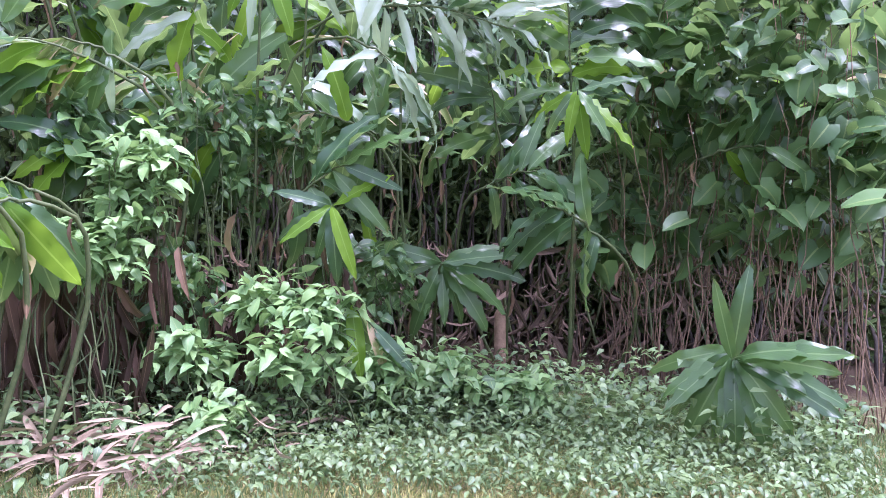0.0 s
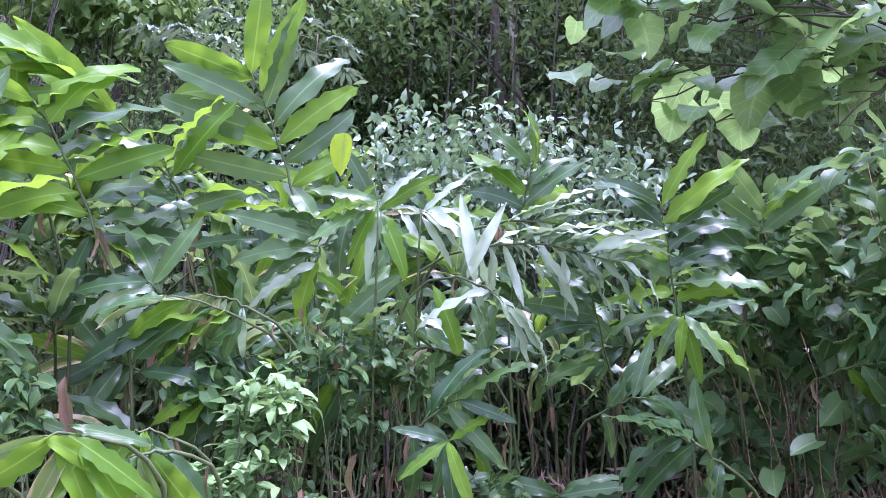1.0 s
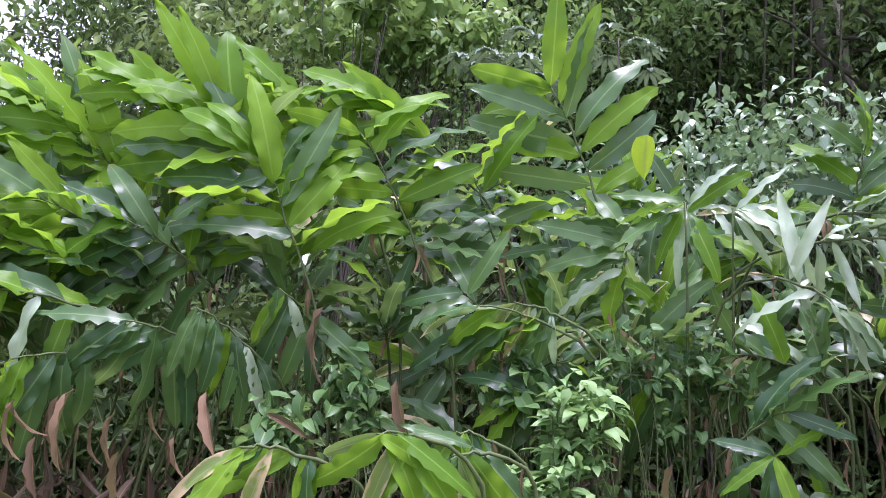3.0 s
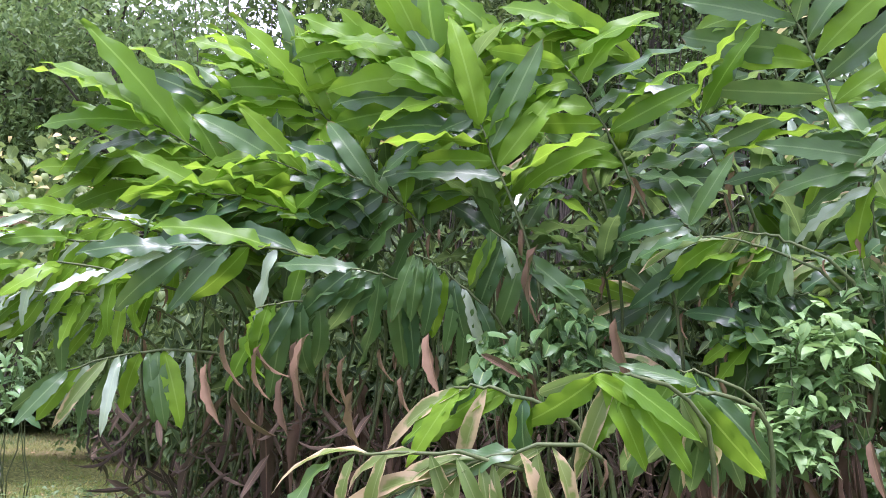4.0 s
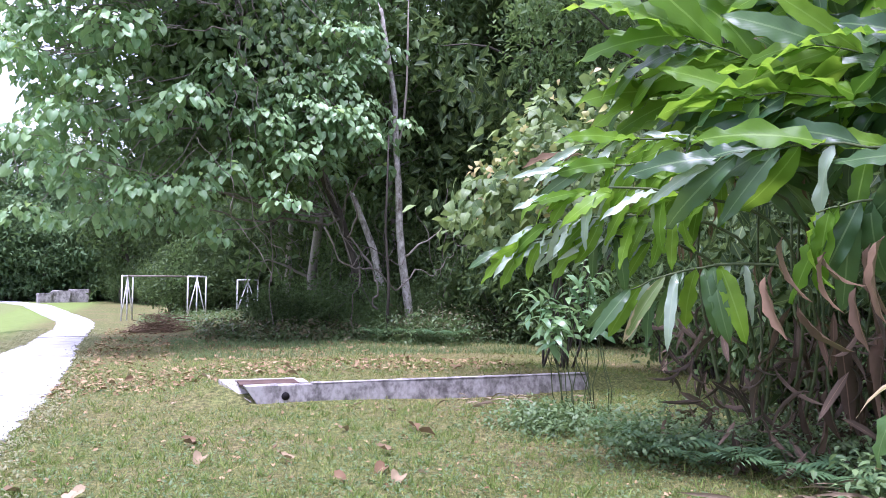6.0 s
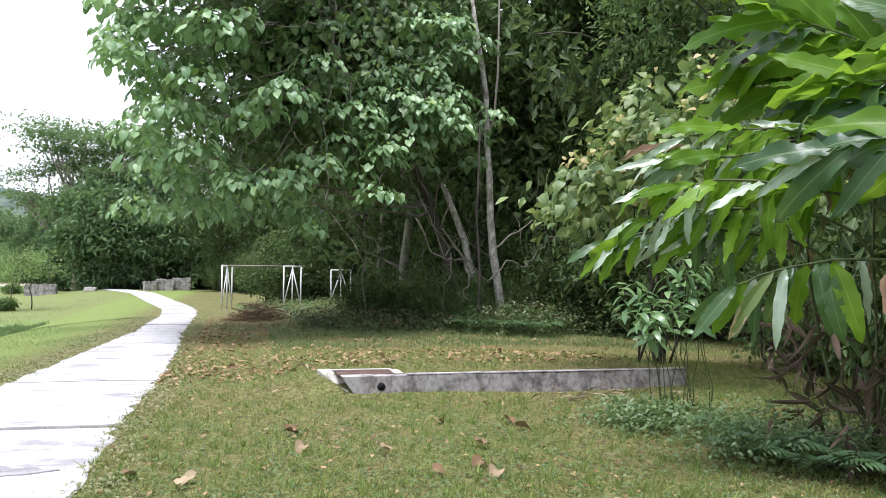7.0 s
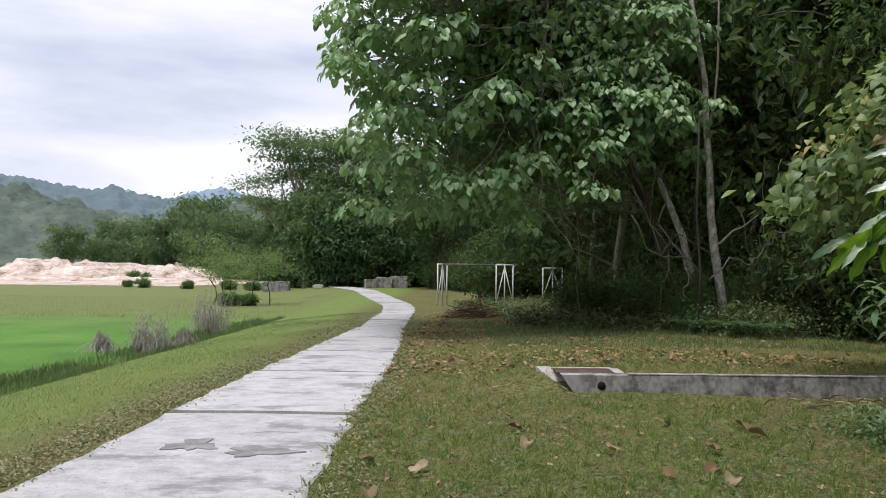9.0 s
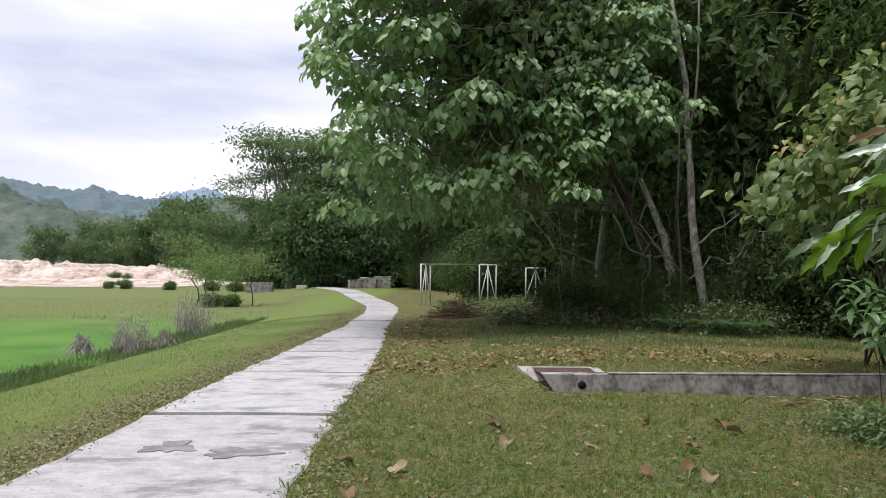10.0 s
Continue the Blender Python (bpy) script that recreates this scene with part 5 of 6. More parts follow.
M["sapling_leaf"] = leaf_mat("sapling_leaf", (0.13, 0.22, 0.06), (0.25, 0.36, 0.11), 0.5, 0.35, ribs=6, island=True)
saplings = [forest_tree(330 + k, 3.7, 2.1, 30, 40, 0.17, "sapling_leaf", "bark", "small_tree", "small flat-topped young tree by the field", 0.64, 0.05) for k in range(2)]
plant_out(saplings, [(-12.4, 47), (-11.3, 48.5), (-14.2, 49), (-15.4, 51), (-13.2, 47.6)], 63, (0.7, 1.05))


# tall feathery trees beyond the path
def rain_tree(seed, high, crown):
    rng = np.random.default_rng(seed)
    ob = thing("rain_tree", 0, 0, -500, "tall spreading tree with flat tiers of fine dark foliage", "tree", "rain trees")
    fork = np.array([0, 0, high * 0.35])
    pieces = [tube([(0, 0, -0.3), (0.1, 0, high * 0.18), fork], [0.4, 0.33, 0.3], 9)]
    pos = []
    for k in range(16):
        a = k * 2.4 + rng.uniform(-0.3, 0.3)
        r = crown * rng.uniform(0.3, 1.0)
        tip = np.array([math.cos(a) * r, math.sin(a) * r, high * rng.uniform(0.6, 1.0) - 0.12 * r])
        pieces.append(tube(bent(fork, tip, -0.5, 8, 0.1, rng), np.linspace(0.16, 0.03, 8), 6))
        n = 330
        d = rng.normal(0, 1, (n, 3)) * [1.5, 1.5, 0.28]
        pos.append(tip + d)
    part("trunk", mesh_of("trunk", *join(pieces)), M["bark_pale"], ob)
    pos = np.concatenate(pos)
    ms = frames_of(pos, rng.normal(0, 1, pos.shape) * [1, 1, 0.3], unit(rng, len(pos), 0) * 0.4 + [0, 0, 1], 0.5 * rng.uniform(0.6, 1.2, len(pos)))
    part("crown", strewn("crown", SMALL, ms, rng), M["far_leaf"], ob)
    return ob


rts = [rain_tree(71, 17, 5.5), rain_tree(72, 15, 5.0)]
plant_out(rts, [(-17.5, 92), (-14, 98), (-11, 88), (-21.5, 100), (-8, 96)], 9, (1.02, 1.14))
rng = np.random.default_rng(77)
kinds = [forest_tree(500 + k, h, c, 80, 46, 0.5, "far_leaf", "bark", "far_tree", "dark green tree in the wood beyond the field", 0.12) for k, (h, c) in enumerate([(8, 3.2), (10, 3.6), (7, 3.4)])]
far = [(-15.5 + 1.1 * k, 84 + 3 * math.sin(k * 1.9)) for k in range(12)] + [(-24 + 2.0 * k, 102 + 4 * math.sin(k * 2.3)) for k in range(14)] + [(-38 + 2.6 * k, 150 + 8 * math.sin(k * 1.3)) for k in range(9)]
plant_out(kinds, far, 10, (0.85, 1.25))


# ---- brush pile, herbs, fallen leaves, grass ----
def brush_pile(x, y, w, h, seed):
    rng = np.random.default_rng(seed)
    pile = thing("brush_pile", x, y, float(rise(x, y)), "heap of cut brown twigs on the grass", "brush pile")
    pieces = []
    for k in range(240):
        a, r = rng.uniform(0, 6.28), rng.uniform(0, 1) ** 0.7 * w / 2
        c = np.array([math.cos(a) * r, math.sin(a) * r * 0.6, rng.uniform(0.02, h) * (1 - (2 * r / w) ** 2) + 0.02])
        d = unit(rng, 1, -0.1)[0] * [1, 1, 0.45] * rng.uniform(0.2, 0.6)
        p = bent(c - d, c + d, 0.03, 5, 0.03, rng)
        p[:, 2] = np.maximum(p[:, 2], 0.01)
        pieces.append(tube(p, np.linspace(0.014, 0.005, 5), 4))
    tagged(part("brushwood", mesh_of("brushwood", *join(pieces)), M["stem_dry"], pile), kind="stuff")


brush_pile(0.45, 27.5, 2.2, 0.6, 81)


def herb_patch(name, count, place, grids, mat, leaf, per, high, seed, label, category):
    """Low leafy herbs, past counting."""
    rng = np.random.default_rng(seed)
    base = np.array([place(rng) for _ in range(count)])
    pos = np.repeat(base, per, 0)
    k = rng.uniform(0, 1, len(pos))
    hs = np.repeat(high * rng.uniform(0.5, 1.2, count), per)
    spread = rng.normal(0, 1, (len(pos), 2)) * 0.11
    x, y = pos[:, 0] + spread[:, 0], pos[:, 1] + spread[:, 1]
    p3 = np.stack([x, y, rise(x, y) + 0.02 + hs * k], 1)
    a = rng.uniform(0, 6.28, len(pos))
    along = np.stack([np.cos(a), np.sin(a), rng.uniform(-0.5, 0.3, len(pos))], 1)
    ms = frames_of(p3, along, rng.normal(0, 0.3, (len(pos), 3)) + [0, 0, 1], leaf * rng.uniform(0.6, 1.2, len(pos)))
    ob = part(name, strewn(name, grids, ms, rng), M[mat])
    return tagged(ob, label, category, kind="stuff")


M["weed_mid"] = leaf_mat("edge_herb_leaf", (0.05, 0.1, 0.03), (0.15, 0.22, 0.08), 0.5, 0.3, ribs=6, island=True)
M["weed_dull"] = leaf_mat("dull_herb_leaf", (0.07, 0.07, 0.03), (0.2, 0.16, 0.08), 0.6, 0.2, ribs=6, island=True)


def at_thicket_foot(r):
    az = r.uniform(47, 132)
    d = float(np.interp(az, [28, 40, 55, 75, 100, 130], [9.3, 7.6, 6.2, 5.9, 6.3, 6.6])) + r.normal(0, 0.55)
    return polar(az, d)


def at_wood_edge(r):
    x = r.uniform(1.5, 13)
    return x, 23.4 - 0.16 * x + abs(r.normal(0, 1.5)) * r.choice([-0.6, 1.0])


herb_patch("herbs", 1050, at_thicket_foot, OVATE, "herb", 0.09, 11, 0.36, 91, "low broad-leaved herbs at the foot of the ginger", "herbs")
herb_patch("herbs", 420, lambda r: (r.uniform(5.6, 10.5), 21.6 - 0.25 * r.uniform(0, 8) + r.normal(0, 0.5)), OVATE, "weed_mid", 0.12, 12, 0.75, 94, "knee-high green herbs before the wood", "herbs")
herb_patch("herbs", 160, lambda r: (r.uniform(6.2, 9.5), 21.0 + r.normal(0, 0.6)), OVATE, "weed_dull", 0.1, 12, 0.9, 95, "brown withered herbs before the wood", "herbs")
herb_patch("herbs", 380, lambda r: (r.uniform(-0.2, 5.0), r.uniform(28.5, 38.5)), OVATE, "weed_mid", 0.14, 8, 0.28, 96, "rough green weeds round the pipe frames", "herbs")
herb_patch("herbs", 700, at_wood_edge, OVATE, "weed_dull", 0.13, 9, 0.5, 93, "dull brownish herbs at the wood's edge", "herbs")
herb_patch("herbs", 800, at_wood_edge, OVATE, "weed_mid", 0.14, 9, 0.35, 92, "low green herbs along the wood's edge", "herbs")


def grass():
    rng = np.random.default_rng(95)
    n = 300000
    r = 4.2 + 17 * rng.uniform(0, 1, n) ** 1.5
    az = np.radians(rng.uniform(-36, 134, n))
    r, az = np.concatenate([r, 4.4 * np.sqrt(rng.uniform(0, 1, 42000))]), np.concatenate([az, rng.uniform(-math.pi, math.pi, 42000)])
    far = (az > radians(48)) & (r > 7.2)
    r, az = r[~far], az[~far]
    x, y = r * np.sin(az), r * np.cos(az)
    mid = np.interp(y, [p[0] for p in LINE], [p[1] for p in LINE])
    half = np.interp(y, [p[0] for p in WIDE], [p[1] for p in WIDE])
    ok = np.abs(x - mid) > half - 0.04 + 0.1 * (rng.uniform(0, 1, len(x)) < 0.5)
    x, y = x[ok], y[ok]
    pos = np.stack([x, y, rise(x, y) - 0.004], 1)
    along = rng.normal(0, 0.6, pos.shape) + [0, 0, 0.6]
    ms = frames_of(pos, along, rng.normal(0, 1, pos.shape), rng.uniform(0.025, 0.075, len(pos)) * np.where(x < -1.5, 0.6, 1.0) * (1 + 0.3 * (r[ok] > 9)))
    ob = part("grass", strewn("grass", BLADE, ms, rng), M["grass"])
    tagged(ob, "short rough grass, green and straw-coloured", "grass", kind="stuff")


grass()


def litter():
    rng = np.random.default_rng(97)
    n = 8700
    x = np.concatenate([rng.normal(1.6, 3.0, 2600), rng.uniform(-1.2, 6, 5100), -1.15 + np.abs(rng.normal(0, 0.8, 1000))])
    y = np.concatenate([11.6 + 13.5 * rng.uniform(-0.1, 1, 2600), 4.2 + 10 * rng.uniform(0, 1, 5100) ** 1.3, rng.uniform(7, 30, 1000)])
    mid = np.interp(y, [p[0] for p in LINE], [p[1] for p in LINE])
    ok = (x - mid > 0.95) & ((y > 12) | (rng.uniform(0, 1, n) < 0.35)) & (x < 9) & ~((y > 10) & (y < 11.4) & (x > 0.7) & (x < 6.2))
    x, y = x[ok], y[ok]
    a = rng.uniform(0, 6.28, len(x))
    along = np.stack([np.cos(a), np.sin(a), rng.uniform(-0.1, 0.35, len(x))], 1)
    pos = np.stack([x, y, rise(x, y) + 0.03], 1)
    ms = frames_of(pos, along, rng.normal(0, 0.3, pos.shape) + [0, 0, 1], rng.uniform(0.03, 0.105, len(x)) * np.where(y < 11.5, 0.5, 1.0))
    ob = part("leaf_litter", strewn("leaf_litter", HEART + OVATE, ms, rng), M["litter"])
    tagged(ob, "dry brown fallen leaves scattered over the grass", "fallen leaves", kind="stuff")


litter()


def lawn_tufts():
    """Clumps of longer, fresher blades that make the lawn uneven."""
    rng = np.random.default_rng(99)
    c = []
    while len(c) < 3000:
        d = 4.3 + 11 * rng.uniform() ** 1.4
        x, y = polar(rng.uniform(-13, 50), d)
        if x > path_mid(y) + 1.0 and not (10.2 < y < 11.3 and 0.9 < x < 6.3):
            c.append((x, y))
    c = np.repeat(np.array(c), 14, 0)
    wide = np.repeat(rng.uniform(0.01, 0.045, 3000), 14)[:, None]
    off = rng.normal(0, 1, c.shape) * wide
    x, y = c[:, 0] + off[:, 0], c[:, 1] + off[:, 1]
    pos = np.stack([x, y, rise(x, y) - 0.004], 1)
    along = np.stack([off[:, 0] * 16, off[:, 1] * 16, np.full(len(x), 0.8)], 1) + rng.normal(0, 0.25, pos.shape)
    ms = frames_of(pos, along, rng.normal(0, 1, pos.shape), np.repeat(rng.uniform(0.04, 0.1, 3000), 14) * rng.uniform(0.6, 1.2, len(x)))
    tagged(part("grass_tufts", strewn("grass_tufts", BLADE, ms, rng), M["tuft"]), "scattered tufts of longer fresh green grass", "grass", kind="stuff")


M["tuft"] = leaf_mat("tuft_blade", (0.08, 0.16, 0.025), (0.34, 0.4, 0.1), 0.55, 0.3, island=True, spec=0.25)
lawn_tufts()
# ---- big-leaved plant overhanging from the side ----
def overhang():
    rng = np.random.default_rng(131)
    base = foot(140, 6.4)
    ob = thing("large_leaved_shrub", base[0], base[1], base[2], "overhanging shrub with very large thin heart-shaped leaves", "shrub")
    fork = spot(137, 22, 5.6) - base
    part("trunk", mesh_of("trunk", *tube(bent((0, 0, -0.1), fork, -0.2, 8, 0.04, rng), np.linspace(0.06, 0.04, 8), 8)), M["bark"], ob)
    ends = [spot(*q) - base for q in ((108.5, 31, 5.4), (111.5, 32.5, 5.2), (114, 31, 5.2), (113, 36, 5.4), (118, 29, 5.0), (120, 33, 5.2), (123, 26, 5.1), (126, 30, 5.2), (130, 26, 5.2), (107.5, 26, 5.8), (112.5, 24.5, 6.0), (118, 22.5, 5.6), (126, 21, 5.4), (117, 38, 5.4), (122, 38, 5.2), (128, 35, 5.2), (109.5, 38, 5.8))]
    lm = [mesh_of("big_leaf", *leaf_grid("heart", 0.95, d, 0.1, 0.07, 7, 4, t, 80 + k)) for k, (d, t) in enumerate([(0.15, 0.1), (0.35, -0.2), (0.55, 0.15)])]
    for m in lm:
        m.materials.append(M["big_leaf"])
    for e in ends:
        limb = bent(fork, e, -0.15, 9, 0.03, rng)
        branch = part("branch", mesh_of("branch", *tube(limb, np.linspace(0.013, 0.006, 9), 6)), M["bark"], ob)
        for k in range(8):
            p = limb[int(rng.integers(4, 9))]
            a = rng.uniform(0, 6.28)
            out = np.array([math.cos(a), math.sin(a), rng.uniform(-0.1, 0.6)])
            q = p + out * rng.uniform(0.18, 0.34)
            part("petiole", mesh_of("petiole", *tube(bent(p, q, -0.02, 4), [0.005, 0.004, 0.004, 0.003], 5)), M["stem"], branch)
            along = np.array([out[0], out[1], -0.35 + rng.uniform(-0.3, 0.25)])
            face = np.array([-0.6 + rng.normal(0, 0.3), 0.2 + rng.normal(0, 0.3), 0.9])
            part("leaf", lm[int(rng.integers(0, 3))], None, branch, m=to_matrix(frames_of(q[None], along[None], face[None], [0.36 * rng.uniform(0.6, 1.25)])[0]))


M["big_leaf"] = leaf_mat("big_thin_leaf", (0.13, 0.25, 0.085), (0.22, 0.37, 0.115), 0.3, 0.45, spec=0.95, rib=(0.32, 0.45, 0.2), ribs=6, lum=0.4, veins=0.5)
M["herb_pale"] = leaf_mat("pale_herb_leaf", (0.12, 0.24, 0.075), (0.25, 0.4, 0.13), 0.55, 0.3, ribs=6, island=True)
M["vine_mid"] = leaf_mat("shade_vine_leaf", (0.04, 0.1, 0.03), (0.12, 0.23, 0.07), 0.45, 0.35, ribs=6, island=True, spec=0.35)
M["creeper"] = leaf_mat("creeper_leaf", (0.12, 0.21, 0.11), (0.25, 0.36, 0.2), 0.25, 0.25, spec=0.9, ribs=6, island=True)
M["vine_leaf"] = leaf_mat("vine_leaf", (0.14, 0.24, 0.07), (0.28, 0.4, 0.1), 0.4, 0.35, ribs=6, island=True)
overhang()


def mass(name, label, category, centre, radii, clumps, per, leaf, grids, mat, seed, blur=0.22, low=-0.8, shell=0.45, group="", up=0.6, stems=10, twig="bark", stem_r=0.025, stem_wob=0.04, hang=0.45):
    """A bush or climbing mass: stems from the ground and clumps of leaves."""
    rng = np.random.default_rng(seed)
    c = np.asarray(centre, float)
    g = float(rise(c[0], c[1]))
    ob = thing(name, c[0], c[1], g, label, category, group)
    tips = dome(rng, clumps, (0, 0, c[2] - g), radii, low, shell)
    tips[:, 2] = np.maximum(tips[:, 2], 0.1)
    st = join([tube(bent((rng.normal(0, 0.25), rng.normal(0, 0.25), -0.1), t, -0.1, 7, stem_wob, rng), np.linspace(stem_r, 0.004, 7), 5) for t in tips[:stems]])
    tagged(part("stemwork", mesh_of("stemwork", *st), M[twig], ob), kind="stuff")
    pos = np.repeat(tips, per, 0) + rng.normal(0, blur, (clumps * per, 3))
    pos[:, 2] = np.maximum(pos[:, 2], 0.03)
    along = rng.normal(0, 1, pos.shape) * [1, 1, 0.5] + [0, 0, -hang]
    ms = frames_of(pos, along, unit(rng, len(pos), 0.0) * 0.6 + [-0.2, 0, up], leaf * rng.uniform(0.6, 1.2, len(pos)))
    part("foliage", strewn("foliage", grids, ms, rng), M[mat], ob)
    return ob


# climbers and trees behind the ginger
for k, (az, el, d) in enumerate(((93, 18, 10.6), (97, 19.5, 11.0), (101, 19, 11.0), (88, 17, 11.2), (105, 17.5, 10.8), (110, 16, 10.6))):
    mass("creeper_mound", "mound of climbing creeper with shiny pale leaves", "creeper", spot(az, el, d), (1.1, 1.1, 1.3), 46, 22, 0.19, OVATE, "creeper", 140 + k, 0.2, group="creeper mounds")
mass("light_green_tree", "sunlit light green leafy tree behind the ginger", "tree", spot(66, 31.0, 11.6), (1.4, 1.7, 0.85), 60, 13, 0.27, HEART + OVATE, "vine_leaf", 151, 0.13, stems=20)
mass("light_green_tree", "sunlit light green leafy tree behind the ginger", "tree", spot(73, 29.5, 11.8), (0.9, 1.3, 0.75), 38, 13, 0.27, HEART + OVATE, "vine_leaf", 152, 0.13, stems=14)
mass("climber_wall", "curtain of climbing vines with grey-green leaves", "vine", spot(58, 27, 13.5), (2.4, 2.0, 2.6), 90, 26, 0.22, OVATE, "shrub", 153, 0.3)
mass("climber_wall", "curtain of climbing vines with dark leaves", "vine", spot(76, 24, 13.0), (2.2, 2.0, 2.4), 90, 44, 0.15, OVATE, "wood_leaf_light", 154, 0.3)
mass("climber_wall", "curtain of climbing vines with dark leaves", "vine", spot(100, 24, 16.0), (2.4, 2.0, 3.4), 110, 44, 0.15, OVATE, "wood_leaf", 155, 0.3)
mass("climber_wall", "curtain of climbing vines with dark leaves", "vine", spot(114, 18, 13.0), (2.4, 2.4, 3.0), 110, 44, 0.15, OVATE, "wood_leaf", 156, 0.3)
mass("climber_wall", "tangle of round-leaved vine over dead stems", "vine", spot(124, 7, 10.2), (1.4, 1.4, 1.8), 50, 8, 0.17, HEART, "wood_leaf", 157, 0.3)
mass("climber_wall", "tangle of round-leaved vine over dead stems", "vine", spot(131, 5, 9.4), (1.2, 1.2, 2.2), 44, 8, 0.16, HEART, "wood_leaf", 158, 0.3)
for k, (az, el, d) in enumerate(((83, 30, 17.0), (90, 34, 17.5), (97, 31, 17.0), (88, 25, 16.0), (94, 25, 16.5), (104, 33, 17.0), (78, 33, 16.5), (110, 30, 15.5))):
    mass("dark_tree", "dense small-leaved dark tree behind the ginger", "tree", spot(az, el, d), (2.2, 2.2, 2.6), 90, 66, 0.17, TINY, ("wood_leaf", "wood_leaf_light")[k % 3 == 1], 620 + k, 0.28, shell=0.3, group="dark trees", stems=24)
mass("dark_tree", "dense dark-leaved tree behind the ginger", "tree", spot(44, 24, 15.0), (2.6, 2.6, 3.6), 110, 28, 0.22, OVATE, "wood_leaf_light", 159, 0.35, stems=20)
mass("dark_tree", "dense dark-leaved tree behind the ginger", "tree", spot(52, 30, 15.5), (2.6, 2.6, 3.0), 110, 28, 0.22, OVATE, "wood_leaf", 160, 0.35, stems=20)

# leafy herbs with pale toothed leaves in front of the thicket
for k, (az, el, d, r) in enumerate(((85, 4.0, 5.8, 0.3), (84.2, 0.8, 5.8, 0.26), (82.4, -2.3, 5.6, 0.32), (80.4, -2.8, 5.5, 0.22), (95.6, -9.2, 5.5, 0.36), (97.0, -6.2, 5.7, 0.24), (91, -13.6, 5.4, 0.32), (88.5, -9.5, 5.7, 0.28), (93.2, -5.6, 5.9, 0.26), (101.5, -10.5, 5.9, 0.26), (106.5, -10.5, 6.1, 0.24), (111, -11.5, 6.2, 0.26))):
    mass("herb_bush", "soft herb with pale green toothed leaves", "herb", spot(az, el, d), (r, r, r * 0.8), 26, 9, 0.15, TOOTHED, "herb_pale", 170 + k, 0.05, low=-0.4, group="herb bushes", up=1.0, hang=0.05, twig="stem", stems=5, stem_r=0.007)
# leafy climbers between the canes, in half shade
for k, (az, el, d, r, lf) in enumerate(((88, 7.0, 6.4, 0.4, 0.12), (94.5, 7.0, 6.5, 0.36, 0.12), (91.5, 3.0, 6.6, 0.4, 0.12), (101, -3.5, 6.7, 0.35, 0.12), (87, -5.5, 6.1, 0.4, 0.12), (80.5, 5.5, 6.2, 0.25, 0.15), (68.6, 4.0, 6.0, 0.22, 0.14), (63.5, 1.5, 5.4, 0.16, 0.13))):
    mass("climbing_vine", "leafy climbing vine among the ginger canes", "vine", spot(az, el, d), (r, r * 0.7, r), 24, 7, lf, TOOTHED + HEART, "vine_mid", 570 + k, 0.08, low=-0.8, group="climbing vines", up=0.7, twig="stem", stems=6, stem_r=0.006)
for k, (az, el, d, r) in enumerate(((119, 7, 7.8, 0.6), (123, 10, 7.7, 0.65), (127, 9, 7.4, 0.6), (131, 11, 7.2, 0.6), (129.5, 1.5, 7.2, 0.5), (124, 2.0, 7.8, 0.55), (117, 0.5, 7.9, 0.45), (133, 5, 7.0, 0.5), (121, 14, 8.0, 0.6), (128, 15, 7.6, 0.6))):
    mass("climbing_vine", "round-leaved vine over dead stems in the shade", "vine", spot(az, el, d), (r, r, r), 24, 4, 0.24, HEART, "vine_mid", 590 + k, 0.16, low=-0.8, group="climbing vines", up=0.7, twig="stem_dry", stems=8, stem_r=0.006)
# broad-leaved sprigs at the end of the drain
SPRIG = [mesh_of("sprig_leaf", *leaf_grid("lance", 0.3, d, 0.2, 0.06, 7, 2, t, 90 + k)) for k, (d, t) in enumerate([(0.3, 0.2), (0.6, -0.3), (0.9, 0.2)])]


def sprig(az, d, high, seed):
    rng = np.random.default_rng(seed)
    x, y = polar(az, d)
    ob = thing("sprig", x, y, float(rise(x, y)), "slim dark sprig with broad pointed bright green leaves", "herb", "sprigs")
    line = bent((0, 0, -0.05), (rng.uniform(-0.95, 0.15), rng.uniform(-0.3, 0.3), high), -0.18, 8, 0.03, rng)
    part("stem", mesh_of("stem", *tube(line, np.linspace(0.007, 0.004, 8), 5)), M["stem"], ob)
    for k in range(11):
        p = line[7] + (line[4] - line[7]) * (k / 11) ** 1.2
        a = k * 2.4 + rng.uniform(-0.4, 0.4)
        along = np.array([math.cos(a), math.sin(a), rng.uniform(-0.55, 0.35)])
        face = np.array([rng.normal(0, 0.3) - 0.2, rng.normal(0, 0.3) - 0.3, 1.0])
        part("leaf", SPRIG[k % 3], M["sprig"], ob, m=to_matrix(frames_of(p[None], along[None], face[None], [0.23 * rng.uniform(0.7, 1.25)])[0]))


for k in range(14):
    sprig((29.2, 30.4, 31.8)[k % 3] + 0.5 * math.sin(k), (9.9, 9.5, 10.0)[k % 3] + 0.2 * math.cos(k), 1.1 + 0.75 * ((k * 0.71) % 1), 190 + k)


def fern(az, d, long, seed):
    rng = np.random.default_rng(seed)
    x, y = polar(az, d)
    ob = thing("fern", x, y, float(rise(x, y)), "green fern with arching feathery fronds", "fern", "ferns")
    blades = []
    for k in range(8):
        a = k * 0.8 + rng.uniform(-0.2, 0.2)
        end = np.array([math.cos(a), math.sin(a), 0.3]) * long * rng.uniform(0.8, 1.1)
        line = bent((0, 0, 0), end, -0.28 * long, 15)
        t = np.gradient(line, axis=0)
        side = np.cross(t, [0, 0, 1.0])
        side /= np.linalg.norm(side, axis=1, keepdims=True)
        s = np.linspace(0, 1, 15)
        pos = np.concatenate([line[2:], line[2:]])
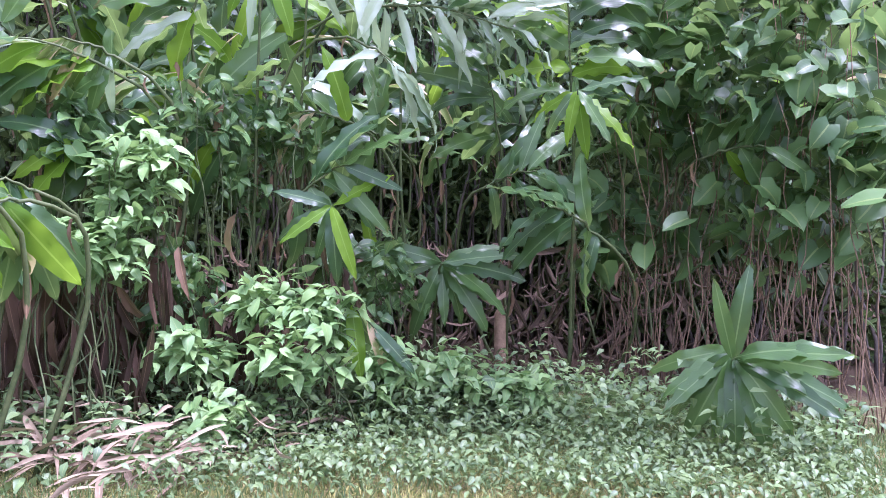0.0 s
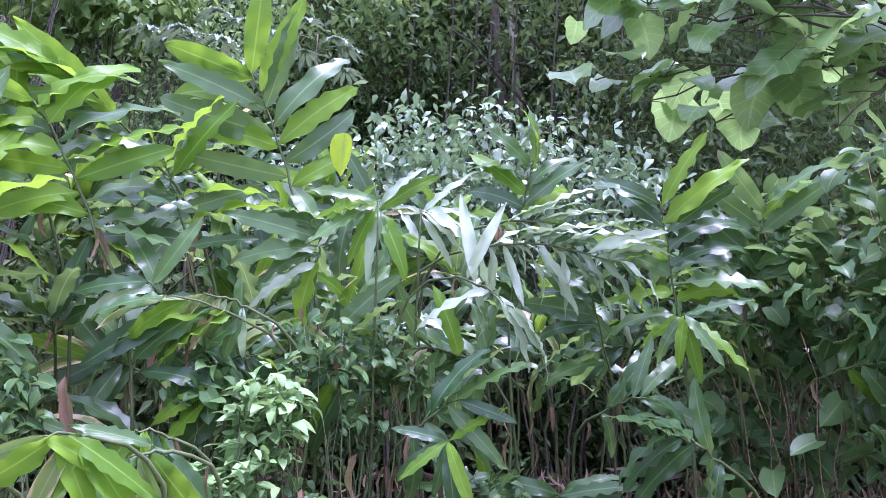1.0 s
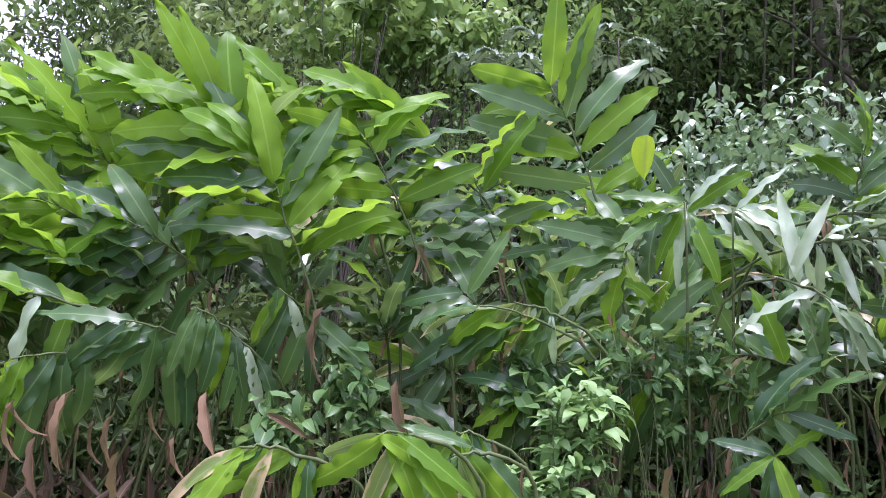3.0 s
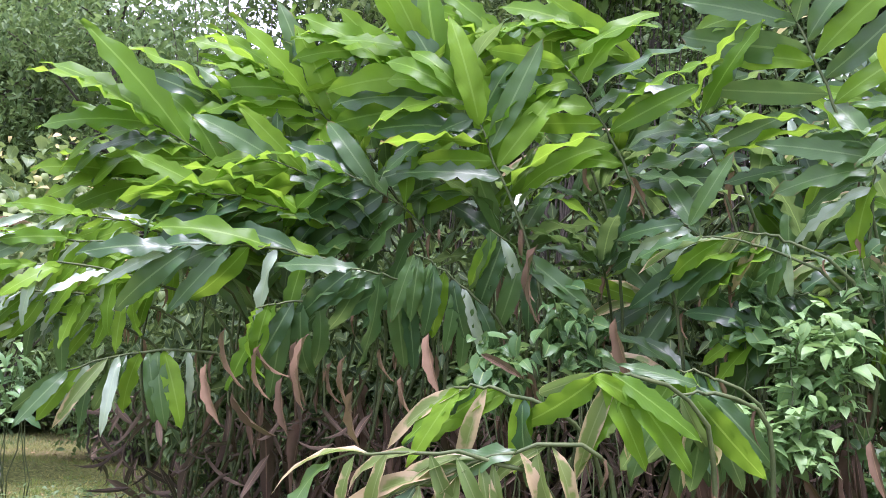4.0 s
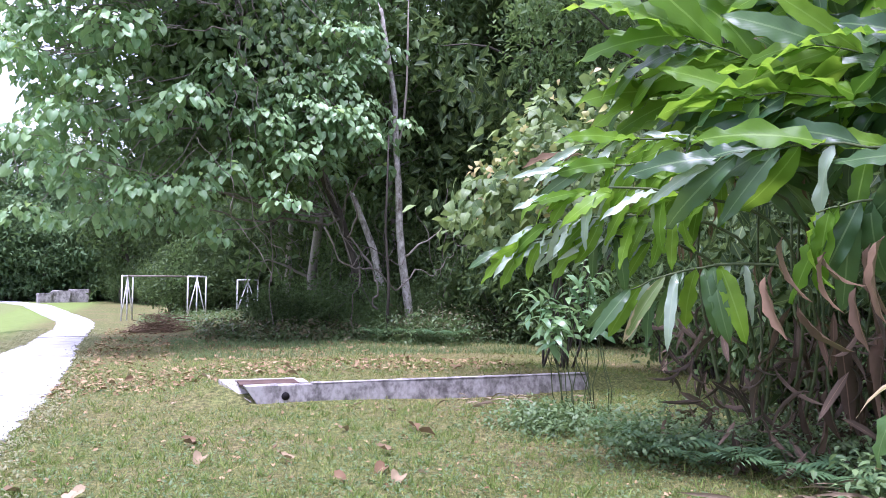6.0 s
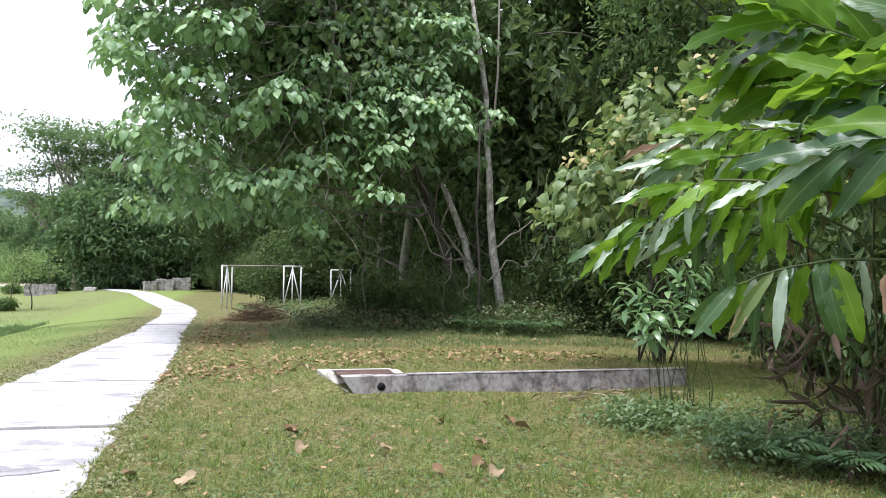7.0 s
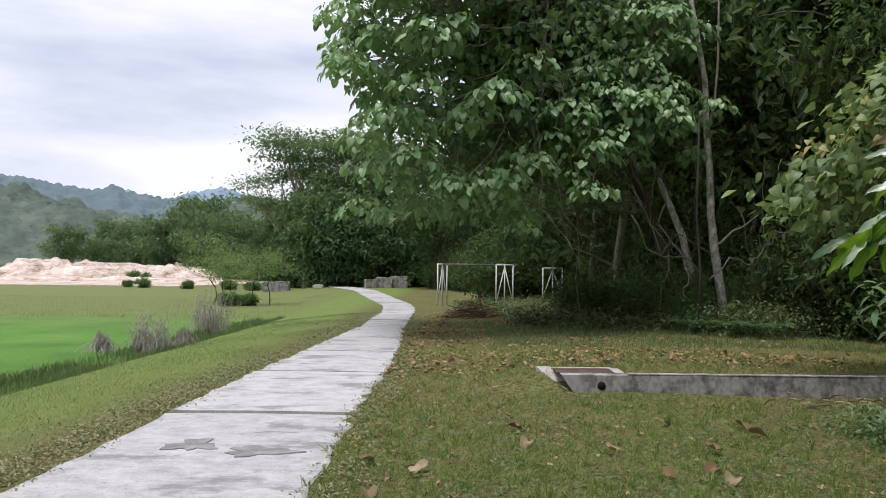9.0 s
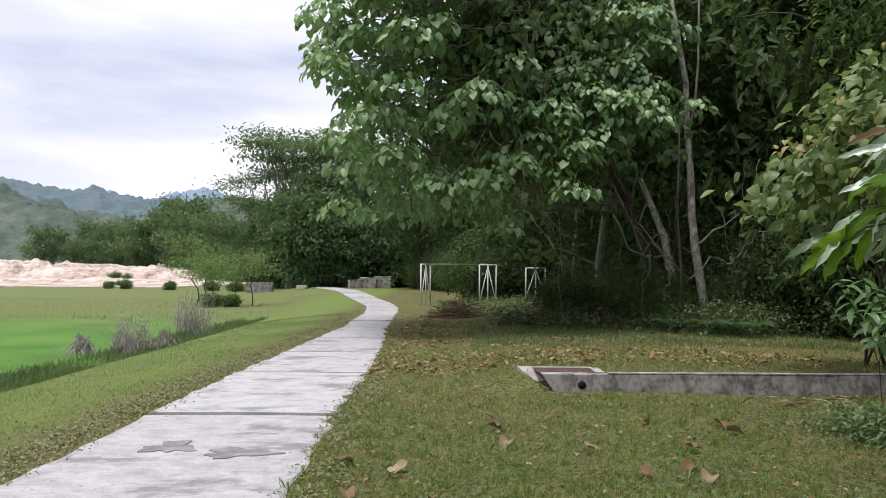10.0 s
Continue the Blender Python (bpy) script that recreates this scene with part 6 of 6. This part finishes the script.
        along = np.concatenate([side[2:], -side[2:]]) + np.concatenate([t[2:], t[2:]]) * 3
        size = np.tile(0.3 * long * np.sin(3.14 * (0.12 + 0.86 * s[2:])) + 0.01, 2)
        ms = frames_of(pos, along, np.tile([[0, 0, 1.0]], (len(pos), 1)), size)
        blades.append(ms)
    tagged(part("fronds", strewn("fronds", [leaf_grid("lance", 0.2, 0.3, 0.1, 0, 3, 2, 0, 7)], np.concatenate(blades), rng), M["fern"], ob), kind="stuff")


for k, (az, d, s) in enumerate(((33.5, 8.4, 0.5), (36, 7.7, 0.6), (38.5, 7.2, 0.5), (41, 7.3, 0.6), (44, 6.9, 0.55), (47.5, 6.6, 0.5), (34.5, 7.6, 0.4), (51, 6.5, 0.5), (80, 6.2, 0.45), (97, 6.6, 0.5), (88, 6.3, 0.45), (20.5, 20.6, 0.9), (19.2, 20.8, 0.8), (16.0, 21.0, 0.8))):
    fern(az, d, s, 450 + k)


# dead leaves hanging and lying under the canes
def thatch():
    rng = np.random.default_rng(201)
    n = 2300
    az = rng.uniform(36, 133, n)
    d = np.interp(az, [28, 33, 40, 47, 55, 65, 75, 84, 90, 97, 106, 116, 130], [9.6, 8.6, 7.6, 7.1, 6.8, 6.8, 7.1, 7.5, 7.7, 8.1, 8.5, 8.9, 9.3]) + rng.uniform(-0.45, 1.6, n)
    x, y = d * np.sin(np.radians(az)), d * np.cos(np.radians(az))
    z = rise(x, y) + 0.05 + 1.35 * rng.uniform(0, 1, n) ** 1.3
    a = rng.uniform(0, 6.28, n)
    along = np.stack([np.cos(a) * 0.45, np.sin(a) * 0.45, -rng.uniform(0.1, 1.0, n)], 1)
    grids = [leaf_grid("lance", 0.1, 0.9, 0.9, 0.15, 5, 2, 0.8, 210), leaf_grid("lance", 0.14, 0.5, 0.6, 0.1, 5, 2, -1.2, 211)]
    ms = frames_of(np.stack([x, y, z], 1), along, rng.normal(0, 1, (n, 3)), rng.uniform(0.18, 0.55, n))
    ob = part("dead_leaves", strewn("dead_leaves", grids, ms, rng), M["thatch"])
    tagged(ob, "withered brown ginger leaves hanging among the canes", "dead leaves", kind="stuff")


def dead_curtain(az0, az1, d, high, n, seed):
    """Long dead leaves hanging straight down round the feet of the canes."""
    rng = np.random.default_rng(seed)
    az, r = rng.uniform(az0, az1, n), d + rng.normal(0, 0.25, n)
    x, y = r * np.sin(np.radians(az)), r * np.cos(np.radians(az))
    size = rng.uniform(0.35, 0.85, n)
    z = rise(x, y) + np.maximum(size * 0.85, high * rng.uniform(0.35, 1.0, n))
    along = np.stack([rng.normal(0, 0.22, n), rng.normal(0, 0.22, n), -np.ones(n)], 1)
    grids = [leaf_grid("lance", 0.12, 0.15, 1.2, 0.2, 6, 2, 0.9, 220), leaf_grid("lance", 0.08, 0.1, 0.8, 0.15, 6, 2, -1.5, 221), leaf_grid("lance", 0.16, 0.25, 1.0, 0.25, 6, 2, 0.3, 222)]
    ob = part("dead_leaves", strewn("dead_leaves", grids, frames_of(np.stack([x, y, z], 1), along, rng.normal(0, 1, (n, 3)), size), rng), M["dead_brown"])
    tagged(ob, "curtain of brown dead ginger leaves hanging from the canes", "dead leaves", kind="stuff")


M["dead_brown"] = leaf_mat("dead_brown_leaf", (0.04, 0.026, 0.018), (0.16, 0.1, 0.065), 0.85, 0.15, rib=(0.25, 0.17, 0.1), island=True, spec=0.15)
dead_curtain(75, 87, 6.1, 1.35, 170, 230)
dead_curtain(44, 66, 7.2, 1.6, 95, 231)
dead_curtain(88, 100, 6.5, 1.2, 90, 232)
M["weed_green"] = leaf_mat("weed_green_leaf", (0.07, 0.13, 0.045), (0.17, 0.25, 0.09), 0.5, 0.3, ribs=6, island=True)
M["thatch"] = leaf_mat("dead_ginger_leaf", (0.03, 0.022, 0.016), (0.16, 0.115, 0.08), 0.85, 0.12, rib=(0.25, 0.17, 0.1), island=True, spec=0.15)
thatch()


def wheel(centre, base, radius, angles, seed, label, cone=0.45, kinds_of=None):
    """A cane that ends towards the open side, its leaves spread round it like spokes."""
    rng = np.random.default_rng(seed)
    c, b = np.asarray(centre, float), np.asarray(base, float)
    ob = thing("ginger_plant", b[0], b[1], b[2], label, "ginger plant", "ginger thicket")
    view = np.array([-c[0], -c[1], 0.0])
    view /= np.linalg.norm(view)
    right = np.cross([0, 0, 1.0], view)
    part("cane", mesh_of("cane", *tube(bent((0, 0, -0.03), c - b, -0.25, 9, 0.01, rng), np.linspace(0.018, 0.008, 9), 6)), M["stem"], ob)
    for k, a in enumerate(angles):
        a = radians(a + rng.normal(0, 4))
        out = right * math.cos(a) + np.array([0, 0, 1.0]) * math.sin(a) + view * cone * rng.uniform(0.5, 1.4)
        p = c - b - view * 0.03 * k
        face = view + np.array([0, 0, 0.55]) + rng.normal(0, 0.12, 3)
        m = frames_of(p[None], out[None], face[None], [radius * rng.uniform(0.8, 1.15)])[0]
        m[:3, 0] *= 0.9
        pool = kinds_of or (LEAF_MESH, FRESH_LIT_MESH)[int(rng.uniform() < 0.35)]
        part("leaf", pool[k % 3], None, ob, m=to_matrix(m))


wheel(spot(125.3, -8.6, 5.5), foot(126.5, 6.3), 0.68, [102, 82, 28, 16, 4, -10, -26, -42, -58, -72, -84, -96, -106, -118, -130, -142, -156, -168], 301, "low ginger fan with leaves spread like a wheel", 0.45, LEAF_MESH)
wheel(spot(105.2, -2.6, 6.7), foot(104.5, 7.5), 0.66, [12, -4, -18, -32, -48, -66, -86, -110, 158, 174, 192, 30], 302, "dark green ginger fan in the shade", 0.45, LEAF_MESH)
wheel(spot(97.6, 1.2, 5.9), foot(98, 6.6), 0.56, [-76, -90, -104, -140, 160, 205, 30], 303, "short ginger cane with fresh hanging leaves", 0.3)
wheel(spot(114.5, 9.6, 6.6), foot(114, 7.7), 0.58, [-62, -98, -126, 18, -80, 200, -40], 304, "ginger cane with hanging leaves in the shade", 0.3)
wheel(spot(92.4, 18.4, 6.05), foot(92, 6.9), 0.62, [166, 184, 200, 214, 238, 258, 280, 300, 60, 120, 40], 305, "ginger cane with one rolled yellow leaf and hanging green ones", 0.35, [LEAF_MESH[0], FRESH_LIT_MESH[1], SHEEN_MESH[0]])
wheel(spot(95.7, 17.8, 6.2), foot(95, 7.0), 0.6, [-24, -12, -35, 10, 150, 40, -60], 306, "ginger cane with leaves painted silvery for sky sheen", 0.2, SHEEN_MESH)
wheel(spot(77.4, 1.0, 5.0), foot(76.5, 5.6), 0.6, [-84, -70, -100, 165, -45], 307, "ginger cane with long hanging leaves", 0.3, [LEAF_MESH[0], LEAF_MESH[1], OLD_MESH[0]])


def palmate(az, el, d, seed):
    rng = np.random.default_rng(seed)
    top = spot(az, el, d)
    g = float(rise(top[0], top[1]))
    ob = thing("palmate_sapling", top[0], top[1], g, "sapling with silvery hand-shaped leaves", "sapling", "saplings")
    h = top[2] - g
    part("stem", mesh_of("stem", *tube(bent((0, 0, -0.1), (0, 0, h), 0, 8, 0.03, rng), np.linspace(0.03, 0.012, 8), 6)), M["bark"], ob)
    for k in range(7):
        a = k * 0.9 + rng.uniform(0, 0.4)
        out = np.array([math.cos(a), math.sin(a), rng.uniform(-0.1, 0.35)])
        q = np.array([0, 0, h - 0.06 * k]) + out * rng.uniform(0.4, 0.7)
        petiole = part("petiole", mesh_of("petiole", *tube(bent((0, 0, h - 0.06 * k), q, -0.04, 4), [0.007, 0.006, 0.005, 0.004], 5)), M["stem"], ob)
        ms = []
        for j in range(9):
            b = a + (j - 4) * 0.52
            ms.append(frames_of(q[None], np.array([[math.cos(b), math.sin(b), -0.25]]), np.array([[0.1, 0, 1.0]]), [0.42 * (1 - 0.05 * abs(j - 4))])[0])
        part("leaf", strewn("palmate_leaf", LANCE[:2], np.array(ms), rng), M["silver_leaf"], petiole)


M["silver_leaf"] = leaf_mat("silvery_leaf", (0.12, 0.17, 0.13), (0.2, 0.26, 0.2), 0.4, 0.2, ribs=8, island=True)
palmate(78.5, 28.5, 10.5, 311)
palmate(80.5, 28.8, 11.0, 312)
palmate(87.3, 29.5, 11.5, 313)


def lone_trunk(foot_at, points, r, label, mat="bark_pale"):
    x, y = polar(*foot_at)
    z = float(rise(x, y))
    ob = thing("tree_trunk", x, y, z, label, "tree", "bare trunks")
    part("trunk", mesh_of("trunk", *tube(np.array(points), np.linspace(r, r * 0.5, len(points)), 9)), M[mat], ob)


lone_trunk((103.5, 15.5), [(0, 0, -0.3), (0.05, 0.1, 3), (0.0, 0.1, 6), (-0.1, 0.3, 9), (0.2, 0.5, 13)], 0.13, "slim pale trunk rising behind the ginger")
lone_trunk((101.5, 15.0), [(0, 0, -0.3), (0.1, -0.2, 3), (0.0, -0.1, 6), (-0.2, 0.1, 9), (-0.2, 0.5, 14)], 0.16, "vine-wrapped grey trunk behind the ginger", "bark")
lone_trunk((93.5, 17.0), [(0, 0, -0.3), (0.1, -0.2, 4), (0.3, 0.1, 8), (0.1, 0.6, 12), (0.3, 0.5, 16)], 0.17, "dark leaning trunk behind the ginger", "bark")
for k in range(16):
    q = (k * 0.618) % 1
    u = (k * 0.381) % 1
    lone_trunk((80 + 34 * q, 13.0 + 4 * u), [(0, 0, -0.3), (0.4 - 0.8 * u, 0.15, 3), (0.8 * q - 0.4, 0.1, 4.6), (0.3 * u, 0.5, 6), (0.9 * u - 0.5, 0.3, 9), (0.8 - 1.6 * q, 0.5, 14)], 0.025 + 0.08 * u * u, "thin bare stem rising into the wood", "bark")
lone_trunk((15.3, 24.4), [(0.6, 0.5, -0.3), (0.4, 0.3, 1.2), (0.0, 0.1, 2.6), (-0.6, 0.0, 4.0), (-0.7, 0.0, 4.2)], 0.14, "leaning broken trunk patched with pale lichen", "bark_white")
lone_trunk((16.3, 21.5), [(0, 0, -0.3), (0.05, 0, 1.5), (-0.02, 0.1, 3), (0.05, 0.1, 5.5)], 0.045, "thin grey trunk at the wood's edge", "bark")


# weeds along the footpath's edges
def at_path_edge(r):
    y = r.uniform(4.5, 30) if r.uniform() < 0.75 else r.uniform(4.5, 14)
    half = float(np.interp(y, [p[0] for p in WIDE], [p[1] for p in WIDE]))
    if r.uniform() < 0.7:
        return path_mid(y) - half - abs(r.normal(0, 0.3)) - 0.05, y
    return path_mid(y) + half + abs(r.normal(0, 0.12)) + 0.06, y


M["weed"] = leaf_mat("weed_leaf", (0.15, 0.17, 0.07), (0.36, 0.33, 0.17), 0.6, 0.2, ribs=6, island=True)
herb_patch("weeds", 1500, at_path_edge, SMALL, "weed", 0.05, 8, 0.04, 320, "low brownish weeds along the footpath", "weeds")


def over_lawn(r):
    d = 4.5 + 9 * r.uniform() ** 1.3
    x, y = polar(r.uniform(-10, 48), d)
    return (x, y) if x > path_mid(y) + 1.1 and not (10.2 < y < 11.3 and 0.9 < x < 6.2) else (r.uniform(0, 4), r.uniform(5, 9))


herb_patch("lawn_weeds", 1500, over_lawn, TINY, "weed_green", 0.04, 9, 0.03, 321, "small flat weeds and clover in the grass", "weeds")


def dead_fronds(x, y, seed, spread, label, long=0.75, lift=0.22):
    rng = np.random.default_rng(seed)
    ob = thing("dead_frond_heap", x, y, 0, label, "dead fronds")
    n = 60
    a = rng.normal(2.2, 1.0, n)
    pos = rng.normal(0, 1, (n, 3)) * [spread, 0.3, 0] + np.stack([np.zeros(n), np.zeros(n), rng.uniform(0.03, lift, n)], 1)
    along = np.stack([np.cos(a), np.sin(a), rng.uniform(-0.12, 0.3, n)], 1)
    grids = [leaf_grid("lance", 0.06, 0.25, 0.8, 0.2, 6, 2, 1.2, 333), leaf_grid("lance", 0.1, 0.7, 0.6, 0.2, 6, 2, -0.9, 334)]
    ms = frames_of(pos, along, rng.normal(0, 0.5, (n, 3)) + [0, 0, 1], long * rng.uniform(0.4, 1.0, n))
    blades = [mesh_of("frond", *g) for g in grids]
    for k, m in enumerate(ms):
        part("frond", blades[k % 2], M["straw"], ob, m=to_matrix(m))


M["straw"] = leaf_mat("dead_straw", (0.15, 0.11, 0.07), (0.42, 0.34, 0.23), 0.85, 0.15, rib=(0.4, 0.3, 0.2), spec=0.15)
dead_fronds(*polar(87.0, 4.95), 331, 0.3, "heap of straw-coloured dead fronds at the thicket's foot", 0.5, 0.15)
dead_fronds(*polar(85.5, 5.2), 339, 0.3, "heap of straw-coloured dead fronds at the thicket's foot", 0.5, 0.3)
dead_fronds(4.6, 9.6, 335, 0.45, "reddish dry fronds lying before the drain wall", 0.34, 0.07)


def far_copies():
    rng = np.random.default_rng(341)
    for k in range(46):
        if k < 26:
            x, y = -104 + 3.4 * k + rng.normal(0, 2), 222 + rng.normal(0, 14)
        else:
            x, y = -66 + 2.6 * (k - 26) + rng.normal(0, 1.5), 190 + rng.normal(0, 10) - 1.6 * (k - 26)
        s = rng.uniform(1.3, 2.1)
        c = copy_thing(kinds[k % 3], Matrix())
        c.matrix_basis = Matrix.Translation((x, y, float(rise(x, y)) - 0.5)) @ Matrix.Rotation(rng.uniform(0, 6.28), 4, "Z") @ Matrix.Diagonal((s, s, s, 1))


far_copies()


# dry bushes and tall grass at the ditch, bushes by the pit
M["grey_leaf"] = leaf_mat("dry_bush_leaf", (0.3, 0.26, 0.24), (0.5, 0.45, 0.42), 0.85, 0.15, island=True, spec=0.1)
M["dry_twig"] = rough_mat("dry_bush_twig", [(0.3, (0.28, 0.24, 0.22)), (0.7, (0.5, 0.45, 0.42))], 8, 0.9, 0.2, 0.005)
for k, (x, y, s) in enumerate(((-8.1, 27.0, 1.4), (-8.5, 26.8, 1.1), (-7.7, 20.4, 0.9), (-8.2, 20.8, 0.8), (-7.5, 22.0, 0.42), (-8.9, 20.0, 0.4))):
    z = float(rise(x, y))
    mass("dry_bush", "leafless grey-brown dry bush at the ditch", "bush", (x, y, z + 0.6 * s), (0.55 * s, 0.55 * s, 0.75 * s), 110, 9, 0.05, TINY, "grey_leaf", 350 + k, 0.07 * s, low=-0.5, shell=0.3, group="dry bushes", stems=80, twig="dry_twig", stem_r=0.008, stem_wob=0.02)


def tall_grass(name, n, x0, x1, y0, y1, high, seed, mat, label):
    rng = np.random.default_rng(seed)
    x, y = rng.uniform(x0, x1, n), y0 + (y1 - y0) * rng.uniform(0, 1, n) ** 1.3
    keep = np.sin(x * 1.9 + 2 * np.sin(y * 0.7)) + np.sin(y * 1.3) > rng.uniform(-2.2, 1.6, n)
    x, y = x[keep], y[keep]
    pos = np.stack([x, y, rise(x, y) - 0.01], 1)
    ms = frames_of(pos, rng.normal(0, 0.35, pos.shape) + [0, 0, 1], rng.normal(0, 1, pos.shape), high * rng.uniform(0.5, 1.2, len(pos)))
    tagged(part(name, strewn(name, BLADE, ms, rng), M[mat]), label, "grass", kind="stuff")


M["lush"] = leaf_mat("lush_blade", (0.07, 0.16, 0.03), (0.16, 0.3, 0.06), 0.55, 0.3, island=True, spec=0.3)
tall_grass("ditch_grass", 22000, -8.5, -7.3, 10, 34, 0.2, 361, "weed_green", "tall brownish grass along the ditch")
tall_grass("field_grass", 40000, -22, -8.2, 11, 34, 0.05, 362, "lush", "bright green short grass of the wet field")
tall_grass("bank_grass", 42000, -7.3, -3.3, 30, 6, 0.055, 366, "weed_green", "short mown grass of the bank")
tall_grass("rough_grass", 16000, -34, -8.6, 34, 60, 0.13, 363, "weed", "rough tufted grass beyond the field")
tall_grass("edge_tufts", 22000, 0.6, 10.5, 22.6, 15.5, 0.13, 365, "weed_green", "rough green tufts before the wood")
tall_grass("front_grass", 26000, 3.6, 6.4, -5.2, 2.6, 0.1, 364, "weed_green", "short green grass before the thicket")
for k, (x, y, s) in enumerate(((-29, 86, 0.5), (-31, 92, 0.45), (-35.5, 90, 0.6), (-38, 92, 0.5), (-24, 84, 0.6), (-20.5, 80, 0.6), (-13.2, 46.0, 0.45), (-12.2, 46.4, 0.4), (-53, 136, 0.8), (-56, 138, 1.0))):
    z = float(rise(x, y))
    mass("pit_bush", "low green bush between field and sand pit", "bush", (x, y, z + 0.9 * s), (1.4 * s, 1.2 * s, 0.9 * s), 40, 40, 0.24 * s + 0.05, TINY, "wood_leaf_light", 370 + k, 0.25 * s, group="pit bushes")


# more herbs: patches of other sizes between the carpet
def at_foot_clumps(r):
    az = r.choice([80, 84, 89, 94, 100, 106, 112, 119, 126]) + r.normal(0, 1.6)
    return polar(az, float(np.interp(az, [75, 100, 130], [5.7, 6.1, 6.5])) + r.normal(0, 0.35))


herb_patch("herbs", 620, lambda r: polar(r.uniform(86, 134), r.uniform(4.3, 5.9)), TOOTHED, "weed_green", 0.06, 11, 0.2, 404, "low ferny herbs in the grass before the thicket", "herbs")
herb_patch("herbs", 240, at_foot_clumps, TOOTHED, "herb", 0.1, 9, 0.55, 401, "taller broad-leaved herbs at the foot of the ginger", "herbs")
herb_patch("herbs", 260, lambda r: polar(28.4 + r.normal(0, 1.7), 8.9 + r.normal(0, 0.4)), OVATE, "weed_green", 0.07, 9, 0.25, 402, "low herbs at the end of the drain", "herbs")
herb_patch("herbs", 620, lambda r: polar(r.uniform(32, 52), r.uniform(7.1, 8.9)), OVATE, "weed_green", 0.065, 10, 0.34, 403, "ferny green herbs under the bowing canes", "herbs")


# withered leaves that hang in plain sight
def withered(az, el, d, size, along, seed):
    p = spot(az, el, d)
    ob = part("withered_leaf", DRY_MESH[seed % 3], None)
    ob.matrix_basis = to_matrix(frames_of(p[None], np.array([along], float), np.array([[-0.7, 0.3, 0.4]]), [size])[0])
    tagged(ob, "withered tan ginger leaf hanging from its cane", "dead leaf", "withered leaves")


withered(90.0, 8.0, 6.3, 0.42, (0.1, 0.2, -1), 0)
withered(62.6, 2.6, 4.6, 0.3, (0.2, -0.9, -0.35), 1)
withered(66.0, 10.5, 5.9, 0.7, (-0.3, 0.35, -1), 2)
withered(71.6, 5.5, 5.7, 0.5, (0.1, -0.1, -1), 0)
withered(44.0, 3.5, 5.6, 0.5, (0.2, 0.3, -1), 1)
withered(46.5, 2.5, 5.7, 0.45, (-0.2, 0.3, -1), 2)
withered(49.0, 3.0, 5.8, 0.5, (0.1, 0.1, -1), 0)
withered(52.5, 2.0, 5.8, 0.45, (0.0, 0.3, -1), 1)
withered(30.4, 9.6, 7.0, 0.5, (-0.9, 0.8, -0.15), 2)
withered(30.9, 9.4, 7.0, 0.45, (-0.8, 0.9, -0.3), 1)
withered(30.0, 9.3, 7.1, 0.45, (-1, 0.7, 0.0), 0)


# broad tan and green leaves hanging low between the canes
for k in range(22):
    a = 76 + 1.9 * k if k < 12 else 43 + 1.7 * (k - 12)
    e = -9 + 10 * ((k * 0.618) % 1) if k < 12 else -1 + 5 * ((k * 0.618) % 1)
    withered(a, e, 5.9 + 0.4 * math.sin(3 * k), 0.32 + 0.25 * ((k * 0.37) % 1), (0.4 * math.sin(5 * k), 0.4 * math.cos(7 * k), -1), k)
dead_fronds(*polar(80.5, 5.5), 336, 0.4, "heap of brown dead ginger leaves under the canes", 0.6, 0.3)
dead_fronds(*polar(93.0, 5.7), 337, 0.4, "heap of brown dead ginger leaves under the canes", 0.55, 0.22)
dead_fronds(*polar(52.0, 6.2), 338, 0.5, "heap of brown dead ginger leaves under the canes", 0.55, 0.25)


def stump(az, d, high, r):
    x, y = polar(az, d)
    v, f = tube([(0, 0, -0.05), (0.01, 0, high * 0.5), (0.0, 0.01, high * 0.93), (0.02, 0.0, high)], [r, r * 0.95, r * 0.9, r * 0.35], 9)
    ob = part("broken_stump", mesh_of("broken_stump", v, f), M["stem_dry"], m=pose(x, y, float(rise(x, y))))
    tagged(ob, "broken tan stump among the herbs", "stump")


stump(109.4, 7.0, 0.8, 0.055)


def fallen():
    rng = np.random.default_rng(421)
    lm = [mesh_of("fallen_leaf", *leaf_grid("heart", 0.8, d, 0.5, 0.12, 5, 4, t, 430 + k)) for k, (d, t) in enumerate([(0.8, 0.5), (-0.5, -0.3), (0.4, 0.8)])]
    for k in range(44):
        y = 4.9 + 9 * rng.uniform() ** 1.6
        x = rng.uniform(-0.8, 0.33 * y + 1.0)
        if 10.0 < y < 11.3 and x > 0.7:
            continue
        a = rng.uniform(0, 6.28)
        m = frames_of(np.array([[x, y, float(rise(x, y)) + 0.045]]), np.array([[math.cos(a), math.sin(a), 0.1]]), np.array([[rng.normal(0, 0.25), rng.normal(0, 0.25), 1]]), [rng.uniform(0.07, 0.17)])[0]
        ob = part("fallen_leaf", lm[k % 3], M["litter_one"], m=to_matrix(m))
        tagged(ob, "curled dry brown leaf lying on the grass", "fallen leaf", "fallen leaves")


fallen()
